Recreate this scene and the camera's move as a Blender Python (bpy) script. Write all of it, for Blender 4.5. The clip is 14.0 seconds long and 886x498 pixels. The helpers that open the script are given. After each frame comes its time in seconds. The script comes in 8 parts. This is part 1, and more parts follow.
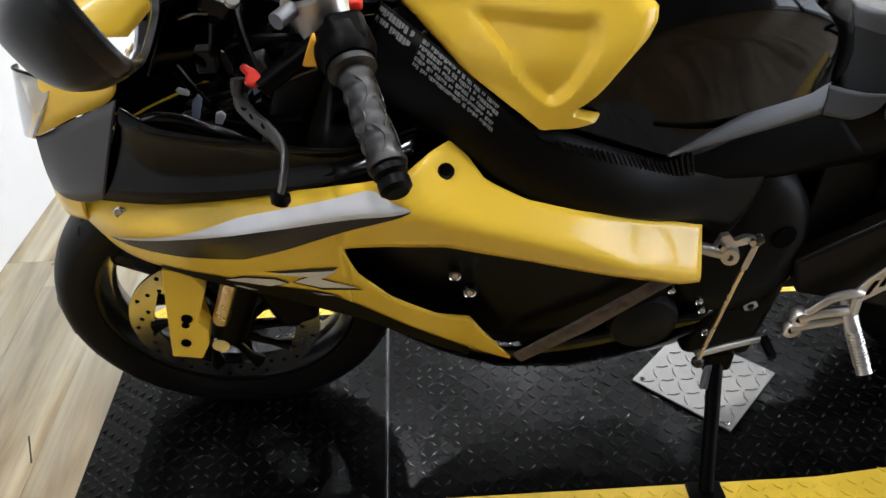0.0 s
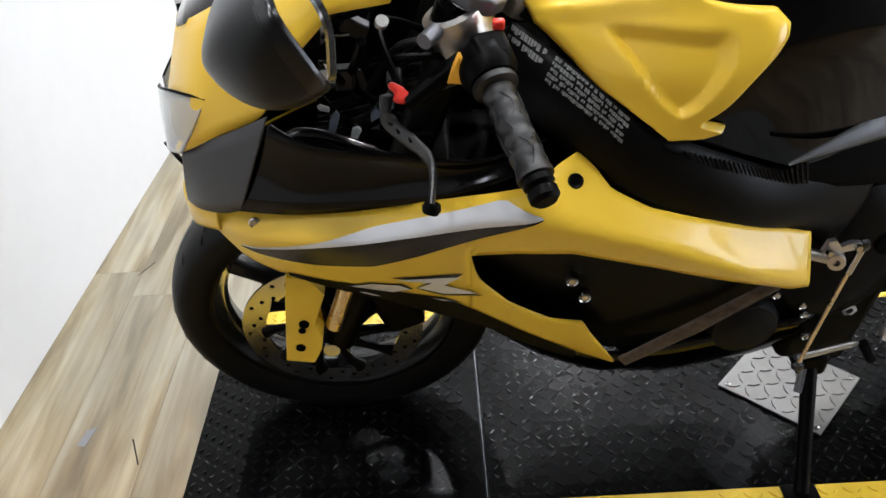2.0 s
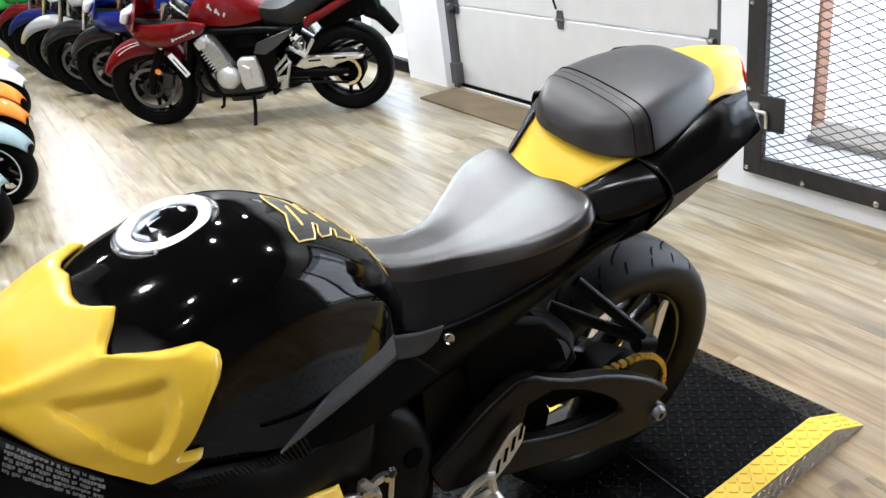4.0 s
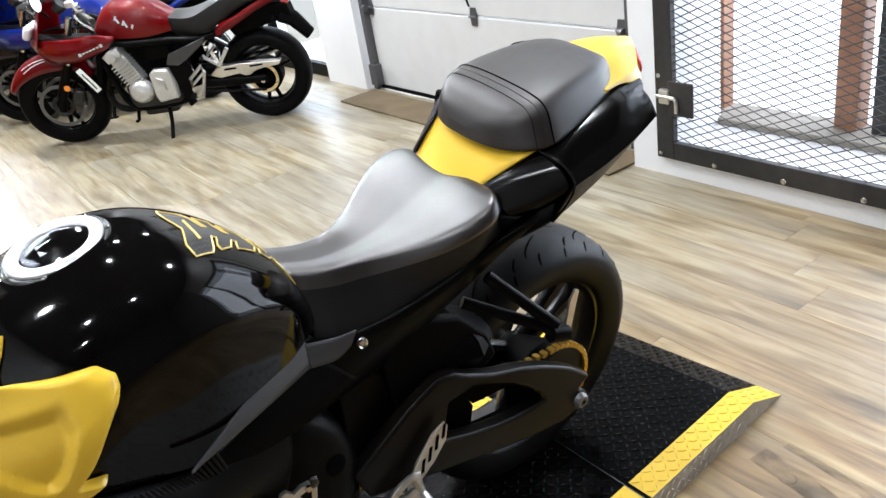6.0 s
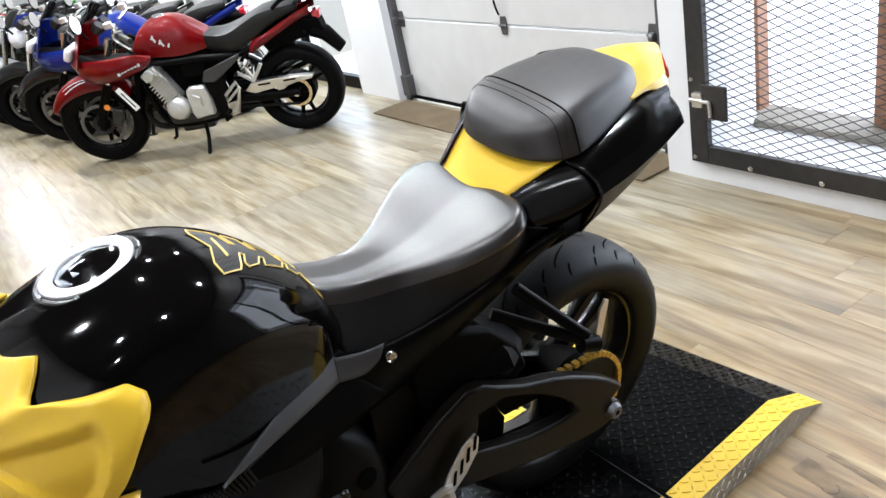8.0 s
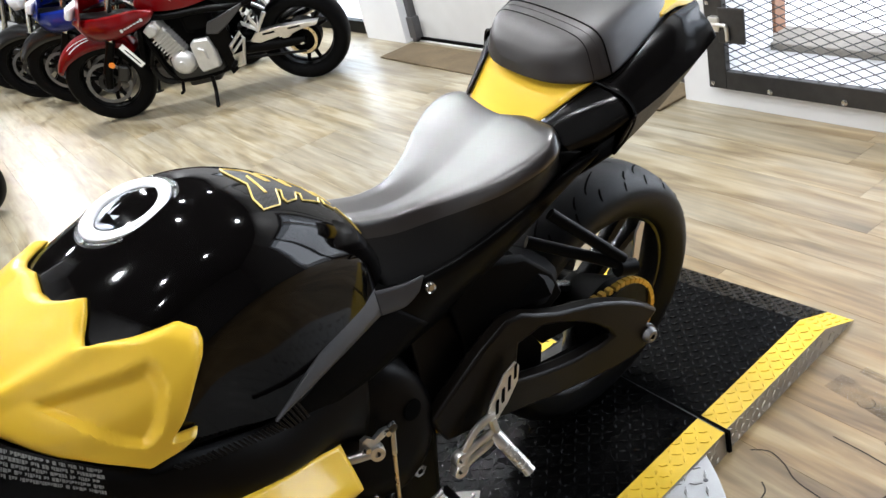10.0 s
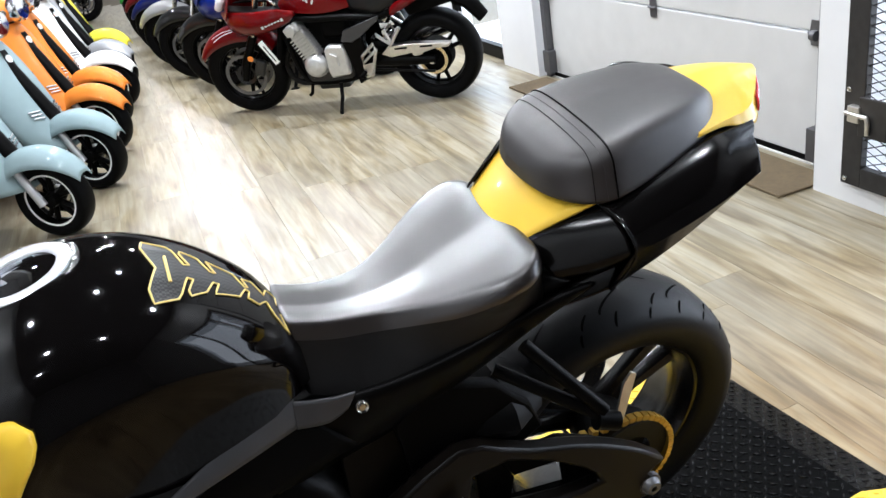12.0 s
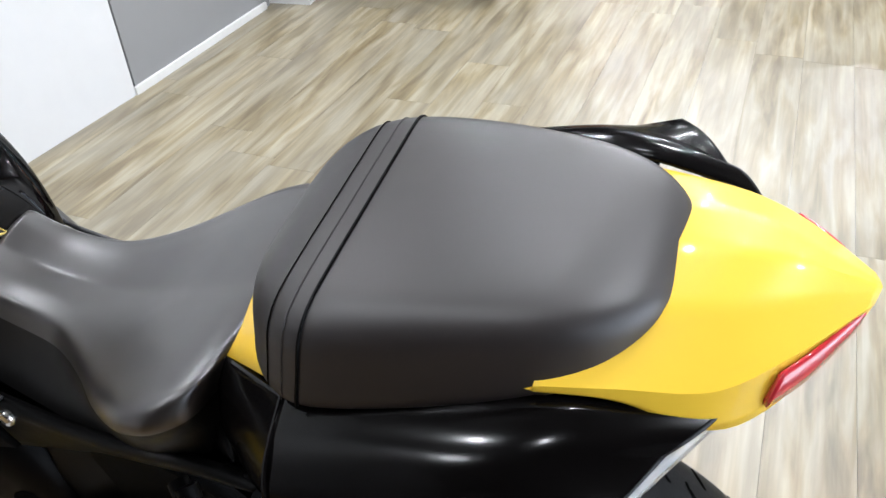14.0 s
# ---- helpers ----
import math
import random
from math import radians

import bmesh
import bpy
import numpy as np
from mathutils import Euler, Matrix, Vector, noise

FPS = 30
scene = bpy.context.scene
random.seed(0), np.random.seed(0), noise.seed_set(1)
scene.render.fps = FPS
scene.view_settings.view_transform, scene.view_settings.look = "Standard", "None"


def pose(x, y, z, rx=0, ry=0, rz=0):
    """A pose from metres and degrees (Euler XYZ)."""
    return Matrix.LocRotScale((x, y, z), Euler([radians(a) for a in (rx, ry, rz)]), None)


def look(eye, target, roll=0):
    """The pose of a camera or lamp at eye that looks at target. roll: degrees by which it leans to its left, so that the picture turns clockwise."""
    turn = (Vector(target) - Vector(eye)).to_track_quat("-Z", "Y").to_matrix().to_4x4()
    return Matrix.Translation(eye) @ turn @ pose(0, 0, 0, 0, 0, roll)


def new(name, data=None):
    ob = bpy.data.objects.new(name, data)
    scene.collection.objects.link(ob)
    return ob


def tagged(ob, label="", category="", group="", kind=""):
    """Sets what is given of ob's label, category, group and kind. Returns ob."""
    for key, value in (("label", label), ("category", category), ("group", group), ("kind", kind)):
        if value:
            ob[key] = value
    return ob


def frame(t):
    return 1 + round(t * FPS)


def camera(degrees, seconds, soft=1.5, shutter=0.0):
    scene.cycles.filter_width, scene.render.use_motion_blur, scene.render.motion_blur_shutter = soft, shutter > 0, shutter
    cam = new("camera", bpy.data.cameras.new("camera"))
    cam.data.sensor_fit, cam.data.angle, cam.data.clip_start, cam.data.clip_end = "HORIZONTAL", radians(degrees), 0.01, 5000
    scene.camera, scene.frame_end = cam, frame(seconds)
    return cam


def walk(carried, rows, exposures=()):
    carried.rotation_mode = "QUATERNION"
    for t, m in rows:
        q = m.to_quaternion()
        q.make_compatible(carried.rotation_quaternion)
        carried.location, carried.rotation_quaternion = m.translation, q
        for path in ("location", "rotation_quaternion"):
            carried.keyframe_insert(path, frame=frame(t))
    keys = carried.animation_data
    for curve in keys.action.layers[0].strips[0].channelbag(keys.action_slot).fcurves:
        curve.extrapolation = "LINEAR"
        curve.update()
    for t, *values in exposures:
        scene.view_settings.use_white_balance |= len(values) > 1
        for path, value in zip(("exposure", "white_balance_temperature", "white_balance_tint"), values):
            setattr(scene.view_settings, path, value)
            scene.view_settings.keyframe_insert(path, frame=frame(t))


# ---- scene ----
cam = camera(57.3, 14.0)
# seconds, eye, target, lean
PATH = [
    (0, (-0.372, -1.115, 1.206), (-0.305, 0.516, 0.052), -1.4),
    (0.5, (-0.461, -1.109, 1.209), (-0.501, 0.494, 0.015), -1.6),
    (1, (-0.522, -1.112, 1.236), (-0.556, 0.504, 0.057), -1.0),
    (1.5, (-0.571, -1.149, 1.21), (-0.653, 0.432, -0.013), -0.0),
    (1.7, (-0.546, -1.15, 1.218), (-0.569, 0.48, 0.06), -0.6),
    (2, (-0.501, -1.152, 1.233), (-0.494, 0.499, 0.103), -2.9),
    (2.5, (-0.437, -1.136, 1.279), (-0.285, 0.55, 0.215), -2.6),
    (3, (-0.368, -1.132, 1.353), (-0.009, 0.562, 0.352), -5.9),
    (3.5, (-0.307, -1.145, 1.384), (0.262, 0.537, 0.462), -8.2),
    (4, (-0.249, -1.153, 1.402), (0.594, 0.443, 0.54), -8.1),
    (4.2, (-0.233, -1.168, 1.392), (0.663, 0.407, 0.545), -8.4),
    (6.3, (-0.199, -1.177, 1.397), (0.771, 0.333, 0.514), -9.8),
    (6.5, (-0.189, -1.177, 1.397), (0.762, 0.349, 0.523), -10.6),
    (6.8, (-0.19, -1.182, 1.4), (0.74, 0.364, 0.535), -11.6),
    (7, (-0.192, -1.185, 1.403), (0.734, 0.373, 0.556), -11.7),
    (7.2, (-0.193, -1.186, 1.404), (0.727, 0.389, 0.579), -11.8),
    (9.5, (-0.197, -1.172, 1.389), (0.648, 0.386, 0.462), -13.7),
    (10, (-0.234, -1.163, 1.381), (0.595, 0.385, 0.424), -15.6),
    (10.5, (-0.261, -1.168, 1.337), (0.657, 0.208, 0.213), -12.7),
    (10.8, (-0.233, -1.165, 1.335), (0.608, 0.199, 0.139), -14.0),
    (11, (-0.219, -1.163, 1.334), (0.604, 0.291, 0.235), -12.7),
    (11.3, (-0.097, -1.182, 1.361), (0.623, 0.394, 0.365), -10.5),
    (11.5, (-0.038, -1.182, 1.372), (0.649, 0.447, 0.437), -8.1),
    (11.8, (0.048, -1.138, 1.38), (0.675, 0.553, 0.515), -8.6),
    (12, (0.101, -1.113, 1.385), (0.65, 0.605, 0.521), -10.2),
    (12.5, (0.245, -0.89, 1.377), (0.614, 0.805, 0.382), -7.1),
    (13, (0.465, -0.837, 1.354), (0.671, 0.842, 0.286), -8.5),
    (13.5, (0.729, -0.872, 1.4), (0.58, 0.792, 0.301), -4.8),
    (14, (0.886, -0.551, 1.346), (0.233, 0.915, 0.154), -3.9),
]
EXPOSURES = [(0, -0.02, 6050, 10), (2, -0.03, 6050, 10), (3, -0.1, 6000, 10), (4.2, -0.04, 5950, 10), (9.5, -0.05, 5950, 10), (10.5, 0, 6250, 10), (11.2, 0, 6100, 10), (12, -0.08, 5850, 10), (13, -0.2, 5850, 10), (14, -0.2, 5900, 10)]
walk(cam, [(t, look(e, g, r)) for t, e, g, r in PATH], EXPOSURES)

# ---- light ----
world = bpy.data.worlds.new("world")
scene.world = world
world.use_nodes = True
world.node_tree.nodes["Background"].inputs["Color"].default_value = (0.85, 0.92, 1.0, 1)
world.node_tree.nodes["Background"].inputs["Strength"].default_value = 5.0


# ---- small tools ----
def curve_at(x, table):
    """A smooth value at x from a short table of (x, value)."""
    if x <= table[0][0]:
        return table[0][1]
    if x >= table[-1][0]:
        return table[-1][1]
    for i in range(len(table) - 1):
        (x0, a), (x1, b) = table[i], table[i + 1]
        if x <= x1:
            h = x1 - x0
            ma = (b - table[i - 1][1]) / (x1 - table[i - 1][0]) if i > 0 else (b - a) / h
            mb = (table[i + 2][1] - a) / (table[i + 2][0] - x0) if i + 2 < len(table) else (b - a) / h
            if (b - a) * ma <= 0:
                ma = 0
            if (b - a) * mb <= 0:
                mb = 0
            u = (x - x0) / h
            return (a * (2 * u**3 - 3 * u**2 + 1) + ma * h * (u**3 - 2 * u**2 + u)
                    + b * (-2 * u**3 + 3 * u**2) + mb * h * (u**3 - u**2))


def line_at(x, table):
    """A straight-line value at x from a short table."""
    xs = [p[0] for p in table]
    return float(np.interp(x, xs, [p[1] for p in table]))


def part(name, bm, material, parent=None, label="", smooth=True, solid=0.0, bevel=0.0, sub=0, angle=40, outward=None, inner=None):
    """Link a bmesh as one mesh object under a thing or a part."""
    bmesh.ops.recalc_face_normals(bm, faces=bm.faces) if len(bm.faces) < 30000 else None
    if outward is not None:
        bm.normal_update()
        if sum((f.normal * f.calc_area() for f in bm.faces), Vector()).dot(Vector(outward)) < 0:
            bmesh.ops.reverse_faces(bm, faces=bm.faces[:])
    me = bpy.data.meshes.new(name)
    bm.to_mesh(me)
    bm.free()
    for p in me.polygons:
        p.use_smooth = smooth
    if smooth:
        me.set_sharp_from_angle(angle=radians(angle))
    ob = new(name, me)
    for mt in (material if isinstance(material, (list, tuple)) else [material]):
        me.materials.append(mt)
    if solid:
        m = ob.modifiers.new("thick", "SOLIDIFY")
        m.thickness, m.offset = abs(solid), -1 if solid > 0 else 1
        if inner is not None:
            me.materials.append(inner)
            m.material_offset = 1
    if bevel:
        m = ob.modifiers.new("edge", "BEVEL")
        m.width, m.segments, m.limit_method, m.angle_limit = bevel, 2, "ANGLE", radians(35)
    if sub:
        m = ob.modifiers.new("smooth", "SUBSURF")
        m.levels = m.render_levels = sub
    if parent is not None:
        ob.parent = parent
    if label:
        ob["label"] = label
    return ob


def empty(name, m=None, parent=None):
    ob = new(name)
    ob.empty_display_size = 0.1
    if m is not None:
        ob.matrix_basis = m
    if parent is not None:
        ob.parent = parent
    return ob


def add_grid(bm, fn, nu, nv, wrap_u=False, wrap_v=False):
    """A surface fn(u, v), u and v from 0 to 1."""
    cu, cv = nu + (0 if wrap_u else 1), nv + (0 if wrap_v else 1)
    vs = [[bm.verts.new(fn(i / nu, j / nv)) for j in range(cv)] for i in range(cu)]
    for i in range(nu):
        for j in range(nv):
            q = [vs[i][j], vs[(i + 1) % cu][j], vs[(i + 1) % cu][(j + 1) % cv], vs[i][(j + 1) % cv]]
            if len(set(q)) == 4:
                try:
                    bm.faces.new(q)
                except ValueError:
                    pass
    return vs


def add_box(bm, size, m=None, centre=(0, 0, 0)):
    m = m or Matrix()
    sx, sy, sz = (s / 2 for s in size)
    v = [bm.verts.new(m @ Vector((centre[0] + a * sx, centre[1] + b * sy, centre[2] + c * sz)))
         for a in (-1, 1) for b in (-1, 1) for c in (-1, 1)]
    for f in ((0, 1, 3, 2), (4, 6, 7, 5), (0, 4, 5, 1), (2, 3, 7, 6), (0, 2, 6, 4), (1, 5, 7, 3)):
        bm.faces.new([v[i] for i in f])
    return bm


def box(size, m=None, centre=(0, 0, 0)):
    return add_box(bmesh.new(), size, m, centre)


def along(points, k):
    """Unit direction of a polyline at point k."""
    a, b = points[max(k - 1, 0)], points[min(k + 1, len(points) - 1)]
    return (b - a).normalized()


def add_tube(bm, points, radius, n=12, flat=1.0, caps=True, up=(0, 0, 1)):
    """A round or flattened bar along points; radius is a number or one for each point."""
    points = [Vector(p) for p in points]
    rings = []
    for k, p in enumerate(points):
        d = along(points, k)
        side = d.cross(Vector(up))
        if side.length < 1e-3:
            side = d.cross(Vector((1, 0, 0)))
        side.normalize()
        top = side.cross(d)
        r = radius[k] if isinstance(radius, (list, tuple)) else radius
        rings.append([bm.verts.new(p + side * r * flat * math.cos(2 * math.pi * i / n) + top * r * math.sin(2 * math.pi * i / n)) for i in range(n)])
    for a, b in zip(rings, rings[1:]):
        for i in range(n):
            bm.faces.new([a[i], a[(i + 1) % n], b[(i + 1) % n], b[i]])
    if caps:
        bm.faces.new(rings[0][::-1])
        bm.faces.new(rings[-1])
    return bm


def tube(points, radius, n=12, flat=1.0, caps=True, up=(0, 0, 1)):
    return add_tube(bmesh.new(), points, radius, n, flat, caps, up)


def smooth_path(points, steps=6):
    """More points on a smooth line through points."""
    pts = [Vector(p) for p in points]
    out = []
    for i in range(len(pts) - 1):
        p0, p1, p2, p3 = pts[max(i - 1, 0)], pts[i], pts[i + 1], pts[min(i + 2, len(pts) - 1)]
        for k in range(steps):
            u = k / steps
            out.append(0.5 * (2 * p1 + (p2 - p0) * u + (2 * p0 - 5 * p1 + 4 * p2 - p3) * u * u + (3 * p1 - p0 - 3 * p2 + p3) * u**3))
    return out + [pts[-1]]


def add_lathe(bm, profile, n=48, m=None, closed=False, arc=2 * math.pi):
    """Turn a profile of (radius, y) about the y axis."""
    m = m or Matrix()
    full = arc > 6.28
    cols = n if full else n + 1
    rings = [[bm.verts.new(m @ Vector((r * math.cos(arc * i / n), y, r * math.sin(arc * i / n)))) for i in range(cols)] for r, y in profile]
    pairs = list(zip(rings, rings[1:])) + ([(rings[-1], rings[0])] if closed else [])
    for a, b in pairs:
        for i in range(n):
            j = (i + 1) % cols
            bm.faces.new([a[i], a[j], b[j], b[i]])
    return bm


def lathe(profile, n=48, m=None, closed=False, arc=2 * math.pi):
    return add_lathe(bmesh.new(), profile, n, m, closed, arc)


def add_prism(bm, outline, depth, m=None):
    """A plate with the outline (x, z), from y = 0 to y = depth."""
    m = m or Matrix()
    a = [bm.verts.new(m @ Vector((x, 0, z))) for x, z in outline]
    b = [bm.verts.new(m @ Vector((x, depth, z))) for x, z in outline]
    n = len(outline)
    fa, fb = bm.faces.new(a), bm.faces.new(b[::-1])
    for i in range(n):
        bm.faces.new([a[(i + 1) % n], a[i], b[i], b[(i + 1) % n]])
    bmesh.ops.triangulate(bm, faces=[fa, fb])
    return bm


def prism(outline, depth, m=None):
    return add_prism(bmesh.new(), outline, depth, m)


def disc_m(p, axis):
    """A frame at p whose y axis points along axis."""
    return Matrix.Translation(p) @ Vector(axis).normalized().to_track_quat("Y", "Z").to_matrix().to_4x4()


def bolt(p, axis, r, h, material, parent, name="bolt"):
    m = disc_m(p, axis)
    bm = lathe([(0.0001, h), (r * 0.45, h), (r * 0.5, h * 0.6), (r * 0.85, h), (r, h * 0.6), (r, 0)], 12, m)
    return part(name, bm, material, parent)


# ---- materials ----
def node_mat(name):
    m = bpy.data.materials.new(name)
    m.use_nodes = True
    nt = m.node_tree
    return m, nt, nt.nodes["Principled BSDF"]


def surface(name, colour, rough=0.5, metal=0.0, vary=0.12, scale=40.0, bump=0.0, coat=0.0, fine=None, dirt=0.0, dirt_colour=(0.1, 0.08, 0.06), spec=0.5, sheen=0.0, rough_vary=0.12):
    """A plain-coloured surface with two scales of variation, fine relief and a little dirt."""
    m, nt, b = node_mat(name)
    N, L = nt.nodes.new, nt.links.new
    tc = N("ShaderNodeTexCoord")
    big, small = N("ShaderNodeTexNoise"), N("ShaderNodeTexNoise")
    big.inputs["Scale"].default_value, small.inputs["Scale"].default_value = scale * 0.12, scale
    big.inputs["Detail"].default_value, small.inputs["Detail"].default_value = 5, 4
    L(tc.outputs["Object"], big.inputs["Vector"])
    L(tc.outputs["Object"], small.inputs["Vector"])
    mix = N("ShaderNodeMath")
    mix.operation = "ADD"
    L(big.outputs["Fac"], mix.inputs[0])
    L(small.outputs["Fac"], mix.inputs[1])
    ramp = N("ShaderNodeMapRange")
    ramp.inputs["From Min"].default_value, ramp.inputs["From Max"].default_value = 0.6, 1.4
    ramp.inputs["To Min"].default_value, ramp.inputs["To Max"].default_value = 1 - vary, 1 + vary
    L(mix.outputs[0], ramp.inputs["Value"])
    mul = N("ShaderNodeMix")
    mul.data_type, mul.blend_type = "RGBA", "MULTIPLY"
    mul.inputs["Factor"].default_value = 1
    mul.inputs["A"].default_value = (*colour, 1)
    L(ramp.outputs["Result"], mul.inputs["B"])
    out = mul.outputs["Result"]
    if dirt:
        dm = N("ShaderNodeMapRange")
        dm.inputs["From Min"].default_value, dm.inputs["From Max"].default_value = 0.52, 0.75
        dm.inputs["To Min"].default_value, dm.inputs["To Max"].default_value = 0, dirt
        L(big.outputs["Fac"], dm.inputs["Value"])
        dx = N("ShaderNodeMix")
        dx.data_type = "RGBA"
        L(dm.outputs["Result"], dx.inputs["Factor"])
        L(out, dx.inputs["A"])
        dx.inputs["B"].default_value = (*dirt_colour, 1)
        out = dx.outputs["Result"]
    L(out, b.inputs["Base Color"])
    rr = N("ShaderNodeMapRange")
    rr.inputs["To Min"].default_value, rr.inputs["To Max"].default_value = max(rough * (1 - rough_vary), 0.01), min(rough * (1 + rough_vary), 1)
    L(small.outputs["Fac"], rr.inputs["Value"])
    L(rr.outputs["Result"], b.inputs["Roughness"])
    b.inputs["Metallic"].default_value = metal
    b.inputs["Coat Weight"].default_value = coat
    b.inputs["Coat Roughness"].default_value = 0.03
    b.inputs["Specular IOR Level"].default_value = spec
    b.inputs["Sheen Weight"].default_value = sheen
    if bump:
        bn, fn = N("ShaderNodeBump"), N("ShaderNodeTexNoise")
        fn.inputs["Scale"].default_value, fn.inputs["Detail"].default_value = fine or scale * 8, 3
        L(tc.outputs["Object"], fn.inputs["Vector"])
        bn.inputs["Strength"].default_value, bn.inputs["Distance"].default_value = bump, 0.002
        L(fn.outputs["Fac"], bn.inputs["Height"])
        L(bn.outputs["Normal"], b.inputs["Normal"])
    return m


def glow(name, colour, strength):
    m, nt, b = node_mat(name)
    b.inputs["Base Color"].default_value = (*colour, 1)
    b.inputs["Emission Color"].default_value = (*colour, 1)
    b.inputs["Emission Strength"].default_value = strength
    return m


YELLOW = surface("yellow_paint", (0.745, 0.482, 0.036), 0.34, vary=0.04, coat=0.4, scale=20, spec=0.2)
BLACK_GLOSS = surface("black_gloss_paint", (0.002, 0.0017, 0.0017), 0.12, vary=0.1, coat=0.42, scale=20, spec=0.0)
BLACK_GLOSS.node_tree.nodes["Principled BSDF"].inputs["Coat Roughness"].default_value = 0.055
BLACK_TAIL = surface("black_tail_plastic", (0.002, 0.0017, 0.0017), 0.25, vary=0.15, coat=0.42, scale=30, spec=0.0)
BLACK_TAIL.node_tree.nodes["Principled BSDF"].inputs["Coat Roughness"].default_value = 0.15
BLACK_SATIN = surface("black_satin_plastic", (0.0016, 0.0015, 0.0015), 0.38, vary=0.2, scale=60, bump=0.04, spec=0.055)
BLACK_MATTE = surface("black_textured_plastic", (0.0016, 0.0015, 0.0015), 0.6, vary=0.2, scale=80, bump=0.25, spec=0.04)
FRAME_BLACK = surface("black_frame_paint", (0.0022, 0.002, 0.002), 0.4, vary=0.15, scale=50, bump=0.05, spec=0.075)
GREY_PANEL = surface("grey_metallic_panel", (0.055, 0.055, 0.058), 0.4, metal=0.5, vary=0.08, scale=40)
SILVER_DECAL = surface("silver_decal", (0.62, 0.62, 0.63), 0.35, metal=0.25, vary=0.05, scale=20, coat=0.5)
BLACK_DECAL = surface("black_decal", (0.006, 0.006, 0.007), 0.2, vary=0.1, scale=20, coat=0.0, spec=0.35)
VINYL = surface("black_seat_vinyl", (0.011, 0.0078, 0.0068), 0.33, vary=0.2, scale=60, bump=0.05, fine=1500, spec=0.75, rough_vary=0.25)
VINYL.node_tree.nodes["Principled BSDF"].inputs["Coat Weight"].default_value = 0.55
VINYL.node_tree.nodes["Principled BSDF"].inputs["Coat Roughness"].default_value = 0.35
# darker, duller copy of VINYL; paints shade onto the rider seat's sides
VINYL_DARK = surface("dark_matt_seat_vinyl", (0.004, 0.0036, 0.0034), 0.48, vary=0.2, scale=60, bump=0.06, fine=1200, spec=0.32)
VINYL_DULL = surface("dull_black_seat_vinyl", (0.011, 0.0075, 0.0065), 0.45, vary=0.2, scale=60, bump=0.06, fine=1200, spec=0.65)
VINYL_DULL.node_tree.nodes["Principled BSDF"].inputs["Coat Weight"].default_value = 0.12
VINYL_DULL.node_tree.nodes["Principled BSDF"].inputs["Coat Roughness"].default_value = 0.4
RUBBER = surface("tyre_rubber", (0.0042, 0.0042, 0.0045), 0.46, vary=0.3, scale=50, bump=0.12, dirt=0.25, dirt_colour=(0.009, 0.0085, 0.008), spec=0.15)
GROOVE = surface("tread_groove", (0.0012, 0.0012, 0.0012), 0.9, spec=0.03)
GRIP = surface("grip_rubber", (0.006, 0.0058, 0.0058), 0.4, vary=0.25, scale=90, bump=0.3)
RIM_BLACK = surface("black_rim_paint", (0.0035, 0.0034, 0.0034), 0.24, vary=0.2, scale=50, spec=0.5)
SHELL_BLACK = surface("satin_black_mirror_shell", (0.004, 0.004, 0.0042), 0.34, vary=0.12, scale=40, spec=0.3)
PAD_YELLOW = surface("pale_yellow_print", (0.75, 0.56, 0.16), 0.4, vary=0.1, scale=80)
LEVER_BLACK = surface("worn_black_anodised", (0.012, 0.011, 0.011), 0.4, vary=0.25, scale=70, spec=0.5)
ALU = surface("bare_aluminium", (0.62, 0.6, 0.57), 0.36, metal=1.0, vary=0.12, scale=60, bump=0.05)
ALU_GREY = surface("grey_anodised_aluminium", (0.13, 0.13, 0.138), 0.42, metal=0.75, vary=0.1, scale=60)
STEEL = surface("polished_steel", (0.52, 0.51, 0.49), 0.2, metal=1.0, vary=0.08, scale=80)
GOLD = surface("gold_chain_metal", (0.5, 0.31, 0.05), 0.42, metal=0.85, vary=0.3, scale=90)
BRASS = surface("warm_plated_nut", (0.72, 0.58, 0.36), 0.28, metal=1.0, vary=0.12, scale=60)
RED_ANO = surface("red_anodised_part", (0.7, 0.035, 0.02), 0.35, metal=0.35, vary=0.1, scale=60)
BLUE_ANO = surface("blue_anodised_part", (0.04, 0.06, 0.42), 0.35, metal=0.6, vary=0.1, scale=60)
ENGINE = surface("dark_engine_metal", (0.004, 0.0036, 0.0032), 0.5, metal=0.0, vary=0.3, scale=60, bump=0.2, spec=0.15)
EXHAUST = surface("tinted_exhaust_steel", (0.08, 0.06, 0.044), 0.5, metal=0.6, vary=0.7, scale=90)
LABEL_GREY = surface("worn_label_print", (0.14, 0.14, 0.135), 0.6, vary=0.5, scale=250)
AMBER = surface("amber_plastic", (0.8, 0.4, 0.03), 0.3, vary=0.1)
FLUID = surface("amber_brake_fluid", (0.6, 0.33, 0.05), 0.15, vary=0.1)
TAIL_RED = surface("red_lens", (0.45, 0.02, 0.03), 0.12, vary=0.05, coat=1)
CLEAR_GREY = surface("clear_lens_plastic", (0.6, 0.6, 0.63), 0.1, vary=0.05, coat=1)
LENS_CLEAR = surface("see_through_lens_plastic", (0.82, 0.84, 0.86), 0.08, vary=0.03, coat=0.5)
LENS_CLEAR.node_tree.nodes["Principled BSDF"].inputs["Transmission Weight"].default_value = 0.7
LENS_CLEAR.node_tree.nodes["Principled BSDF"].inputs["IOR"].default_value = 1.2
WALL = surface("white_wall_paint", (0.66, 0.665, 0.67), 0.6, vary=0.03, scale=12, bump=0.08, dirt=0.05, dirt_colour=(0.5, 0.48, 0.44))
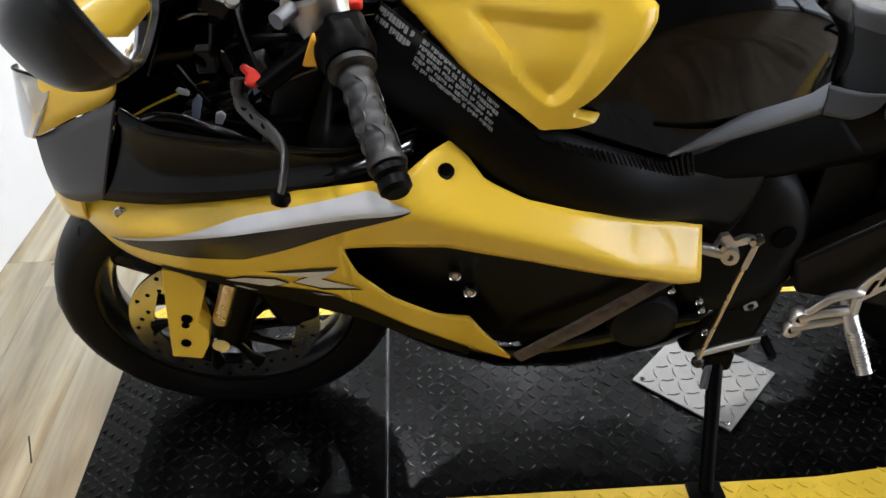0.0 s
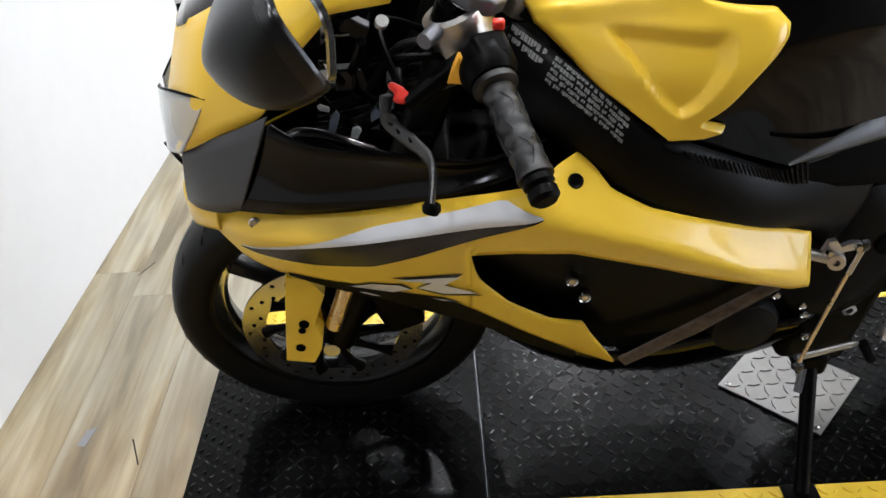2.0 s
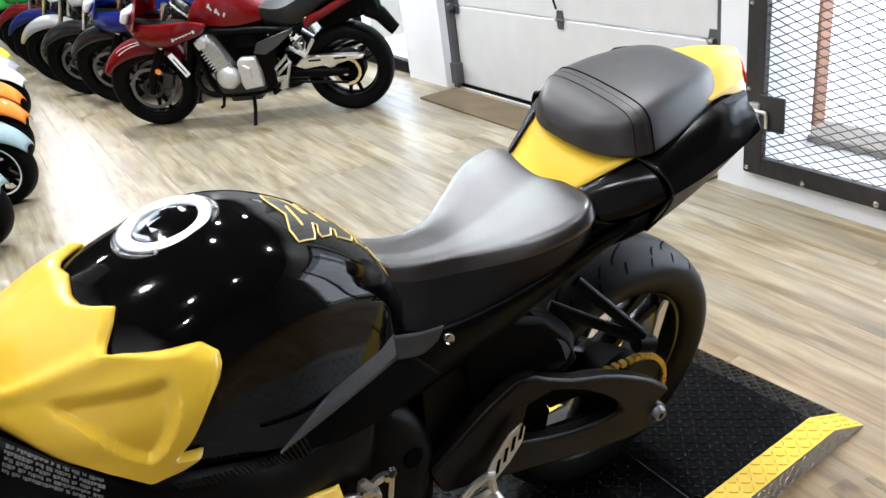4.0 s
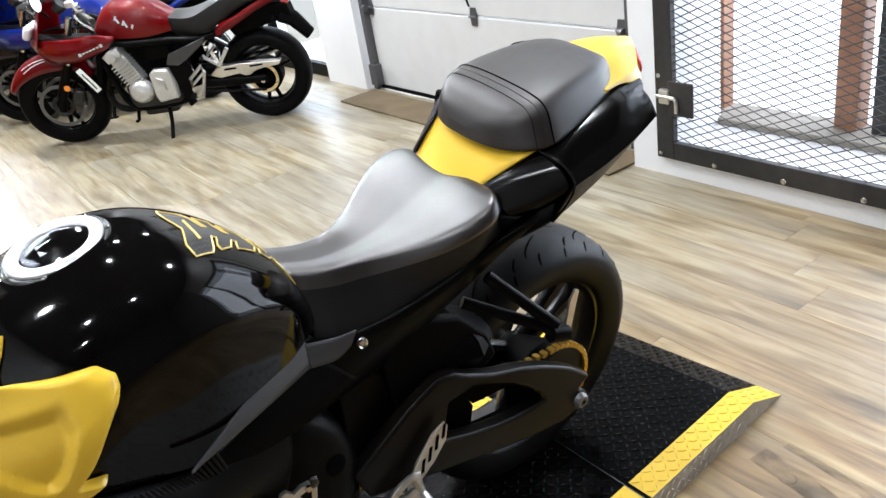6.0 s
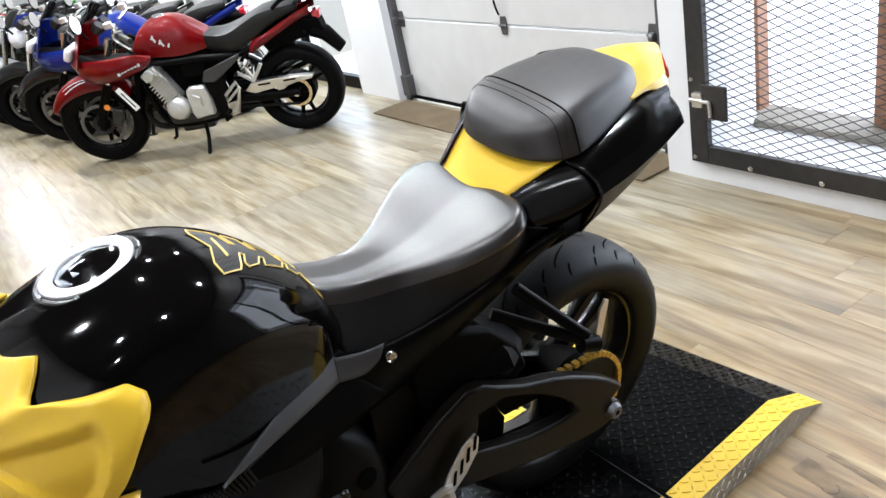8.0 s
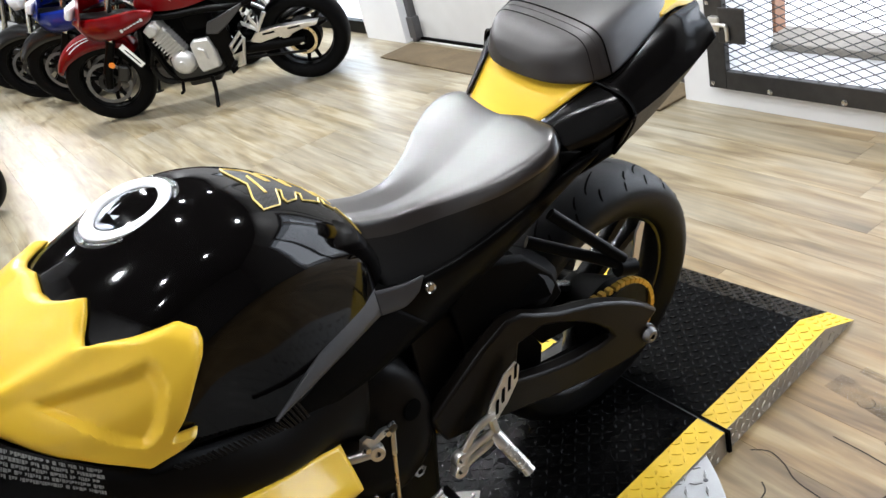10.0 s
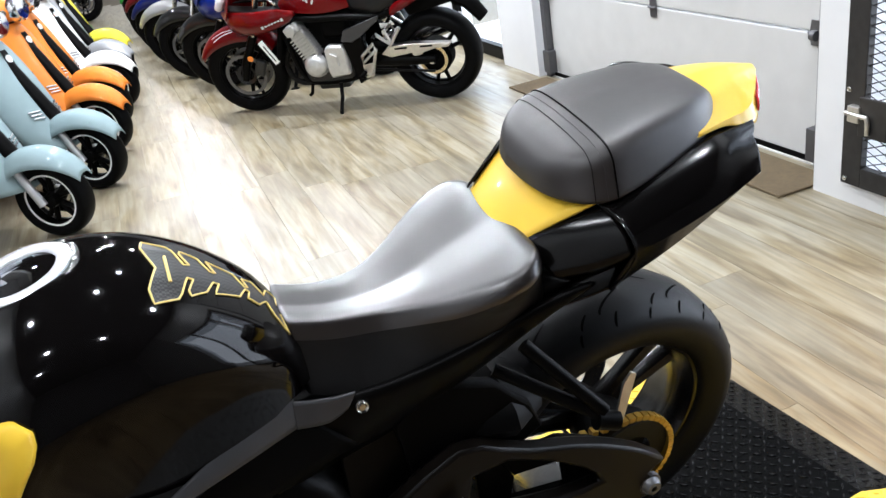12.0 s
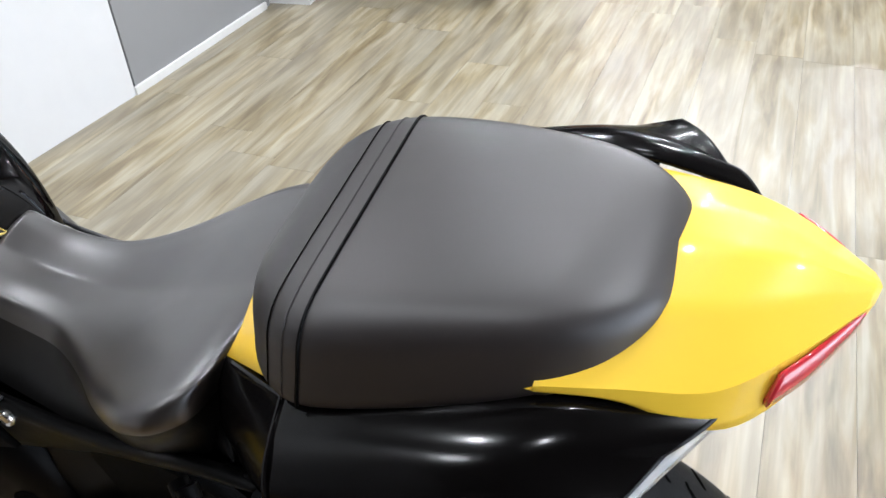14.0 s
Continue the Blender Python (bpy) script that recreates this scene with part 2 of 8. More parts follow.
# shade on the pilaster is put into this grey
WALL_SHADED = surface("shaded_wall_paint", (0.25, 0.25, 0.255), 0.6, vary=0.04, scale=12, bump=0.06)
TRIM_WHITE = surface("white_trim_paint", (0.66, 0.66, 0.65), 0.45, vary=0.04, scale=20)
CEIL = surface("ceiling_paint", (0.03, 0.03, 0.03), 0.8, vary=0.1, scale=10)
MAT_BLACK = surface("black_tread_mat", (0.0014, 0.0014, 0.0015), 0.27, vary=0.3, scale=25, bump=0.1, dirt=0.2, dirt_colour=(0.003, 0.0028, 0.0025), rough_vary=0.3, spec=0.045)
MAT_LUG = surface("worn_tread_lug", (0.005, 0.005, 0.005), 0.24, vary=0.4, scale=25, bump=0.05, rough_vary=0.4, spec=0.32)
MAT_YELLOW = surface("yellow_safety_paint", (0.72, 0.48, 0.03), 0.42, vary=0.12, scale=25, bump=0.1, dirt=0.3, dirt_colour=(0.4, 0.27, 0.05))
TREAD_ALU = surface("worn_tread_plate", (0.16, 0.156, 0.15), 0.45, metal=0.7, vary=0.15, scale=25, bump=0.1, dirt=0.4, dirt_colour=(0.3, 0.28, 0.25))
TREAD_DISC = surface("bright_worn_tread_plate", (0.36, 0.355, 0.345), 0.5, metal=0.35, vary=0.15, scale=25, bump=0.1, dirt=0.4, dirt_colour=(0.3, 0.28, 0.25))
EDGE_ALU = surface("dull_platform_edge", (0.4, 0.37, 0.32), 0.45, metal=0.7, vary=0.2, scale=30, dirt=0.5, dirt_colour=(0.16, 0.13, 0.1))


def wood_mat():
    m, nt, b = node_mat("worn_wood_plank")
    N, L = nt.nodes.new, nt.links.new
    tc, oi = N("ShaderNodeTexCoord"), N("ShaderNodeObjectInfo")
    off = N("ShaderNodeVectorMath")
    off.operation = "MULTIPLY_ADD"
    comb = N("ShaderNodeCombineXYZ")
    for i, k in enumerate((37.0, 61.0, 13.0)):
        mm = N("ShaderNodeMath")
        mm.operation = "MULTIPLY"
        mm.inputs[1].default_value = k
        L(oi.outputs["Random"], mm.inputs[0])
        L(mm.outputs[0], comb.inputs[i])
    off.inputs[1].default_value = (1, 1, 1)
    L(tc.outputs["Object"], off.inputs[0])
    L(comb.outputs[0], off.inputs[2])
    mp = N("ShaderNodeMapping")
    mp.inputs["Scale"].default_value = (14.0, 1.5, 1.0)
    L(off.outputs[0], mp.inputs["Vector"])
    grain, blotch, fine = N("ShaderNodeTexNoise"), N("ShaderNodeTexNoise"), N("ShaderNodeTexNoise")
    grain.inputs["Scale"].default_value, grain.inputs["Detail"].default_value, grain.inputs["Distortion"].default_value = 1.6, 6, 0.55
    L(mp.outputs[0], grain.inputs["Vector"])
    mp2 = N("ShaderNodeMapping")
    mp2.inputs["Scale"].default_value = (3.5, 0.8, 1.0)
    L(off.outputs[0], mp2.inputs["Vector"])
    blotch.inputs["Scale"].default_value, blotch.inputs["Detail"].default_value = 1.6, 4
    L(mp2.outputs[0], blotch.inputs["Vector"])
    ramp = N("ShaderNodeValToRGB")
    e = ramp.color_ramp.elements
    e[0].position, e[0].color = 0.32, (0.135, 0.104, 0.055, 1)
    e[1].position, e[1].color = 0.63, (0.312, 0.278, 0.2, 1)
    k = e.new(0.46)
    k.color = (0.228, 0.187, 0.108, 1)
    L(grain.outputs["Fac"], ramp.inputs["Fac"])
    grey = N("ShaderNodeMix")
    grey.data_type = "RGBA"
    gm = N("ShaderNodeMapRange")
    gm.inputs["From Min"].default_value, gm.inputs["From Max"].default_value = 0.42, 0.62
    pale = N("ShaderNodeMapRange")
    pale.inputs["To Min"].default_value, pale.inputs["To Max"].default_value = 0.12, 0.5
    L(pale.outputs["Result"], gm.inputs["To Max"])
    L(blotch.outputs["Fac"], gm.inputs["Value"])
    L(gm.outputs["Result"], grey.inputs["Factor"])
    # honey-coloured wood by the platform; cool daylight sheen down the aisle painted as paleness
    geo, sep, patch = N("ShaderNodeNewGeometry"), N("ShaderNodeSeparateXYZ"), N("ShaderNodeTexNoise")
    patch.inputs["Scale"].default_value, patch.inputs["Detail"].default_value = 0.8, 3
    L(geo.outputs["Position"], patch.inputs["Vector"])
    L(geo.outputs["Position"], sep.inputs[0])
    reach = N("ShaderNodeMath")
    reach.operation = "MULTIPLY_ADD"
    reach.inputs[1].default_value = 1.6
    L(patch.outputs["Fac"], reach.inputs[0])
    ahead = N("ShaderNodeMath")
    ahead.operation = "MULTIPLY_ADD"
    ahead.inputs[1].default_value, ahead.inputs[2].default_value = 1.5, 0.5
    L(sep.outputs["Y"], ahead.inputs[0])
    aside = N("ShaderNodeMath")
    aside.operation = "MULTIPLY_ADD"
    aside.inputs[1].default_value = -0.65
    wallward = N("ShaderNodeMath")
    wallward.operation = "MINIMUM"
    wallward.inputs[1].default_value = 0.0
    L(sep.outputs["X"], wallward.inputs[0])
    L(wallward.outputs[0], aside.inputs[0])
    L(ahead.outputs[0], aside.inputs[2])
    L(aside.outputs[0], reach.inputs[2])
    # mix by place: 0 honey, 1 the pale colour painted for the aisle sheen
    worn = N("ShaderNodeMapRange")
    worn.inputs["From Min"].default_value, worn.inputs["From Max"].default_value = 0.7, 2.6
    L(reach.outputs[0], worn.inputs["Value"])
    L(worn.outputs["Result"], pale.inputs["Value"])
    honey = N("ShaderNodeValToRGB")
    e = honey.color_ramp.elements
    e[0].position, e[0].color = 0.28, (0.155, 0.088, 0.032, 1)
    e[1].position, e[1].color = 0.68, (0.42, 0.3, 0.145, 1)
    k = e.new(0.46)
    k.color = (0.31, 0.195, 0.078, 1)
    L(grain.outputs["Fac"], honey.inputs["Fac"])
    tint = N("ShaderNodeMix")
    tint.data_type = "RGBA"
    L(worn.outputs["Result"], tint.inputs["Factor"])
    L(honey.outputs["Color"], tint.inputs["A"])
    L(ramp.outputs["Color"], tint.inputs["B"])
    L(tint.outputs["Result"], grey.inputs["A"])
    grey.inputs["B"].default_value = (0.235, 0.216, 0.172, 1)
    tone = N("ShaderNodeMapRange")
    tone.inputs["To Min"].default_value, tone.inputs["To Max"].default_value = 0.92, 1.08
    L(oi.outputs["Random"], tone.inputs["Value"])
    mul = N("ShaderNodeMix")
    mul.data_type, mul.blend_type = "RGBA", "MULTIPLY"
    mul.inputs["Factor"].default_value = 1
    L(grey.outputs["Result"], mul.inputs["A"])
    L(tone.outputs["Result"], mul.inputs["B"])
    # fine streaks along the plank, and a few dark wandering grain lines
    mp3 = N("ShaderNodeMapping")
    mp3.inputs["Scale"].default_value = (70.0, 1.8, 1.0)
    L(off.outputs[0], mp3.inputs["Vector"])
    streak = N("ShaderNodeTexNoise")
    streak.inputs["Scale"].default_value, streak.inputs["Detail"].default_value, streak.inputs["Distortion"].default_value = 1.0, 4, 0.3
    L(mp3.outputs[0], streak.inputs["Vector"])
    sr = N("ShaderNodeMapRange")
    sr.inputs["From Min"].default_value, sr.inputs["From Max"].default_value = 0.3, 0.7
    sr.inputs["To Min"].default_value, sr.inputs["To Max"].default_value = 0.84, 1.1
    L(streak.outputs["Fac"], sr.inputs["Value"])
    mp4 = N("ShaderNodeMapping")
    mp4.inputs["Scale"].default_value = (7.0, 1.3, 1.0)
    L(off.outputs[0], mp4.inputs["Vector"])
    vein = N("ShaderNodeTexNoise")
    vein.inputs["Scale"].default_value, vein.inputs["Detail"].default_value, vein.inputs["Distortion"].default_value = 1.0, 5, 0.5
    L(mp4.outputs[0], vein.inputs["Vector"])
    fold = N("ShaderNodeMapRange")
    fold.inputs["From Min"].default_value, fold.inputs["From Max"].default_value = 0.32, 0.5
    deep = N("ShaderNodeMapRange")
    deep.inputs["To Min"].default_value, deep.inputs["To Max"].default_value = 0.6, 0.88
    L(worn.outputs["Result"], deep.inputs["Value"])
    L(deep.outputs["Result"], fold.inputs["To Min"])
    L(vein.outputs["Fac"], fold.inputs["Value"])
    mp5 = N("ShaderNodeMapping")
    mp5.inputs["Scale"].default_value = (8.0, 2.0, 1.0)
    L(off.outputs[0], mp5.inputs["Vector"])
    figure = N("ShaderNodeTexNoise")
    figure.inputs["Scale"].default_value, figure.inputs["Detail"].default_value, figure.inputs["Distortion"].default_value = 1.0, 4, 1.6
    L(mp5.outputs[0], figure.inputs["Vector"])
    wander = N("ShaderNodeMapRange")
    wander.inputs["From Min"].default_value, wander.inputs["From Max"].default_value = 0.33, 0.62
    wander.inputs["To Max"].default_value = 1.1
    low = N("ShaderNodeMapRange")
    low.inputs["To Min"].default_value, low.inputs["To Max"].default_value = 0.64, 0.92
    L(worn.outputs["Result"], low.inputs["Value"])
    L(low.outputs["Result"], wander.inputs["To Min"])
    L(figure.outputs["Fac"], wander.inputs["Value"])
    both = N("ShaderNodeMath")
    both.operation = "MULTIPLY"
    L(fold.outputs["Result"], both.inputs[0])
    L(wander.outputs["Result"], both.inputs[1])
    vr = N("ShaderNodeMath")
    vr.operation = "MULTIPLY"
    L(both.outputs[0], vr.inputs[0])
    L(sr.outputs["Result"], vr.inputs[1])
    mul2 = N("ShaderNodeMix")
    mul2.data_type, mul2.blend_type = "RGBA", "MULTIPLY"
    mul2.inputs["Factor"].default_value = 1
    L(mul.outputs["Result"], mul2.inputs["A"])
    L(vr.outputs[0], mul2.inputs["B"])
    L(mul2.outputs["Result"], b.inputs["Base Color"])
    b.inputs["Roughness"].default_value = 0.36
    b.inputs["Coat Weight"].default_value = 0.26
    b.inputs["Coat Roughness"].default_value = 0.33
    bn = N("ShaderNodeBump")
    bn.inputs["Strength"].default_value, bn.inputs["Distance"].default_value = 0.12, 0.002
    L(grain.outputs["Fac"], bn.inputs["Height"])
    L(bn.outputs["Normal"], b.inputs["Normal"])
    return m


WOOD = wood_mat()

# ---- the room ----
FRONT_X, CAGE_X, DOOR_X, BACK_Y, FAR_Y, CEIL_Z = -1.395, 2.35, 2.5, -4.0, 16.0, 3.3


def structure(name, bm, material, label, category, **kw):
    return tagged(part(name, bm, material, None, **kw), label, category, kind="structure")


floor = structure("floor", box((14, 22, 0.2), centre=(0.5, 6, -0.106)), surface("floor_joint_dark", (0.12, 0.095, 0.06), 0.6), "worn light wood plank floor of a motorcycle showroom", "floor", smooth=False)
structure("ceiling", box((9.3, 22, 0.1), centre=(-2.05, 6, CEIL_Z + 0.05)), CEIL, "dark painted showroom ceiling with spot lamps", "ceiling", smooth=False)
structure("wall_front", box((0.16, 5.68, CEIL_Z), Matrix.Translation((FRONT_X, 1.2, 0)) @ Matrix.Rotation(radians(-2.4), 4, "Z"), (-0.08, -2.36, CEIL_Z / 2)), WALL, "plain white painted wall", "wall", smooth=False)
# the block's grey stands in for the shade it is in
structure("wall_pilaster", box((3.2, 0.99, CEIL_Z), centre=(-2.98, 2.19, CEIL_Z / 2)), WALL_SHADED, "wall block with a power outlet, shade put into its grey colour", "wall", smooth=False)
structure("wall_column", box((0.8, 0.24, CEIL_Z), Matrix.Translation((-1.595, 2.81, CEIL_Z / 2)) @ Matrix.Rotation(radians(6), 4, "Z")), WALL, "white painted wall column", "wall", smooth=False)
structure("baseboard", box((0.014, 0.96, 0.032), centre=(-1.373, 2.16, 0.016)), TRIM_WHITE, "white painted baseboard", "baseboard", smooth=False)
# unseen wall, coloured dark so the room behind the camera adds little fill
structure("wall_back", box((14, 0.16, CEIL_Z), centre=(0.5, BACK_Y - 0.08, CEIL_Z / 2)), surface("dark_unseen_wall_grey", (0.1, 0.1, 0.1), 0.7, vary=0.05), "unseen wall added behind the camera, coloured dark to cut fill light", "wall", smooth=False)
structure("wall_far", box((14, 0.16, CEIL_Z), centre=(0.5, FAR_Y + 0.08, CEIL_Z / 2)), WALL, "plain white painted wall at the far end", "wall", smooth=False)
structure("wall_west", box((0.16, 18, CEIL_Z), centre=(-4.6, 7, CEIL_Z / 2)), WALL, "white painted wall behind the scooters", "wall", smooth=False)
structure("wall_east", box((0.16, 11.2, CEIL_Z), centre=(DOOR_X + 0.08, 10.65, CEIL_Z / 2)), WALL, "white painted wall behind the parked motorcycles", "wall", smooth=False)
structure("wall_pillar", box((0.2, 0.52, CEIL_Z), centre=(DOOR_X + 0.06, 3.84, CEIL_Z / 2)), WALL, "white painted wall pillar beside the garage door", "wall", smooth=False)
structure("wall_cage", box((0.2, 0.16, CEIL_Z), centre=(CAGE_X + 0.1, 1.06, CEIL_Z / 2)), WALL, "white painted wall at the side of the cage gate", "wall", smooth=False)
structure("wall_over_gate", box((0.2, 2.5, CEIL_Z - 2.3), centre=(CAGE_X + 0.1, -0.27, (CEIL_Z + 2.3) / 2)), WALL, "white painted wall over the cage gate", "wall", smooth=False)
# another unseen wall, greyed to keep the camera side dim
structure("wall_south", box((0.2, 2.5, CEIL_Z), centre=(CAGE_X + 0.1, -2.77, CEIL_Z / 2)), surface("south_wall_grey", (0.3, 0.3, 0.3), 0.7, vary=0.05), "unseen wall added south of the gate, coloured grey to cut fill light", "wall", smooth=False)
structure("gate_sill", box((0.2, 2.5, 0.085), centre=(CAGE_X + 0.1, -0.27, 0.0425)), WALL, "white painted sill under the cage gate", "sill", smooth=False)
structure("wall_over_door", box((0.2, 2.45, 0.6), centre=(DOOR_X + 0.1, 2.36, CEIL_Z - 0.3)), WALL, "white painted wall over the garage door", "wall", smooth=False)
structure("wall_over_window", box((0.2, 0.96, 1.0), centre=(DOOR_X + 0.1, 4.58, CEIL_Z - 0.5)), WALL, "white painted wall over the glass door", "wall", smooth=False)
structure("wall_return", box((0.4, 0.16, CEIL_Z), centre=(DOOR_X + 0.26, 1.22, CEIL_Z / 2)), WALL, "white painted wall beside the garage door", "wall", smooth=False)

# ---- the platform ----
MAT_Z = 0.065


def tread(bm, x0, x1, y0, y1, z, pitch=0.024, m=None, keep=None):
    """Raised lugs of a tread plate, turned to and fro by 45 degrees."""
    m = m or Matrix()
    nx, ny = int((x1 - x0) / pitch), int((y1 - y0) / pitch)
    for i in range(nx):
        for j in range(ny):
            x, y = x0 + (i + 0.5) * pitch, y0 + (j + 0.5) * pitch
            zz = z(x) if callable(z) else z
            if keep and not keep(x, y):
                continue
            a = radians(45 if (i + j) % 2 else -45)
            c, s, l, w, h = math.cos(a), math.sin(a), pitch * 0.5, pitch * 0.125, 0.0022
            p = [(-l, 0, 0), (0, -w, 0), (l, 0, 0), (0, w, 0)]
            lo = [bm.verts.new(m @ Vector((x + c * q[0] - s * q[1], y + s * q[0] + c * q[1], zz))) for q in p]
            hi = [bm.verts.new(m @ Vector((x + 0.72 * (c * q[0] - s * q[1]), y + 0.72 * (s * q[0] + c * q[1]), zz + h))) for q in p]
            bm.faces.new(hi)
            for k in range(4):
                bm.faces.new([lo[k], lo[(k + 1) % 4], hi[(k + 1) % 4], hi[k]])


def slope(x):
    return line_at(x, [(-1.01, 0.004), (-0.885, MAT_Z), (1.22, MAT_Z), (1.355, 0.004)])


platform = tagged(empty("display_platform"), "low black tread-plate platform with yellow safety edges", "platform")
Y_IN, Y_FAR = -0.235, 0.365


def deck(name, x0, x1, y_out, m=None, bend=0.0):
    m = m or Matrix()

    def shift(x):
        return bend * max(0.0, min(1.0, (x - 0.3) / 0.49))

    def edge(x):
        return y_out + shift(x)

    def inner(x):
        return Y_IN + shift(x)
    xs = sorted({x0, x1, *[x for x in (-0.885, 0.3, 1.22) if x0 < x < x1]})
    top = bmesh.new()
    for a, b in zip(xs, xs[1:]):
        for lo_a, lo_b, hi_a, hi_b, k in ((edge(a), edge(b), inner(a), inner(b), 1), (inner(a), inner(b), Y_FAR - 0.095, Y_FAR - 0.095, 0), (Y_FAR - 0.095, Y_FAR - 0.095, Y_FAR, Y_FAR, 1)):
            f = top.faces.new([top.verts.new(m @ Vector((x, y, slope(x)))) for x, y in ((a, lo_a), (b, lo_b), (b, hi_b), (a, hi_a))])
            f.material_index = k
    ob = part(name, top, [MAT_BLACK, MAT_YELLOW], platform, smooth=False)
    side = bmesh.new()
    for near in (True, False):
        for a, b in zip(xs, xs[1:]):
            ya, yb = (edge(a) + 0.001, edge(b) + 0.001) if near else (Y_FAR - 0.001, Y_FAR - 0.001)
            side.faces.new([side.verts.new(m @ Vector(q)) for q in ((a, ya, 0), (b, yb, 0), (b, yb, slope(b) - 0.002), (a, ya, slope(a) - 0.002))])
    for x in (x0, x1):
        side.faces.new([side.verts.new(m @ Vector(q)) for q in ((x, edge(x), 0), (x, Y_FAR, 0), (x, Y_FAR, slope(x) - 0.001), (x, edge(x), slope(x) - 0.001))])
    part("side_plate", side, EDGE_ALU, ob, "worn tread-plate side", smooth=False)
    lug = bmesh.new()
    tread(lug, x0 + 0.005, x1 - 0.005, Y_IN, Y_FAR - 0.095, slope, pitch=0.0215, m=m, keep=lambda x, y: y > inner(x) + 0.006)
    tagged(part("tread_lug_field", lug, MAT_LUG, ob, smooth=False), kind="stuff")
    for y0, y1, near in ((y_out + 0.002, Y_IN + bend, True), (Y_FAR - 0.095, Y_FAR, False)):
        lug = bmesh.new()
        tread(lug, x0 + 0.005, x1 - 0.005, y0, y1, slope, pitch=0.0215, m=m, keep=lambda x, y: not near or edge(x) + 0.006 < y < inner(x) - 0.004)
        tagged(part("tread_lug_field", lug, MAT_YELLOW, ob, smooth=False), kind="stuff")
    lug = bmesh.new()
    for a, b in zip(xs, xs[1:]):
        tread(lug, a + 0.005, b - 0.005, 0.0, 0.066, 0, pitch=0.021,
              m=m @ Matrix.Translation((a, edge(a), 0)) @ Matrix.Rotation(math.atan2(edge(b) - edge(a), b - a), 4, "Z") @ Matrix.Translation((-a, 0, 0)) @ Matrix(((1, 0, 0, 0), (0, 0, -1, 0), (0, 1, 0, 0), (0, 0, 0, 1))), keep=lambda x, y: y < slope(x) - 0.008)
    tagged(part("tread_lug_field", lug, EDGE_ALU, ob, smooth=False), kind="stuff")
    return ob


deck("front_ramp", -1.01, -0.444, -0.318)
deck("deck_plate", -0.436, 0.79, -0.307, bend=0.042)
deck("rear_ramp", 0.802, 1.355, -0.302, Matrix.Translation((0.80, -0.26, -0.0014)) @ Matrix.Rotation(radians(4.5), 4, "Z") @ Matrix.Translation((-0.80, 0.302, 0)))
# joint strip
part("joint_strip", box((0.0065, 0.67, 0.05), centre=(-0.440, 0.022, 0.037)), BLACK_SATIN, platform, smooth=False)
part("joint_edge_line", tube([(-0.4405, -0.3, 0.063), (-0.4395, 0.355, 0.063)], 0.0015, 6), ALU_GREY, platform)
part("joint_strip", box((0.0085, 0.63, 0.06), centre=(0.796, 0.043, 0.0375)), GROOVE, platform, smooth=False)
# thin pale wire draws the highlight along the rear joint's edge
part("joint_edge_line", tube([(0.7905, -0.262, 0.0655), (0.7905, 0.355, 0.0655)], 0.0013, 6), ALU_GREY, platform)

turntable = tagged(empty("turntable_disc"), "round bare metal tread-plate turntable disc under the platform", "turntable")
part("disc", lathe([(0.0001, 0.056), (0.607, 0.056), (0.612, 0.052), (0.612, 0.0)], 96, Matrix.Translation((0.18, 0.013, 0)) @ Matrix.Rotation(radians(90), 4, "X")), TREAD_DISC, turntable)
lug = bmesh.new()
tread(lug, -0.45, 0.80, -0.62, -0.2, 0.056, pitch=0.03, keep=lambda x, y: (x - 0.18)**2 + (y - 0.013)**2 < 0.59**2)
tagged(part("tread_lug_field", lug, TREAD_DISC, turntable, smooth=False), kind="stuff")
for k in range(14):
    a = radians(200 + k * 10.5)
    bolt((0.18 + 0.585 * math.cos(a), 0.013 + 0.585 * math.sin(a), 0.0565), (0, 0, 1), 0.005, 0.0012, ALU_GREY, turntable, "rivet")

stand_plate = tagged(empty("stand_plate", Matrix.Translation((0.181, 0.013, MAT_Z + 0.003)) @ Matrix.Rotation(radians(45.5), 4, "Z")), "square bright tread-plate pad under the side stand", "metal plate")
part("plate", box((0.197, 0.205, 0.004), centre=(0, 0, 0.002)), TREAD_ALU, stand_plate, smooth=False, bevel=0.001)
lug = bmesh.new()
tread(lug, -0.096, 0.096, -0.1, 0.1, 0.004, pitch=0.027)
tagged(part("tread_lug_field", lug, TREAD_ALU, stand_plate, smooth=False), kind="stuff")
for sx in (-0.085, 0.085):
    for sy in (-0.088, 0.088):
        bolt((sx, sy, 0.004), (0, 0, 1), 0.006, 0.002, STEEL, stand_plate, "screw")

# ---- the yellow sport motorcycle ----
bike = tagged(empty("sport_motorcycle", Matrix.Translation((0, 0, MAT_Z)) @ Matrix.Rotation(radians(7), 4, "X")), "yellow and black sport motorcycle leaning on its side stand", "motorcycle")

# tank surface: along x, and round the section from the top middle (0) to the lower left edge (1)
T_TOP = [(-0.405, 0.835), (-0.385, 0.865), (-0.33, 0.892), (-0.25, 0.928), (-0.15, 0.962), (-0.07, 0.978), (0.0, 0.968), (0.07, 0.935), (0.13, 0.885), (0.165, 0.84), (0.185, 0.79)]
T_WIDE = [(-0.405, 0.05), (-0.385, 0.09), (-0.33, 0.145), (-0.25, 0.19), (-0.17, 0.21), (-0.1, 0.206), (0.0, 0.188), (0.07, 0.163), (0.125, 0.137), (0.165, 0.108), (0.185, 0.084)]
T_WZ = [(-0.405, 0.80), (-0.33, 0.80), (-0.2, 0.80), (-0.1, 0.845), (0.0, 0.86), (0.1, 0.83), (0.185, 0.76)]
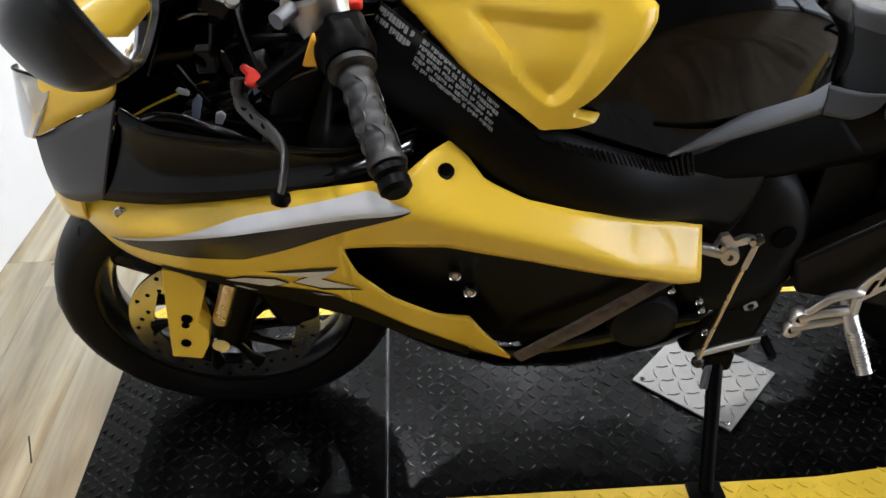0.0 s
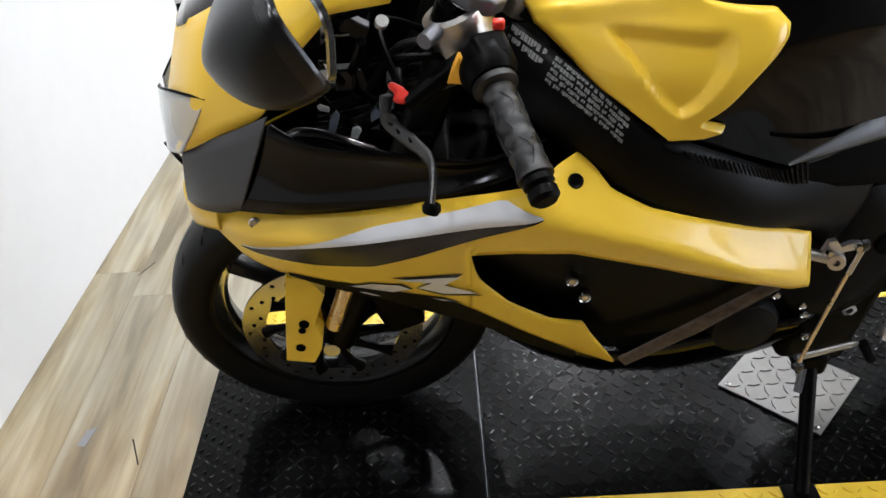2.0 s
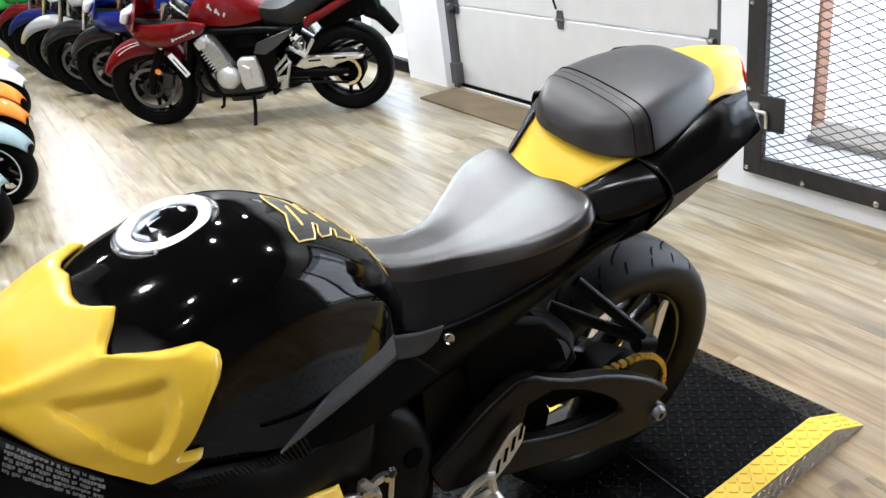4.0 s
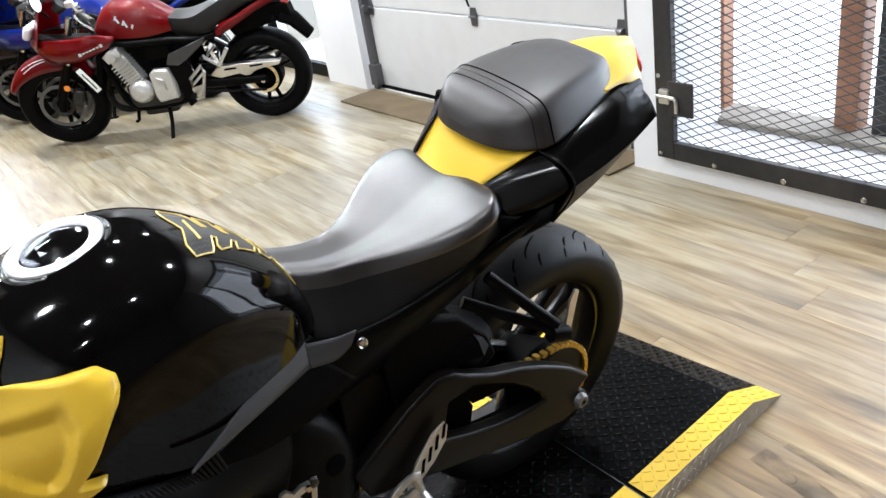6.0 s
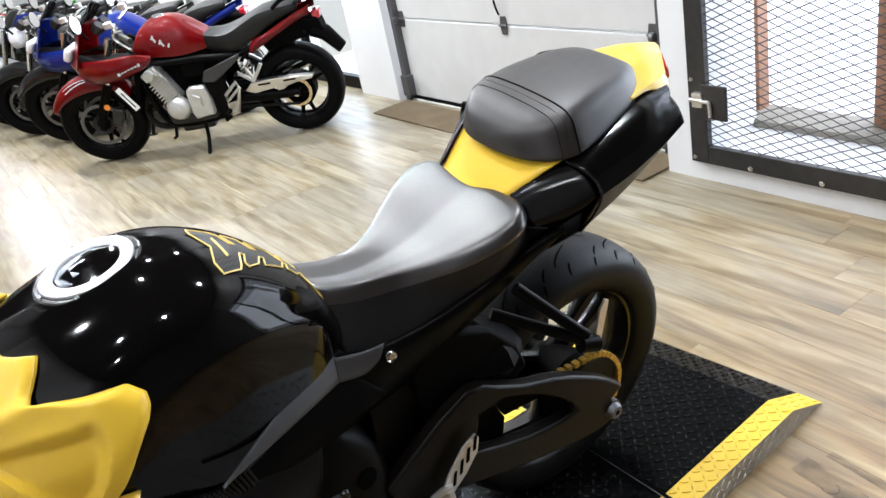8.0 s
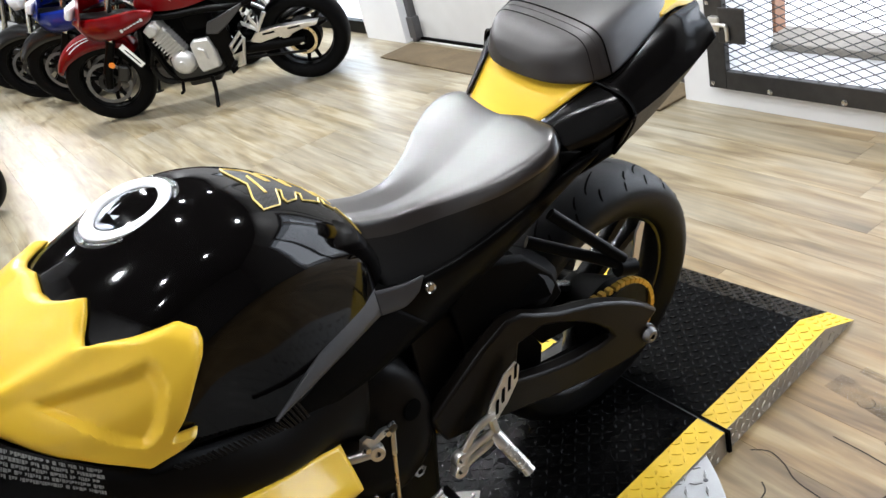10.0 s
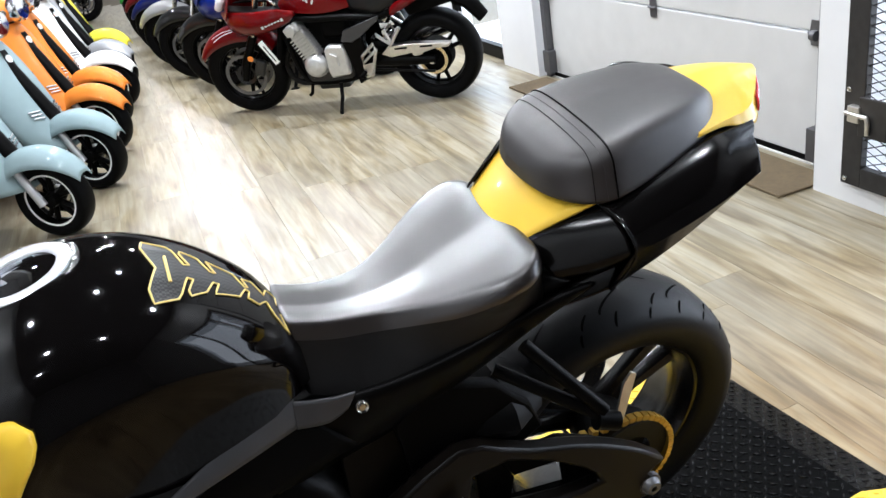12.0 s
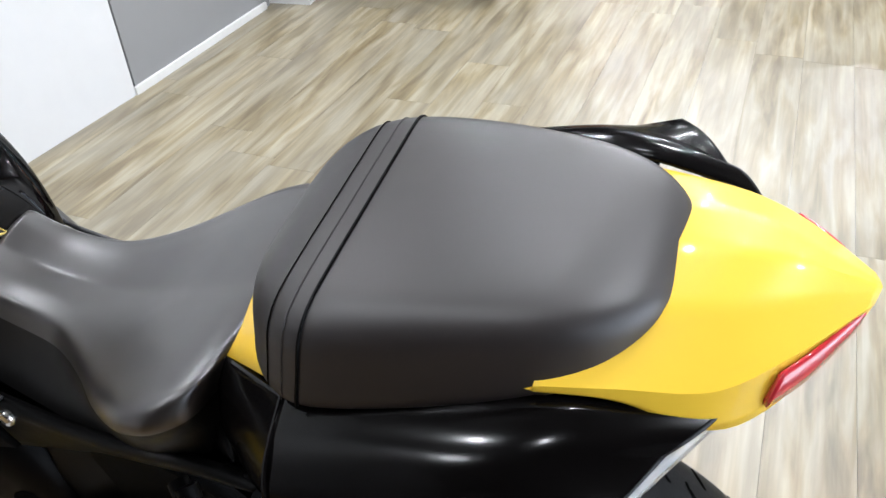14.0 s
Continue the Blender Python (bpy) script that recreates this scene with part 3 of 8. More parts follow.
T_BOT = [(-0.405, 0.78), (-0.33, 0.775), (-0.25, 0.755), (-0.2, 0.748), (-0.1, 0.70), (-0.03, 0.675), (0.06, 0.70), (0.15, 0.74), (0.185, 0.74)]
T_BW = [(-0.405, 0.05), (-0.33, 0.15), (-0.22, 0.20), (-0.1, 0.178), (0.0, 0.16), (0.1, 0.132), (0.16, 0.108), (0.185, 0.084)]


def tank_at(x, a, out=0.0, side=-1):
    w, zt, zw, zb, bw = (curve_at(x, t) for t in (T_WIDE, T_TOP, T_WZ, T_BOT, T_BW))
    h = zt - zw
    ys = [(0, 0), (0.2, 0.42 * w), (0.42, 0.8 * w), (0.6, 0.98 * w), (0.72, w), (1, bw)]
    zs = [(0, zt), (0.2, zt - 0.05 * h), (0.42, zt - 0.3 * h), (0.6, zt - 0.72 * h), (0.72, zw), (1, zb)]

    narrow, drop = (0.82, 0.1) if side > 0 else (1.0, 0.0)

    def raw(q):
        y = curve_at(q, ys) * narrow
        return Vector((x, side * y, curve_at(q, zs) - drop * y))
    p = raw(a)
    if out:
        d = raw(min(a + 0.02, 1)) - raw(max(a - 0.02, 0))
        n = Vector((0, -d.z, d.y)) if side < 0 else Vector((0, d.z, -d.y))
        if n.z < 0 and a < 0.5:
            n = -n
        if a >= 0.5 and n.y * side < 0:
            n = -n
        p += n.normalized() * out
    return p


bm = bmesh.new()
NX, NA = 40, 22
rows = []
for i in range(NX + 1):
    x = -0.405 + 0.59 * i / NX
    am = line_at(x, [(-0.405, 0.25), (-0.372, 0.46), (-0.32, 0.64), (-0.27, 0.81), (-0.225, 0.98), (-0.2, 1)])
    ring = [tank_at(x, am * (1 - j / NA), 0, -1) for j in range(NA)] + [tank_at(x, am * j / NA, 0, 1) for j in range(NA + 1)]
    rows.append([bm.verts.new(p) for p in ring])
for a, b in zip(rows, rows[1:]):
    for j in range(len(a) - 1):
        bm.faces.new([a[j], a[j + 1], b[j + 1], b[j]])
bm.faces.new(rows[0])
bm.faces.new(rows[-1][::-1])
tank = part("fuel_tank", bm, BLACK_GLOSS, bike, "glossy black fuel tank", angle=60)


def tank_cover():
    """Yellow cover over the front of the tank, with a scooped side."""
    # rear edge: x at each place round the section
    rear = [(0, -0.228), (0.05, -0.231), (0.11, -0.234), (0.17, -0.229), (0.21, -0.216), (0.25, -0.195), (0.3, -0.204), (0.36, -0.219), (0.395, -0.224), (0.41, -0.205), (0.45, -0.17), (0.5, -0.127), (0.56, -0.111), (0.6, -0.112), (0.65, -0.121), (0.72, -0.15), (0.8, -0.186), (0.83, -0.186), (0.875, -0.157), (0.975, -0.221)]
    front = [(0, -0.398), (0.15, -0.394), (0.44, -0.374), (0.625, -0.325), (0.8, -0.276), (0.975, -0.228)]
    b = bmesh.new()

    def fn(u, v):
        a = (2 * u - 1) * 0.975
        side, a = (-1 if a < 0 else 1), abs(a)
        x0, x1 = line_at(a, front), line_at(a, rear)
        x = x0 + (x1 - x0) * v
        # the scoop in the side: a shallow three-cornered dish
        e1 = (a - (0.44 + 0.45 * (x + 0.315))) / 0.05
        e2 = ((-0.168 - 0.25 * max(0, a - 0.6)) - x) / 0.014
        e3 = ((x + 0.315) - 0.27 * (a - 0.44)) / 0.016
        k = max(0.0, min(1.0, e1)) * max(0.0, min(1.0, e2)) * max(0.0, min(1.0, e3))
        k = k * k * (3 - 2 * k)
        rim = min(1.0, 9 * (1 - v)) * min(1.0, 10 * v + 0.25)
        rim = math.sin(0.5 * math.pi * rim)
        ridge = 0.009 * math.exp(-((a - 0.40) / 0.035) ** 2) * min(1, 4 * v)
        return tank_at(x, a, 0.003 + 0.013 * rim + ridge - 0.0125 * k, side)
    add_grid(b, fn, 220, 40)
    return part("tank_cover", b, YELLOW, bike, "yellow tank cover with a scooped side", solid=0.003, angle=35, outward=(-0.3, 0, 1))


tank_cover()
bolt((-0.388, -0.0, 0.872), (-0.35, 0, 1), 0.011, 0.005, STEEL, bike, "tank_screw")

# filler cap
CAP_RING = surface("bright_cap_ring", (0.62, 0.62, 0.64), 0.3, metal=0.7, vary=0.08, scale=80)
cap_n = Vector((-0.14, 0, 1))
cm = disc_m((-0.101, -0.004, 0.962), cap_n)
cap = part("filler_cap", lathe([(0.063, 0.004), (0.0625, 0.009), (0.059, 0.0115), (0.049, 0.0115), (0.044, 0.0085), (0.043, 0.006)], 56, cm), CAP_RING, bike, "round polished fuel filler cap")
part("cap_flange", lathe([(0.071, -0.012), (0.071, 0.004), (0.069, 0.006), (0.063, 0.006), (0.062, 0.003)], 56, cm), RIM_BLACK, cap, "dark outer flange")
part("cap_lid", lathe([(0.0001, 0.0085), (0.038, 0.0085), (0.0415, 0.0075), (0.0428, 0.005)], 40, cm), surface("cap_grey", (0.2, 0.215, 0.25), 0.24, metal=0.75), cap, "smooth blue-grey cap lid")
part("key_flap", prism([(-0.014, -0.02), (0.014, -0.02), (0.016, 0.0), (0.014, 0.02), (-0.014, 0.02), (-0.016, 0.0)], 0.0018, cm @ Matrix.Translation((0, 0.0085, 0))), surface("flap_grey", (0.24, 0.25, 0.28), 0.35, metal=0.5), cap, bevel=0.0008)
for sx in (-1, 1):
    part("lid_recess", prism([(-0.004, -0.006 * sx), (0.007, -0.009 * sx), (0.007, 0.004 * sx), (-0.002, 0.008 * sx)], 0.0006, cm @ Matrix.Translation((sx * 0.025, 0.0086, sx * 0.012))), GROOVE, cap)
for k in range(7):
    a = 2 * math.pi * k / 7
    bolt(cm @ Vector((0.0665 * math.cos(a), 0.006, 0.0665 * math.sin(a))), cap_n, 0.0034, 0.002, STEEL, cap, "screw")

# seat
S_TOP = [(0.172, 0.822), (0.19, 0.813), (0.24, 0.797), (0.3, 0.792), (0.37, 0.804), (0.44, 0.829), (0.5, 0.848), (0.525, 0.849)]
S_HALF = [(0.172, 0.055), (0.2, 0.055), (0.26, 0.058), (0.3, 0.066), (0.35, 0.092), (0.4, 0.125), (0.45, 0.147), (0.485, 0.15), (0.51, 0.137), (0.525, 0.113)]
S_LOW = [(0.172, 0.722), (0.22, 0.706), (0.3, 0.704), (0.4, 0.726), (0.5, 0.764), (0.525, 0.782)]
S_LW = [(0.172, 0.09), (0.25, 0.1), (0.35, 0.118), (0.45, 0.137), (0.525, 0.13)]


def seat_at(x, a):
    zt, w, zl, lw = (curve_at(x, t) for t in (S_TOP, S_HALF, S_LOW, S_LW))
    s = -1 if a < 0 else 1
    q = abs(a)
    ys = [(0, 0), (0.3, 0.6 * w), (0.46, 0.92 * w), (0.53, w), (0.6, 1.03 * w + 0.003), (0.8, 0.55 * w + 0.45 * lw), (1, lw)]
    zs = [(0, zt - 0.006), (0.3, zt), (0.46, zt), (0.53, zt - 0.006), (0.6, zt - 0.019), (0.8, 0.5 * (zt + zl) - 0.005), (1, zl)]
    return Vector((x, s * curve_at(q, ys), curve_at(q, zs)))


bm = bmesh.new()
vs = add_grid(bm, lambda u, v: seat_at(0.172 + 0.353 * u, 2 * v - 1), 34, 44)
bm.faces.new([r for r in vs[-1]])
bm.faces.new([r for r in vs[0]][::-1])
# faces below the seat's edge take the darker vinyl as painted shade
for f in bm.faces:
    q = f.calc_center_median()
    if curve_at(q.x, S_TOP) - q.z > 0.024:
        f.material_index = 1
part("rider_seat", bm, [VINYL, VINYL_DARK], bike, "black vinyl rider seat worn shiny on top, shade painted into its sides", sub=1, angle=50)

# passenger seat and tail, which lean a little further than the frame
def tail_p(x, y, z, lift=0.075):
    """A point of the tail, which is set a little askew: its far side is narrower and rides higher."""
    if y > 0:
        y *= line_at(x, [(0.49, 0.62), (0.6, 0.7), (0.8, 0.8), (0.95, 0.9)])
        z += (lift - 0.075) * y
    return Vector((x, 0.018 + y - 0.075 * (z - 0.93), z + 0.075 * y))


def rails(*lines):
    """Smooth lines through tail points, for lofting; a side of -1 or 1 mirrors them."""
    return [smooth_path([Vector(p) for p in line], 8) for line in lines]


def on_rail(line, u):
    q = u * (len(line) - 1)
    i = min(int(q), len(line) - 2)
    return line[i].lerp(line[i + 1], q - i)


def loft(bm, lines, n, per, s=-1, bow=0.0, out=0.0, lift=0.075):
    """Panel across rails from first to last; points give the outward distance as y."""
    m = len(lines) - 1

    def fn(u, v):
        q = v * m
        i = min(int(q), m - 1)
        k = q - i
        a, b = on_rail(lines[i], u), on_rail(lines[i + 1], u)
        p = a.lerp(b, k)
        d = bow * math.sin(math.pi * k) + out
        return tail_p(p.x, s * (p.y + d), p.z + 0.6 * d, lift)
    return add_grid(bm, fn, n, per * m)


P_TOP = [(0.553, 0.918), (0.56, 0.936), (0.575, 0.952), (0.6, 0.966), (0.64, 0.975), (0.7, 0.982), (0.78, 0.984), (0.83, 0.978), (0.855, 0.967), (0.866, 0.952), (0.87, 0.943)]
P_HALF = [(0.553, 0.03), (0.558, 0.07), (0.567, 0.1), (0.585, 0.13), (0.61, 0.15), (0.635, 0.157), (0.68, 0.151), (0.735, 0.138), (0.79, 0.121), (0.82, 0.105), (0.84, 0.088), (0.855, 0.068), (0.865, 0.044), (0.87, 0.015)]
P_LOW = [(0.553, 0.898), (0.62, 0.903), (0.7, 0.915), (0.78, 0.928), (0.87, 0.94)]


def pillion_at(x, a):
    zt, w, zl = (curve_at(x, t) for t in (P_TOP, P_HALF, P_LOW))
    s, q = (-1 if a < 0 else 1), abs(a)
    h = zt - zl
    ys = [(0, 0), (0.3, 0.45 * w), (0.5, 0.7 * w), (0.6, 0.8 * w), (0.68, 0.865 * w), (0.8, 0.925 * w), (0.95, w), (1, 0.97 * w)]
    zs = [(0, zt), (0.3, zt - 0.02 * h), (0.5, zt - 0.07 * h), (0.6, zt - 0.16 * h), (0.68, zt - 0.3 * h), (0.8, zt - 0.58 * h), (0.95, zl + 0.05 * h), (1, zl)]
    return tail_p(x, s * curve_at(q, ys), curve_at(q, zs))


bm = bmesh.new()
vs = add_grid(bm, lambda u, v: pillion_at(0.553 + 0.317 * (0.5 - 0.5 * math.cos(math.pi * u)), 2 * v - 1), 40, 40)
bm.faces.new(vs[-1])
bm.faces.new(vs[0][::-1])
pillion = part("passenger_seat", bm, VINYL_DULL, bike, "black vinyl passenger seat pad", sub=1, angle=70)
# two joints across the pad with a row of stitching between them
for x, r, mt in ((0.604, 0.0006, BLACK_SATIN), (0.619, 0.0004, VINYL_DULL), (0.633, 0.0014, BLACK_SATIN)):
    bm = tube([pillion_at(x + 0.008 * math.cos(math.pi * a / 40), a / 20) + Vector((0, 0, 0.0004)) for a in range(-19, 20)], r, 6)
    part("seam", bm, mt, pillion)

# tail: yellow cowl under and behind the pad
cowl_bm = bmesh.new()
C_TOP = [(0.488, 0.826), (0.513, 0.845), (0.56, 0.875), (0.612, 0.902), (0.7, 0.918), (0.79, 0.941)]
C_HALF = [(0.488, 0.092), (0.513, 0.099), (0.56, 0.12), (0.612, 0.139), (0.7, 0.13), (0.79, 0.119)]


def cowl_front(u, v):
    x, k = 0.488 + 0.302 * u, 2 * v - 1
    return tail_p(x, k * curve_at(x, C_HALF), curve_at(x, C_TOP) + 0.006 * (1 - k * k))


add_grid(cowl_bm, cowl_front, 24, 16)
back = rails([(0.79, 0.0, 0.953), (0.85, 0.0, 0.966), (0.92, 0.0, 0.969), (0.978, 0.0, 0.957)],
             [(0.79, 0.062, 0.951), (0.85, 0.056, 0.96), (0.91, 0.036, 0.964), (0.977, 0.004, 0.957)],
             [(0.79, 0.119, 0.944), (0.84, 0.108, 0.945), (0.893, 0.094, 0.944), (0.932, 0.062, 0.95), (0.974, 0.014, 0.955)],
             [(0.79, 0.12, 0.939), (0.84, 0.112, 0.938), (0.892, 0.108, 0.923), (0.926, 0.082, 0.922), (0.966, 0.024, 0.934)])
for s in (-1, 1):
    loft(cowl_bm, back, 26, 5, s)
bmesh.ops.remove_doubles(cowl_bm, verts=cowl_bm.verts, dist=0.0006)
part("tail_cowl", cowl_bm, YELLOW, bike, "yellow tail cowl with creased edges", solid=0.004, angle=22, outward=(0, 0, 1), inner=BLACK_MATTE)
bm = bmesh.new()
add_grid(bm, lambda u, v: tail_p(0.80 + 0.165 * u, (2 * v - 1) * curve_at(0.80 + 0.165 * u, [(0.80, 0.115), (0.89, 0.104), (0.925, 0.08), (0.965, 0.022)]), curve_at(0.80 + 0.165 * u, [(0.80, 0.93), (0.89, 0.921), (0.965, 0.932)])), 10, 10)
part("cowl_underside", bm, BLACK_MATTE, bike, solid=0.003)
# tail lamp wraps the end of the cowl
for s in (-1, 1):
    bm = bmesh.new()
    loft(bm, rails([(0.929, 0.069, 0.945), (0.951, 0.043, 0.949), (0.972, 0.012, 0.952)], [(0.924, 0.083, 0.926), (0.945, 0.058, 0.928), (0.966, 0.024, 0.936)]), 10, 4, s, 0.003, 0.0025)
    lamp = part("tail_lamp", bm, TAIL_RED, bike, "dark red tail lamp lens", solid=0.004)
    # clear strip on the rear edge of the side panel
    bm = bmesh.new()
    loft(bm, rails([(0.9, 0.092, 0.924), (0.872, 0.135, 0.92), (0.833, 0.198, 0.908)], [(0.906, 0.086, 0.914), (0.88, 0.128, 0.91), (0.84, 0.19, 0.9)]), 10, 3, s)
    part("lens", bm, LENS_CLEAR, lamp, "clear indicator lens strip", solid=0.004)

# black tail side panels
F_TOP = [(0.612, 0.141, 0.899), (0.70, 0.13, 0.917), (0.80, 0.118, 0.936), (0.85, 0.109, 0.934), (0.903, 0.093, 0.928)]
F_MID = [(0.622, 0.192, 0.886), (0.70, 0.18, 0.905), (0.78, 0.168, 0.924), (0.83, 0.15, 0.928), (0.874, 0.132, 0.924)]
F_CREASE = [(0.626, 0.213, 0.857), (0.70, 0.212, 0.871), (0.78, 0.207, 0.893), (0.832, 0.2, 0.911)]
F_LOW = [(0.606, 0.188, 0.786), (0.70, 0.192, 0.826), (0.78, 0.195, 0.873), (0.826, 0.196, 0.905)]
for s in (-1, 1):
    bm = bmesh.new()
    top_half = rails(F_TOP, F_MID, F_CREASE)
    loft(bm, top_half, 30, 6, s, 0.004, lift=0.22)
    loft(bm, rails(F_CREASE, F_LOW, [(x - 0.005, y - 0.07, z - 0.006) for x, y, z in F_LOW]), 30, 4, s, lift=0.22)
    bmesh.ops.remove_doubles(bm, verts=bm.verts, dist=0.0006)
    fl = part("tail_flank", bm, BLACK_TAIL, bike, "glossy black tail side panel", angle=28, solid=0.003, outward=(0, s, 0.6))
    # rounded lip of the panel where the front piece slips under it
    lip = [tail_p(x, s * y, z, 0.22) for x, y, z in smooth_path([(0.612, 0.141, 0.899), (0.622, 0.194, 0.886), (0.626, 0.2135, 0.857), (0.618, 0.205, 0.82), (0.606, 0.188, 0.786)], 6)]
    part("panel_lip", tube(lip, 0.0022, 8), BLACK_TAIL, fl)
    bm = bmesh.new()
    loft(bm, rails([(0.505, 0.096, 0.842), (0.56, 0.12, 0.872), (0.616, 0.14, 0.896)], [(0.525, 0.132, 0.83), (0.575, 0.163, 0.853), (0.622, 0.187, 0.88)], [(0.54, 0.155, 0.803), (0.585, 0.185, 0.825), (0.624, 0.207, 0.85)]), 16, 6, s, 0.003, lift=0.22)
    part("front_piece", bm, BLACK_TAIL, fl, angle=35, solid=0.003, outward=(0, s, 0.6))
    bm = bmesh.new()
    loft(bm, rails([(0.54, 0.153, 0.803), (0.585, 0.183, 0.825), (0.624, 0.205, 0.85)], [(0.53, 0.128, 0.783), (0.575, 0.155, 0.79), (0.622, 0.18, 0.815)], [(0.49, 0.143, 0.756), (0.545, 0.164, 0.762), (0.606, 0.186, 0.785)]), 16, 6, s, lift=0.22)
    part("side_duct", bm, BLACK_TAIL, fl, angle=35, solid=0.003, outward=(0, s, 0.3))
    # small wedge at the corner of the seat base
    bm = bmesh.new()
    loft(bm, rails([(0.505, 0.125, 0.806), (0.53, 0.142, 0.812), (0.553, 0.165, 0.808)], [(0.5, 0.15, 0.772), (0.527, 0.158, 0.786), (0.553, 0.167, 0.806)]), 8, 4, s, 0.004, lift=0.22)
    part("seat_corner", bm, BLACK_SATIN, fl, solid=0.003, outward=(0, s, 0.3))
# tail underside
bm = bmesh.new()
add_grid(bm, lambda u, v: Vector((0.45 + 0.42 * u, 0.01 + (2 * v - 1) * (0.14 - 0.03 * u), 0.73 + 0.165 * u - 0.015 * math.sin(math.pi * v))), 8, 8)
part("tail_underside", bm, BLACK_MATTE, bike, solid=0.01)

# side fairing: outward distance at (x, z)
FB = [(-0.86, 0.055), (-0.82, 0.095), (-0.75, 0.15), (-0.6, 0.21), (-0.45, 0.245), (-0.38, 0.262), (-0.25, 0.265), (-0.12, 0.25), (-0.02, 0.216), (0.02, 0.203)]
FR = [(-0.86, 0.57), (-0.8, 0.58), (-0.6, 0.62), (-0.4, 0.682), (-0.286, 0.652), (-0.184, 0.61), (-0.1, 0.563), (-0.016, 0.512), (0.02, 0.492)]


def fairing_y(x, z, out=0.0):
    b, r = curve_at(x, FB), curve_at(x, FR)
    d = z - r
    soft = 0.007
    up = 0.5 * (d + math.sqrt(d * d + soft * soft))
    dn = 0.5 * (-d + math.sqrt(d * d + soft * soft))
    return b - line_at(x, [(-0.22, 1.35), (0.0, 0.62)]) * up - 0.3 * dn + out


def fair(x, z, s, out=0.0):
    return Vector((x, s * fairing_y(x, z, out), z))


Z_TOP = [(-0.84, 0.59), (-0.815, 0.6), (-0.72, 0.622), (-0.6, 0.648), (-0.46, 0.69), (-0.41, 0.704), (-0.38, 0.71), (-0.35, 0.722), (-0.325, 0.727), (-0.305, 0.71), (-0.287, 0.69), (-0.235, 0.663), (-0.155, 0.632), (-0.076, 0.598), (0.011, 0.561)]
Z_LOW = [(-0.84, 0.575), (-0.822, 0.553), (-0.79, 0.52), (-0.735, 0.508), (-0.655, 0.503), (-0.58, 0.49), (-0.5, 0.468), (-0.445, 0.432), (-0.338, 0.366), (-0.236, 0.305)]
Z_VENT = [(-0.462, 0.597), (-0.4, 0.612), (-0.334, 0.617), (-0.23, 0.588), (-0.105, 0.54), (-0.06, 0.516), (-0.018, 0.493), (0.011, 0.49)]
Z_BLADE = [(-0.462, 0.597), (-0.458, 0.565), (-0.448, 0.532), (-0.411, 0.484), (-0.347, 0.441), (-0.301, 0.437), (-0.285, 0.40), (-0.236, 0.309)]


def strip(bm, x0, x1, low, high, s, n, k, out=0.0):
    def fn(u, v):
        x = x0 + (x1 - x0) * u
        a, b = line_at(x, low), line_at(x, high)
        return fair(x, a + (b - a) * v, s, out)
    add_grid(bm, fn, n, k)


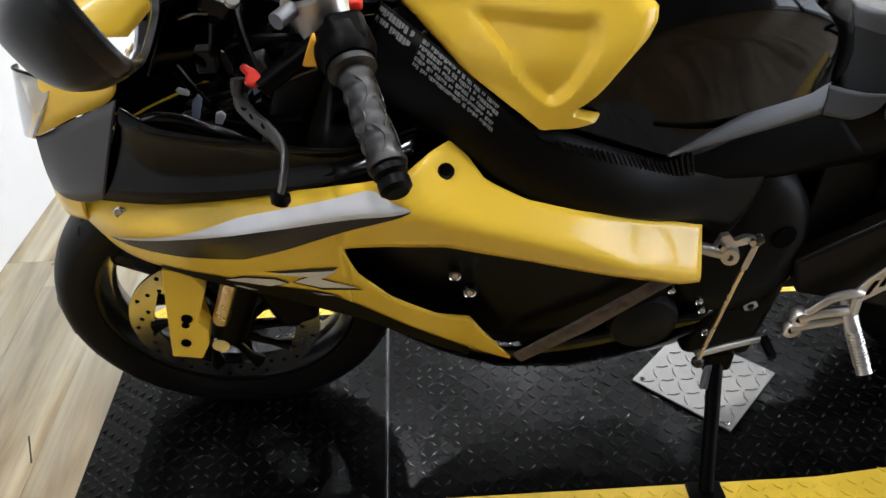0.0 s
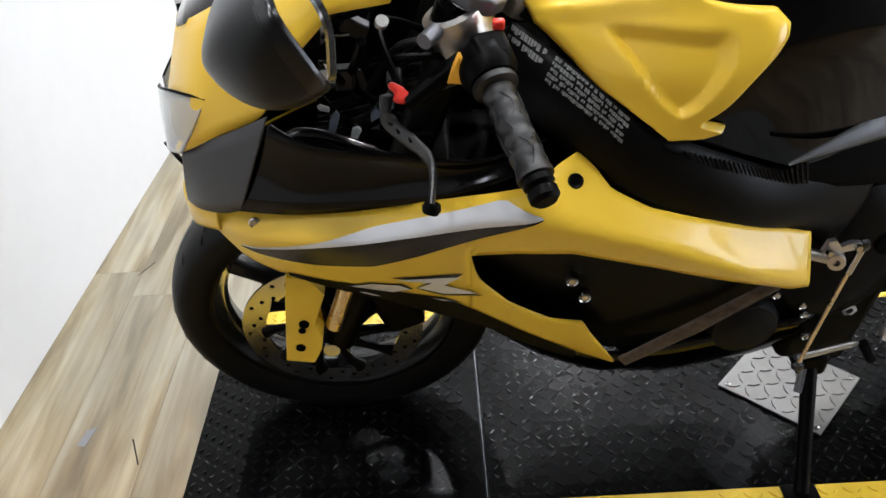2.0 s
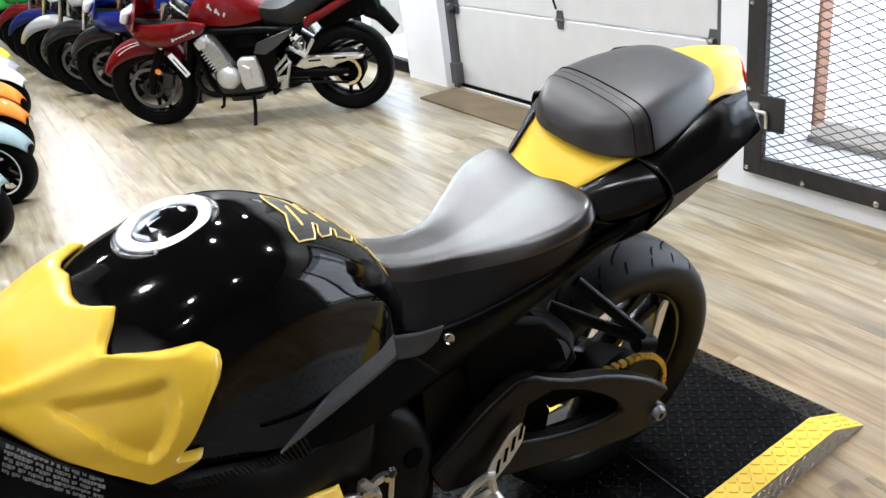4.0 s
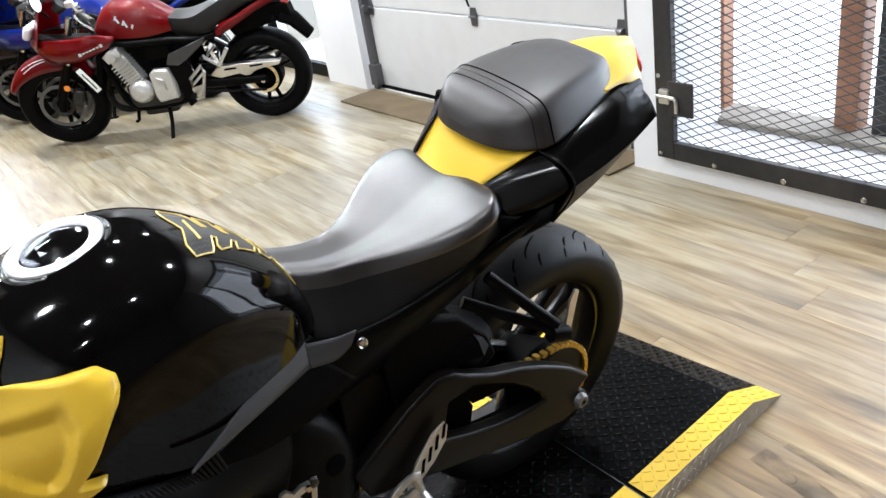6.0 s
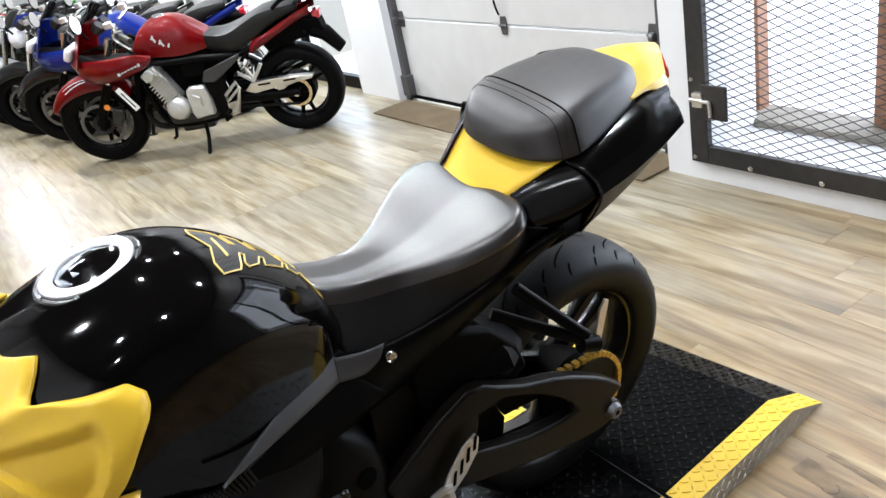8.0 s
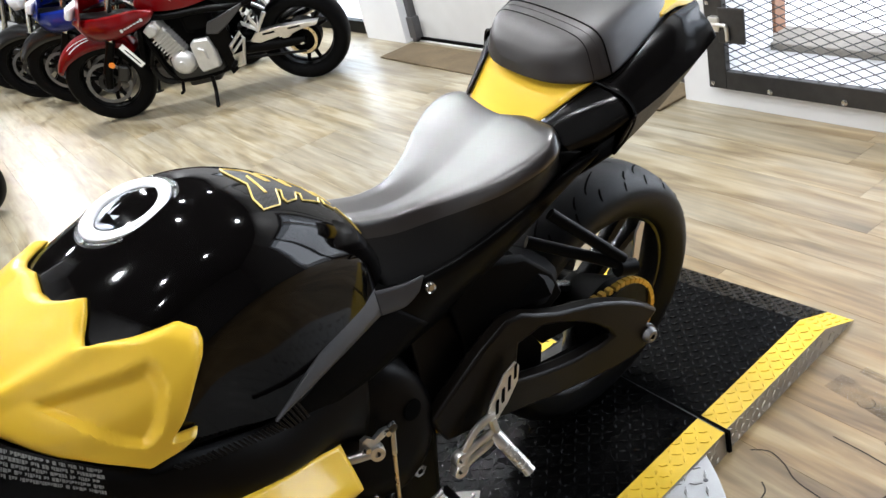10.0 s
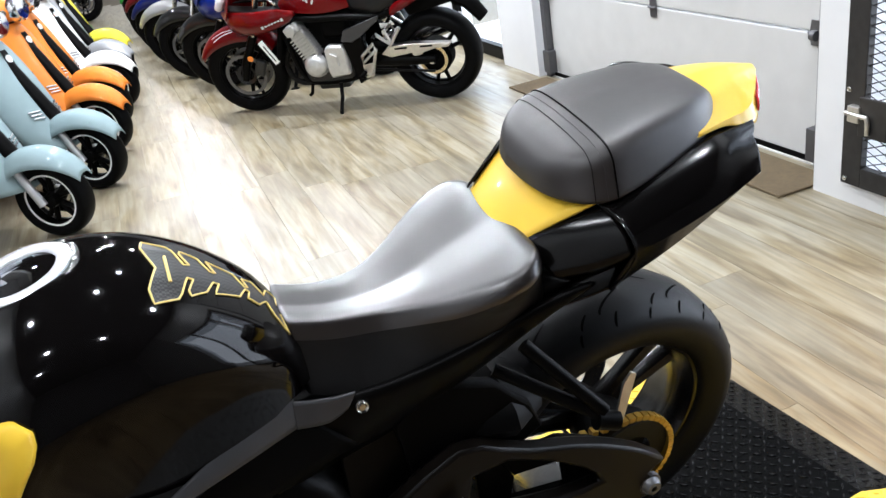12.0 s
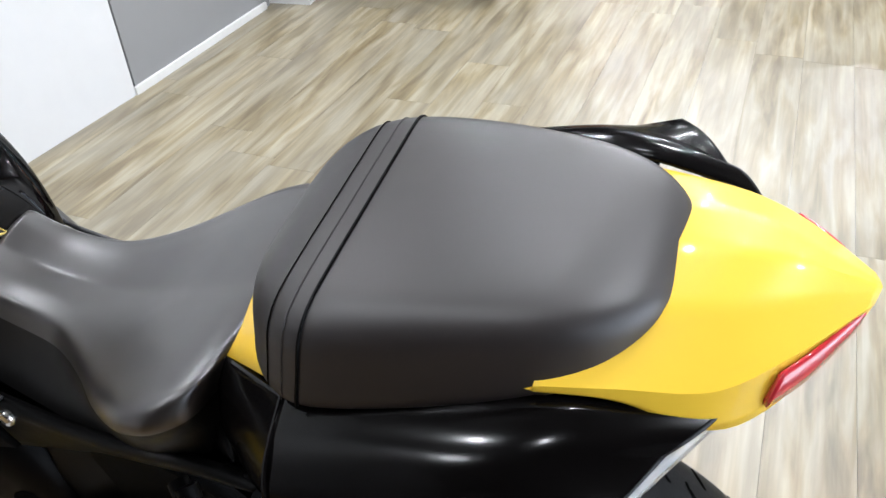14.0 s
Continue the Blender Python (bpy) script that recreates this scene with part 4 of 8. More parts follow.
for s in (-1, 1):
    bm = bmesh.new()
    strip(bm, -0.84, -0.462, Z_LOW, Z_TOP, s, 46, 16)
    strip(bm, -0.462, 0.011, Z_VENT, Z_TOP, s, 60, 12)
    strip(bm, -0.462, -0.236, Z_LOW, Z_BLADE, s, 34, 8)
    bmesh.ops.remove_doubles(bm, verts=bm.verts, dist=0.0008)
    fairing = part("side_fairing", bm, YELLOW, bike, "yellow side fairing with silver and black stripes", solid=0.004, angle=35, outward=(0, s, 0.3), inner=BLACK_MATTE)
    # stripes
    silver_lo, silver_hi = [(-0.785, 0.547), (-0.666, 0.592), (-0.557, 0.629), (-0.464, 0.656), (-0.376, 0.681)], [(-0.785, 0.549), (-0.586, 0.636), (-0.42, 0.696), (-0.376, 0.683)]
    black_lo = [(-0.785, 0.545), (-0.724, 0.545), (-0.673, 0.549), (-0.593, 0.565), (-0.53, 0.595), (-0.45, 0.639), (-0.376, 0.68)]
    bm = bmesh.new()
    strip(bm, -0.785, -0.376, silver_lo, silver_hi, s, 40, 6, 0.0012)
    part("stripe", bm, SILVER_DECAL, fairing, "silver stripe")
    bm = bmesh.new()
    strip(bm, -0.785, -0.376, black_lo, silver_lo, s, 40, 6, 0.0012)
    part("stripe", bm, BLACK_DECAL, fairing, "black stripe")
    # black lower edge of the fairing
    bm = bmesh.new()
    strip(bm, -0.72, -0.30, [(-0.72, 0.505), (-0.58, 0.478), (-0.445, 0.41), (-0.338, 0.34), (-0.30, 0.32)], [(-0.72, 0.514), (-0.6, 0.512), (-0.5, 0.49), (-0.44, 0.445), (-0.338, 0.372), (-0.30, 0.345)], s, 40, 4, 0.0015)
    part("stripe", bm, BLACK_SATIN, fairing)
    for zz, mat_l, o in ((0.006, BLACK_DECAL, 0.0018), (0.0, SILVER_DECAL, 0.0026)):
        bm = bmesh.new()
        for pts in ([(-0.63, 0.507), (-0.6, 0.52), (-0.56, 0.522), (-0.545, 0.513), (-0.57, 0.503)], [(-0.565, 0.535), (-0.475, 0.547), (-0.498, 0.525), (-0.45, 0.505), (-0.50, 0.503), (-0.535, 0.517), (-0.515, 0.53)], [(-0.62, 0.495), (-0.5, 0.487), (-0.48, 0.48), (-0.6, 0.489)]):
            cx_, cz_ = sum(p[0] for p in pts) / len(pts), sum(p[1] for p in pts) / len(pts)
            k = 1 + zz * 18
            bm.faces.new([bm.verts.new(fair(cx_ + (x - cx_) * k, cz_ + (z - cz_) * (k + zz * 40), s, o)) for x, z in pts])
        part("emblem_shape", bm, mat_l, fairing, smooth=False)
    bolt(fair(-0.753, 0.6, s), (0, s, 0.1), 0.009, 0.003, STEEL, fairing, "fairing_screw")
    bolt(fair(-0.333, 0.705, s), (0, s, 0.8), 0.010, 0.004, BLACK_SATIN, fairing, "fairing_screw")
    # dark belly under the fairing
    bm = bmesh.new()
    add_grid(bm, lambda u, v: Vector((-0.42 + 0.5 * u, s * (0.165 - 0.06 * v * v - 0.03 * u),
                                      line_at(-0.42 + 0.5 * u, [(-0.42, 0.42), (-0.3, 0.34), (-0.236, 0.312), (-0.1, 0.33), (0.08, 0.36)]) * (1 - v)
                                      + v * line_at(-0.42 + 0.5 * u, [(-0.42, 0.33), (-0.35, 0.262), (-0.25, 0.207), (-0.12, 0.182), (0.02, 0.204), (0.08, 0.226)]))), 26, 8)
    part("belly_pan", bm, BLACK_GLOSS, bike, "black belly pan", solid=0.004)
    # vent well behind the fairing
    bm = bmesh.new()
    strip(bm, -0.47, 0.0, [(-0.47, 0.47), (-0.41, 0.41), (-0.3, 0.33), (-0.236, 0.3), (-0.1, 0.35), (0.0, 0.42)], [(-0.47, 0.6), (-0.33, 0.62), (-0.1, 0.55), (0.0, 0.53)], s, 24, 8, -0.035)
    part("inner_panel", bm, BLACK_SATIN, bike, solid=0.003)

# front and rear wheels
def tread_r(r, rim, a):
    return rim + 0.012 + (r - rim - 0.012) * (0.38 + 0.62 * math.sin(a) ** 0.75)


def tyre_profile(r, w, rim):
    """Outline of a tyre: radius, y."""
    out = [(rim - 0.004, -w * 0.40), (rim + 0.006, -w * 0.44)]
    for k in range(17):
        a = math.pi * (k / 16)
        out.append((tread_r(r, rim, a), -w / 2 * math.cos(a)))
    return out + [(rim + 0.006, w * 0.44), (rim - 0.004, w * 0.40)]


def wheel(name, m, r, w, spokes, parent, gold=False, phase=0.3):
    hub = empty(name, m, parent)
    prof = tyre_profile(r, w, 0.218)
    part("tyre", lathe(prof, 96, closed=True), RUBBER, hub, "worn black road tyre", angle=60)
    # cut slits of the tread: long slanting ones near the crown, short ones on the shoulder
    bm = bmesh.new()
    for k in range(13):
        for sgn, ph in ((-1, 0), (1, 0.5)):
            a0 = 2 * math.pi * (k + ph) / 13
            for ya, yb, start, sweep, wide in ((0.03, 0.27, 0.0, 0.2, 0.0024), (0.2, 0.33, 0.27, 0.07, 0.0022), (0.3, 0.43, 0.1, 0.045, 0.0022), (0.36, 0.45, 0.36, 0.03, 0.002)):
                pts, n = [], 8
                for i in range(n):
                    u = i / (n - 1)
                    y = w * (ya + (yb - ya) * u)
                    a = math.acos(max(-1, min(1, -2 * y / w)))
                    rr = tread_r(r, 0.218, a) + 0.0007
                    th = a0 + start + sweep * (1 - (1 - u) ** 1.5)
                    d = wide * (0.45 + 0.55 * math.sin(math.pi * min(1, 0.12 + 0.8 * u)))
                    for e in (-d, d):
                        pts.append(bm.verts.new((rr * math.cos(th + e / rr), sgn * (y - e * 0.5), rr * math.sin(th + e / rr))))
                for i in range(n - 1):
                    bm.faces.new([pts[2 * i], pts[2 * i + 1], pts[2 * i + 3], pts[2 * i + 2]])
    tagged(part("tread_slit_field", bm, GROOVE, hub), kind="stuff")
    rim = part("rim", lathe([(0.222, -w * 0.415), (0.222, -w * 0.38), (0.208, -w * 0.35), (0.196, -w * 0.18), (0.194, 0), (0.196, w * 0.18), (0.208, w * 0.35), (0.222, w * 0.38), (0.222, w * 0.415), (0.200, w * 0.2), (0.19, 0), (0.200, -w * 0.2)], 72, closed=True), RIM_BLACK, hub, "black alloy wheel rim")
    if gold:
        for y in (-1, 1):
            part("rim_line", lathe([(0.2225, y * w * 0.417), (0.2195, y * w * 0.419)], 72), GOLD, rim, "gold rim line")
    part("hub", lathe([(0.0001, -0.055), (0.03, -0.055), (0.036, -0.03), (0.045, -0.02), (0.045, 0.02), (0.036, 0.03), (0.03, 0.055), (0.0001, 0.055)], 32), BLACK_SATIN, hub)
    for k in range(spokes):
        a = 2 * math.pi * k / spokes + phase
        for d in (-0.2, 0.2):
            p0 = Vector((0.035 * math.cos(a + d * 2.2), 0, 0.035 * math.sin(a + d * 2.2)))
            p1 = Vector((0.2 * math.cos(a + d), 0, 0.2 * math.sin(a + d)))
            part("spoke", tube([p0, p0.lerp(p1, 0.4), p1], [0.022, 0.018, 0.022], 8, 0.8, up=(0, 1, 0)), RIM_BLACK, hub)
    return hub


# the wheels stand under the leaning bike a little to its right
TILT4 = Matrix.Translation((0, 0.069, -0.008)) @ Matrix.Rotation(radians(4.3), 4, "X")
FW = Vector((-0.693, 0, 0.287))
front_wheel = wheel("front_wheel", TILT4 @ Matrix.Translation(FW), 0.283, 0.12, 3, bike, gold=True)
REAR_AXLE = bike.matrix_basis.inverted() @ Matrix.Translation((0.7065, 0.0402, 0.3652)) @ Matrix.Rotation(radians(2.66), 4, "Z") @ Matrix.Rotation(radians(12.4), 4, "X")
rear_wheel = wheel("rear_wheel", REAR_AXLE, 0.3075, 0.172, 3, bike, gold=True, phase=0.6)


def brake_disc(y, r0, r1, parent):
    bm = bmesh.new()
    n = 72
    add_lathe(bm, [(r0, y - 0.0025), (r1, y - 0.0025), (r1, y + 0.0025), (r0, y + 0.0025)], n, closed=True)
    d = part("brake_disc", bm, STEEL, parent, "drilled steel brake disc", smooth=True)
    bm = bmesh.new()
    for k in range(40):
        a = 2 * math.pi * k / 40
        rr = r0 + (r1 - r0) * (0.25 + 0.25 * (k % 3))
        add_lathe(bm, [(0.0001, -0.0032), (0.0038, -0.0032), (0.0038, 0.0032), (0.0001, 0.0032)], 8, Matrix.Translation((rr * math.cos(a), y, rr * math.sin(a))))
    tagged(part("drill_hole_field", bm, GROOVE, d), kind="stuff")
    for k in range(10):
        a = 2 * math.pi * k / 10
        b = tube([Vector((rr * math.cos(a - 0.25 * (1 - q)), y, rr * math.sin(a - 0.25 * (1 - q)))) for q, rr in ((0, 0.045), (0.3, 0.045 + 0.3 * (r0 - 0.041)), (0.7, 0.045 + 0.7 * (r0 - 0.041)), (1, r0 + 0.004))], [0.012, 0.007, 0.007, 0.013], 8)
        part("carrier_arm", b, BLACK_SATIN, d, "black disc carrier arm")
    part("carrier_hub", lathe([(0.03, y - 0.004), (0.05, y - 0.004), (0.05, y + 0.004), (0.03, y + 0.004)], 32, closed=True), BLACK_SATIN, d)


part("sprocket_carrier", lathe([(0.0001, -0.092), (0.07, -0.092), (0.08, -0.08), (0.06, -0.03), (0.05, 0.0)], 40), BLACK_MATTE, rear_wheel)
part("rear_brake_disc", lathe([(0.06, 0.098), (0.11, 0.098), (0.11, 0.102), (0.06, 0.102)], 48, closed=True), STEEL, rear_wheel)
brake_disc(-0.075, 0.115, 0.155, front_wheel)
brake_disc(0.075, 0.115, 0.155, front_wheel)


# ---- frame, engine and running gear of the sport motorcycle ----
def ribbon(name, top, low, material, bulge=0.0, label="", solid=0.012, s=-1, n=40, k=6, parent=None):
    """A panel between two lines, for the left (s = -1) or right side; points give the outward distance as y."""
    a, b = smooth_path(top, 8), smooth_path(low, 8)
    bm = bmesh.new()

    def at(line, u):
        q = u * (len(line) - 1)
        i = min(int(q), len(line) - 2)
        return line[i].lerp(line[i + 1], q - i)

    def fn(u, v):
        p = at(a, u).lerp(at(b, u), v)
        return Vector((p.x, s * (p.y + bulge * math.sin(math.pi * v)), p.z))
    add_grid(bm, fn, n, k)
    return part(name, bm, material, parent or bike, label, solid=solid, angle=50, outward=(0, s, 0.3), inner=BLACK_MATTE if material in (YELLOW, GREY_PANEL) and not (name == "nose_cowl" and s > 0) else None)


INNER_SATIN = surface("smooth_satin_black_plastic", (0.0018, 0.0016, 0.0015), 0.14, vary=0.2, scale=40, spec=0.2)
for s in (-1, 1):
    beam = ribbon("frame_beam", [(-0.40, 0.075, 0.852), (-0.345, 0.14, 0.832), (-0.30, 0.182, 0.805), (-0.25, 0.204, 0.768), (-0.19, 0.203, 0.742), (-0.12, 0.188, 0.705), (-0.05, 0.168, 0.668), (0.03, 0.15, 0.65), (0.10, 0.128, 0.645)],
                  [(-0.44, 0.1, 0.775), (-0.39, 0.15, 0.748), (-0.33, 0.178, 0.716), (-0.285, 0.198, 0.680), (-0.235, 0.21, 0.652), (-0.155, 0.21, 0.62), (-0.076, 0.192, 0.588), (0.012, 0.155, 0.55), (0.06, 0.135, 0.5)], FRAME_BLACK, 0.014, "black aluminium frame beam", s=s)
    if s < 0:
        for u0, u1, v0, v1, rows in ((0.005, 0.095, 0.04, 0.26, 2), (0.11, 0.33, 0.03, 0.36, 5)):
            me = beam.data
            for r in range(rows):
                bm = bmesh.new()
                va = v0 + (v1 - v0) * r / rows
                vb = va + (v1 - v0) / rows * 0.7
                seed = random.Random(r * 7 + int(u0 * 100))
                u = u0 + 0.006 * seed.random()
                while u < u1 - 0.012 * seed.random():
                    du = 0.002 + 0.006 * seed.random()
                    cut = (vb - va) * 0.45 * (seed.random() < 0.4)
                    pts = []
                    for uu, vv in ((u, va), (u + du, va), (u + du, vb - cut), (u, vb - 0.3 * cut)):
                        f, g = uu * 40, vv * 6
                        i, j = int(f), int(g)
                        c = [me.vertices[(i + p) * 7 + (j + w)].co for p in (0, 1) for w in (0, 1)]
                        pt = c[0].lerp(c[1], g - j).lerp(c[2].lerp(c[3], g - j), f - i)
                        pts.append(bm.verts.new(pt + Vector((0, -0.0012, 0.0008))))
                    bm.faces.new(pts)
                    u += du + 0.0012 + (0.005 if seed.random() < 0.15 else 0)
                part("label_print", bm, LABEL_GREY, beam, "row of worn grey label print")
    # ribbed strip under the tank, and the grey trim
    ribbon("tank_strip", [(-0.235, 0.207, 0.752), (-0.16, 0.196, 0.722), (-0.06, 0.165, 0.674), (0.06, 0.142, 0.70), (0.15, 0.105, 0.725)], [(-0.22, 0.212, 0.736), (-0.15, 0.2, 0.70), (-0.05, 0.172, 0.65), (0.08, 0.15, 0.625), (0.22, 0.128, 0.64)], BLACK_MATTE, 0.004, s=s, solid=0.006)
    rib = bmesh.new()
    for k in range(27):
        x = -0.2 + 0.0068 * k
        y, hi, lo = s * (line_at(x, [(-0.235, 0.211), (-0.16, 0.199), (-0.06, 0.17), (0.06, 0.147), (0.15, 0.118)]) + 0.004), line_at(x, [(-0.235, 0.75), (-0.16, 0.72), (-0.06, 0.672), (0.06, 0.695)]), line_at(x, [(-0.22, 0.738), (-0.15, 0.702), (-0.05, 0.653), (0.08, 0.63)])
        add_tube(rib, [(x - 0.003, y, hi), (x + 0.004, y + s * 0.004, lo)], 0.0018, 5)
    tagged(part("rib_field", rib, SHELL_BLACK, bike), kind="stuff")
    ribbon("tank_trim", [(-0.07, 0.203, 0.707), (0.045, 0.152, 0.733), (0.157, 0.096, 0.76)], [(-0.068, 0.204, 0.703), (0.05, 0.163, 0.703), (0.152, 0.122, 0.70)], GREY_PANEL, 0.003, "grey metallic trim panel", s=s, solid=0.005)
    ribbon("tank_trim", [(0.152, 0.112, 0.735), (0.2, 0.115, 0.722), (0.235, 0.118, 0.72)], [(0.148, 0.126, 0.70), (0.19, 0.124, 0.69), (0.22, 0.122, 0.70)], GREY_PANEL, 0.0, s=s, solid=0.005)
    # cover under the seat
    ribbon("seat_side_cover", [(0.12, 0.118, 0.70), (0.2, 0.117, 0.712), (0.3, 0.126, 0.716), (0.4, 0.138, 0.738), (0.5, 0.148, 0.772), (0.58, 0.156, 0.79)],
           [(0.10, 0.125, 0.60), (0.2, 0.105, 0.60), (0.3, 0.088, 0.605), (0.38, 0.088, 0.635), (0.46, 0.105, 0.685), (0.56, 0.135, 0.77)], BLACK_SATIN, 0.008, "black side cover under the seat", s=s)
    ribbon("rear_frame_plate", [(0.20, 0.09, 0.62), (0.28, 0.08, 0.62), (0.36, 0.08, 0.605)], [(0.19, 0.1, 0.40), (0.25, 0.09, 0.42), (0.33, 0.08, 0.50)], FRAME_BLACK, 0.006, s=s)
    # inner black panels of the nose
    ribbon("inner_fairing", [(-0.70, 0.165, 0.775), (-0.655, 0.176, 0.752), (-0.55, 0.19, 0.738), (-0.45, 0.195, 0.726), (-0.36, 0.17, 0.735)],
           [(-0.775, 0.135, 0.625), (-0.69, 0.16, 0.632), (-0.58, 0.185, 0.655), (-0.46, 0.205, 0.69), (-0.37, 0.19, 0.715)], INNER_SATIN, -0.012, "black inner fairing panel", s=s, solid=0.004)
    ribbon("nose_side", [(-0.831, 0.112, 0.706), (-0.795, 0.13, 0.73), (-0.75, 0.147, 0.757), (-0.70, 0.166, 0.787)], [(-0.858, 0.07, 0.598), (-0.832, 0.1, 0.604), (-0.795, 0.125, 0.614), (-0.765, 0.142, 0.63)], GREY_PANEL, 0.004, "grey fairing nose side", s=s, solid=0.004)
    ribbon("nose_chin", [(-0.878, 0.012, 0.592), (-0.868, 0.05, 0.596), (-0.845, 0.08, 0.603), (-0.81, 0.104, 0.606)], [(-0.872, 0.012, 0.545), (-0.866, 0.05, 0.545), (-0.845, 0.075, 0.552), (-0.815, 0.098, 0.562)], YELLOW, 0.004, "yellow fairing chin", s=s, solid=0.004)
    # upper nose in yellow
    ribbon("nose_cowl", [(-0.822, 0.008, 0.852), (-0.80, 0.05, 0.862), (-0.765, 0.082, 0.887), (-0.735, 0.093, 0.905), (-0.7, 0.104, 0.927), (-0.65, 0.121, 0.957), (-0.56, 0.145, 1.002), (-0.462, 0.157, 1.048)],
           [(-0.878, 0.008, 0.69), (-0.86, 0.06, 0.695), (-0.829, 0.117, 0.712), (-0.766, 0.14, 0.75), (-0.706, 0.16, 0.786), (-0.68, 0.185, 0.86), (-0.645, 0.2, 0.917), (-0.54, 0.216, 0.944)], YELLOW, 0.012, "yellow nose cowl", s=s, solid=0.004, k=8)
    ribbon("headlamp", [(-0.872, 0.012, 0.752), (-0.858, 0.05, 0.77), (-0.828, 0.094, 0.79), (-0.778, 0.125, 0.791)], [(-0.884, 0.012, 0.672), (-0.872, 0.045, 0.676), (-0.858, 0.085, 0.694), (-0.829, 0.124, 0.714)], LENS_CLEAR, 0.006, "clear headlamp lens", s=s, solid=0.004)
    ribbon("intake_lip", [(-0.892, 0.006, 0.655), (-0.876, 0.025, 0.645), (-0.852, 0.05, 0.634)], [(-0.885, 0.006, 0.645), (-0.868, 0.022, 0.634), (-0.845, 0.045, 0.62)], BLACK_SATIN, 0.0, "black intake lip", s=s, solid=0.004)
    part("lens_seam", tube(smooth_path([(-0.87, s * 0.012, 0.753), (-0.857, s * 0.05, 0.77), (-0.828, s * 0.095, 0.79), (-0.778, s * 0.126, 0.792)]), 0.0018, 6), BLACK_SATIN, bike)
    for q in ((-0.504, 0.158, 1.022), (-0.632, 0.13, 0.958)):
        bolt((q[0], s * q[1], q[2]), (-0.1, s, 0.5), 0.008, 0.005, ALU_GREY, bike, "screen_screw")
    # mirror
    m = Matrix.Translation((-0.634, s * 0.312, 0.972)) @ Matrix.Rotation(radians(s * -5), 4, "Z") @ Matrix.Rotation(radians(-26), 4, "Y") @ Matrix.Diagonal((1.08, 1.04, 1.04, 1))
    bm = bmesh.new()

    def shell(u, v):
        a = 2 * math.pi * v
        r = math.sin(0.5 * math.pi * min(1, u * 1.15)) ** 0.6
        sq = (abs(math.cos(a)) ** 4 + abs(math.sin(a)) ** 4) ** -0.25
        return m @ Vector((-0.075 + 0.085 * u, 0.085 * r * math.cos(a) * sq * 0.95, 0.052 * r * math.sin(a) * sq))
    add_grid(bm, shell, 12, 36, wrap_v=True)
    mir = part("mirror", bm, SHELL_BLACK, bike, "satin black fairing mirror")
    def rim_at(k, x, a):
        sq = (abs(math.cos(a)) ** 4 + abs(math.sin(a)) ** 4) ** -0.25
        return m @ Vector((x, 0.081 * k * math.cos(a) * sq, 0.052 * k * math.sin(a) * sq))

    bm = bmesh.new()
    add_grid(bm, lambda u, v: rim_at(line_at(u, [(0, 1.0), (0.35, 0.985), (0.7, 0.93), (1, 0.86)]), line_at(u, [(0, 0.008), (0.35, 0.02), (0.7, 0.025), (1, 0.019)]), 2 * math.pi * v), 8, 36, wrap_v=True)
    part("mirror_lip", bm, RIM_BLACK, mir, "gloss black mirror lip")
    bm = bmesh.new()
    bm.faces.new([bm.verts.new(rim_at(0.87, 0.0195, 2 * math.pi * i / 36)) for i in range(36)])
    part("mirror_glass", bm, surface("mirror_silver", (0.9, 0.9, 0.9), 0.02, metal=1.0, vary=0.01), mir, "mirror glass", smooth=False)
    part("mirror_stem", tube(smooth_path([(-0.62, s * 0.165, 0.972), (-0.64, s * 0.22, 0.974), (-0.655, s * 0.28, 0.97)]), [0.02] + [0.016] * 12, 12), BLACK_SATIN, mir)

# windscreen
def screen_at(u, v):
    a = 2 * v - 1
    x0, z0, y0 = -0.815 + 0.355 * u, curve_at(u, [(0, 0.85), (0.15, 0.878), (0.35, 0.915), (0.52, 0.957), (0.75, 1.002), (1, 1.05)]), curve_at(u, [(0, 0.045), (0.15, 0.075), (0.35, 0.1), (0.52, 0.121), (0.75, 0.145), (1, 0.157)])
    crown = curve_at(u, [(0, 0.012), (0.2, 0.042), (0.5, 0.085), (0.8, 0.11), (1, 0.10)])
    c = math.cos(0.5 * math.pi * a) ** 0.75
    return Vector((x0 - 0.17 * u * u * (1 - abs(a)) ** 0.9, y0 * math.sin(0.5 * math.pi * a) * 1.0, z0 + crown * c))


SMOKE, nt, b_ = node_mat("smoked_screen")
b_.inputs["Base Color"].default_value = (0.012, 0.012, 0.014, 1)
b_.inputs["Roughness"].default_value = 0.06
b_.inputs["Coat Weight"].default_value = 0.6
b_.inputs["Transmission Weight"].default_value = 0.25
bm = bmesh.new()
add_grid(bm, screen_at, 24, 30)
screen_part = part("windscreen", bm, SMOKE, bike, "dark smoked windscreen", solid=0.003, angle=70)
part("screen_edge", tube([screen_at(1, k / 40) for k in range(41)], 0.0014, 6), CLEAR_GREY, screen_part)
# dark shell inside the nose
bm = bmesh.new()
add_grid(bm, lambda u, v: Vector((-0.80 + 0.24 * u, (2 * v - 1) * (0.05 + 0.12 * u), 0.80 + 0.12 * u - 0.03 * math.cos(math.pi * (v - 0.5)))), 8, 8)
part("nose_inner", bm, BLACK_MATTE, bike, solid=0.004)
part("instrument_panel", box((0.06, 0.15, 0.09), Matrix.Translation((-0.60, 0, 0.97)) @ Matrix.Rotation(radians(-35), 4, "Y")), BLACK_SATIN, bike, bevel=0.012)

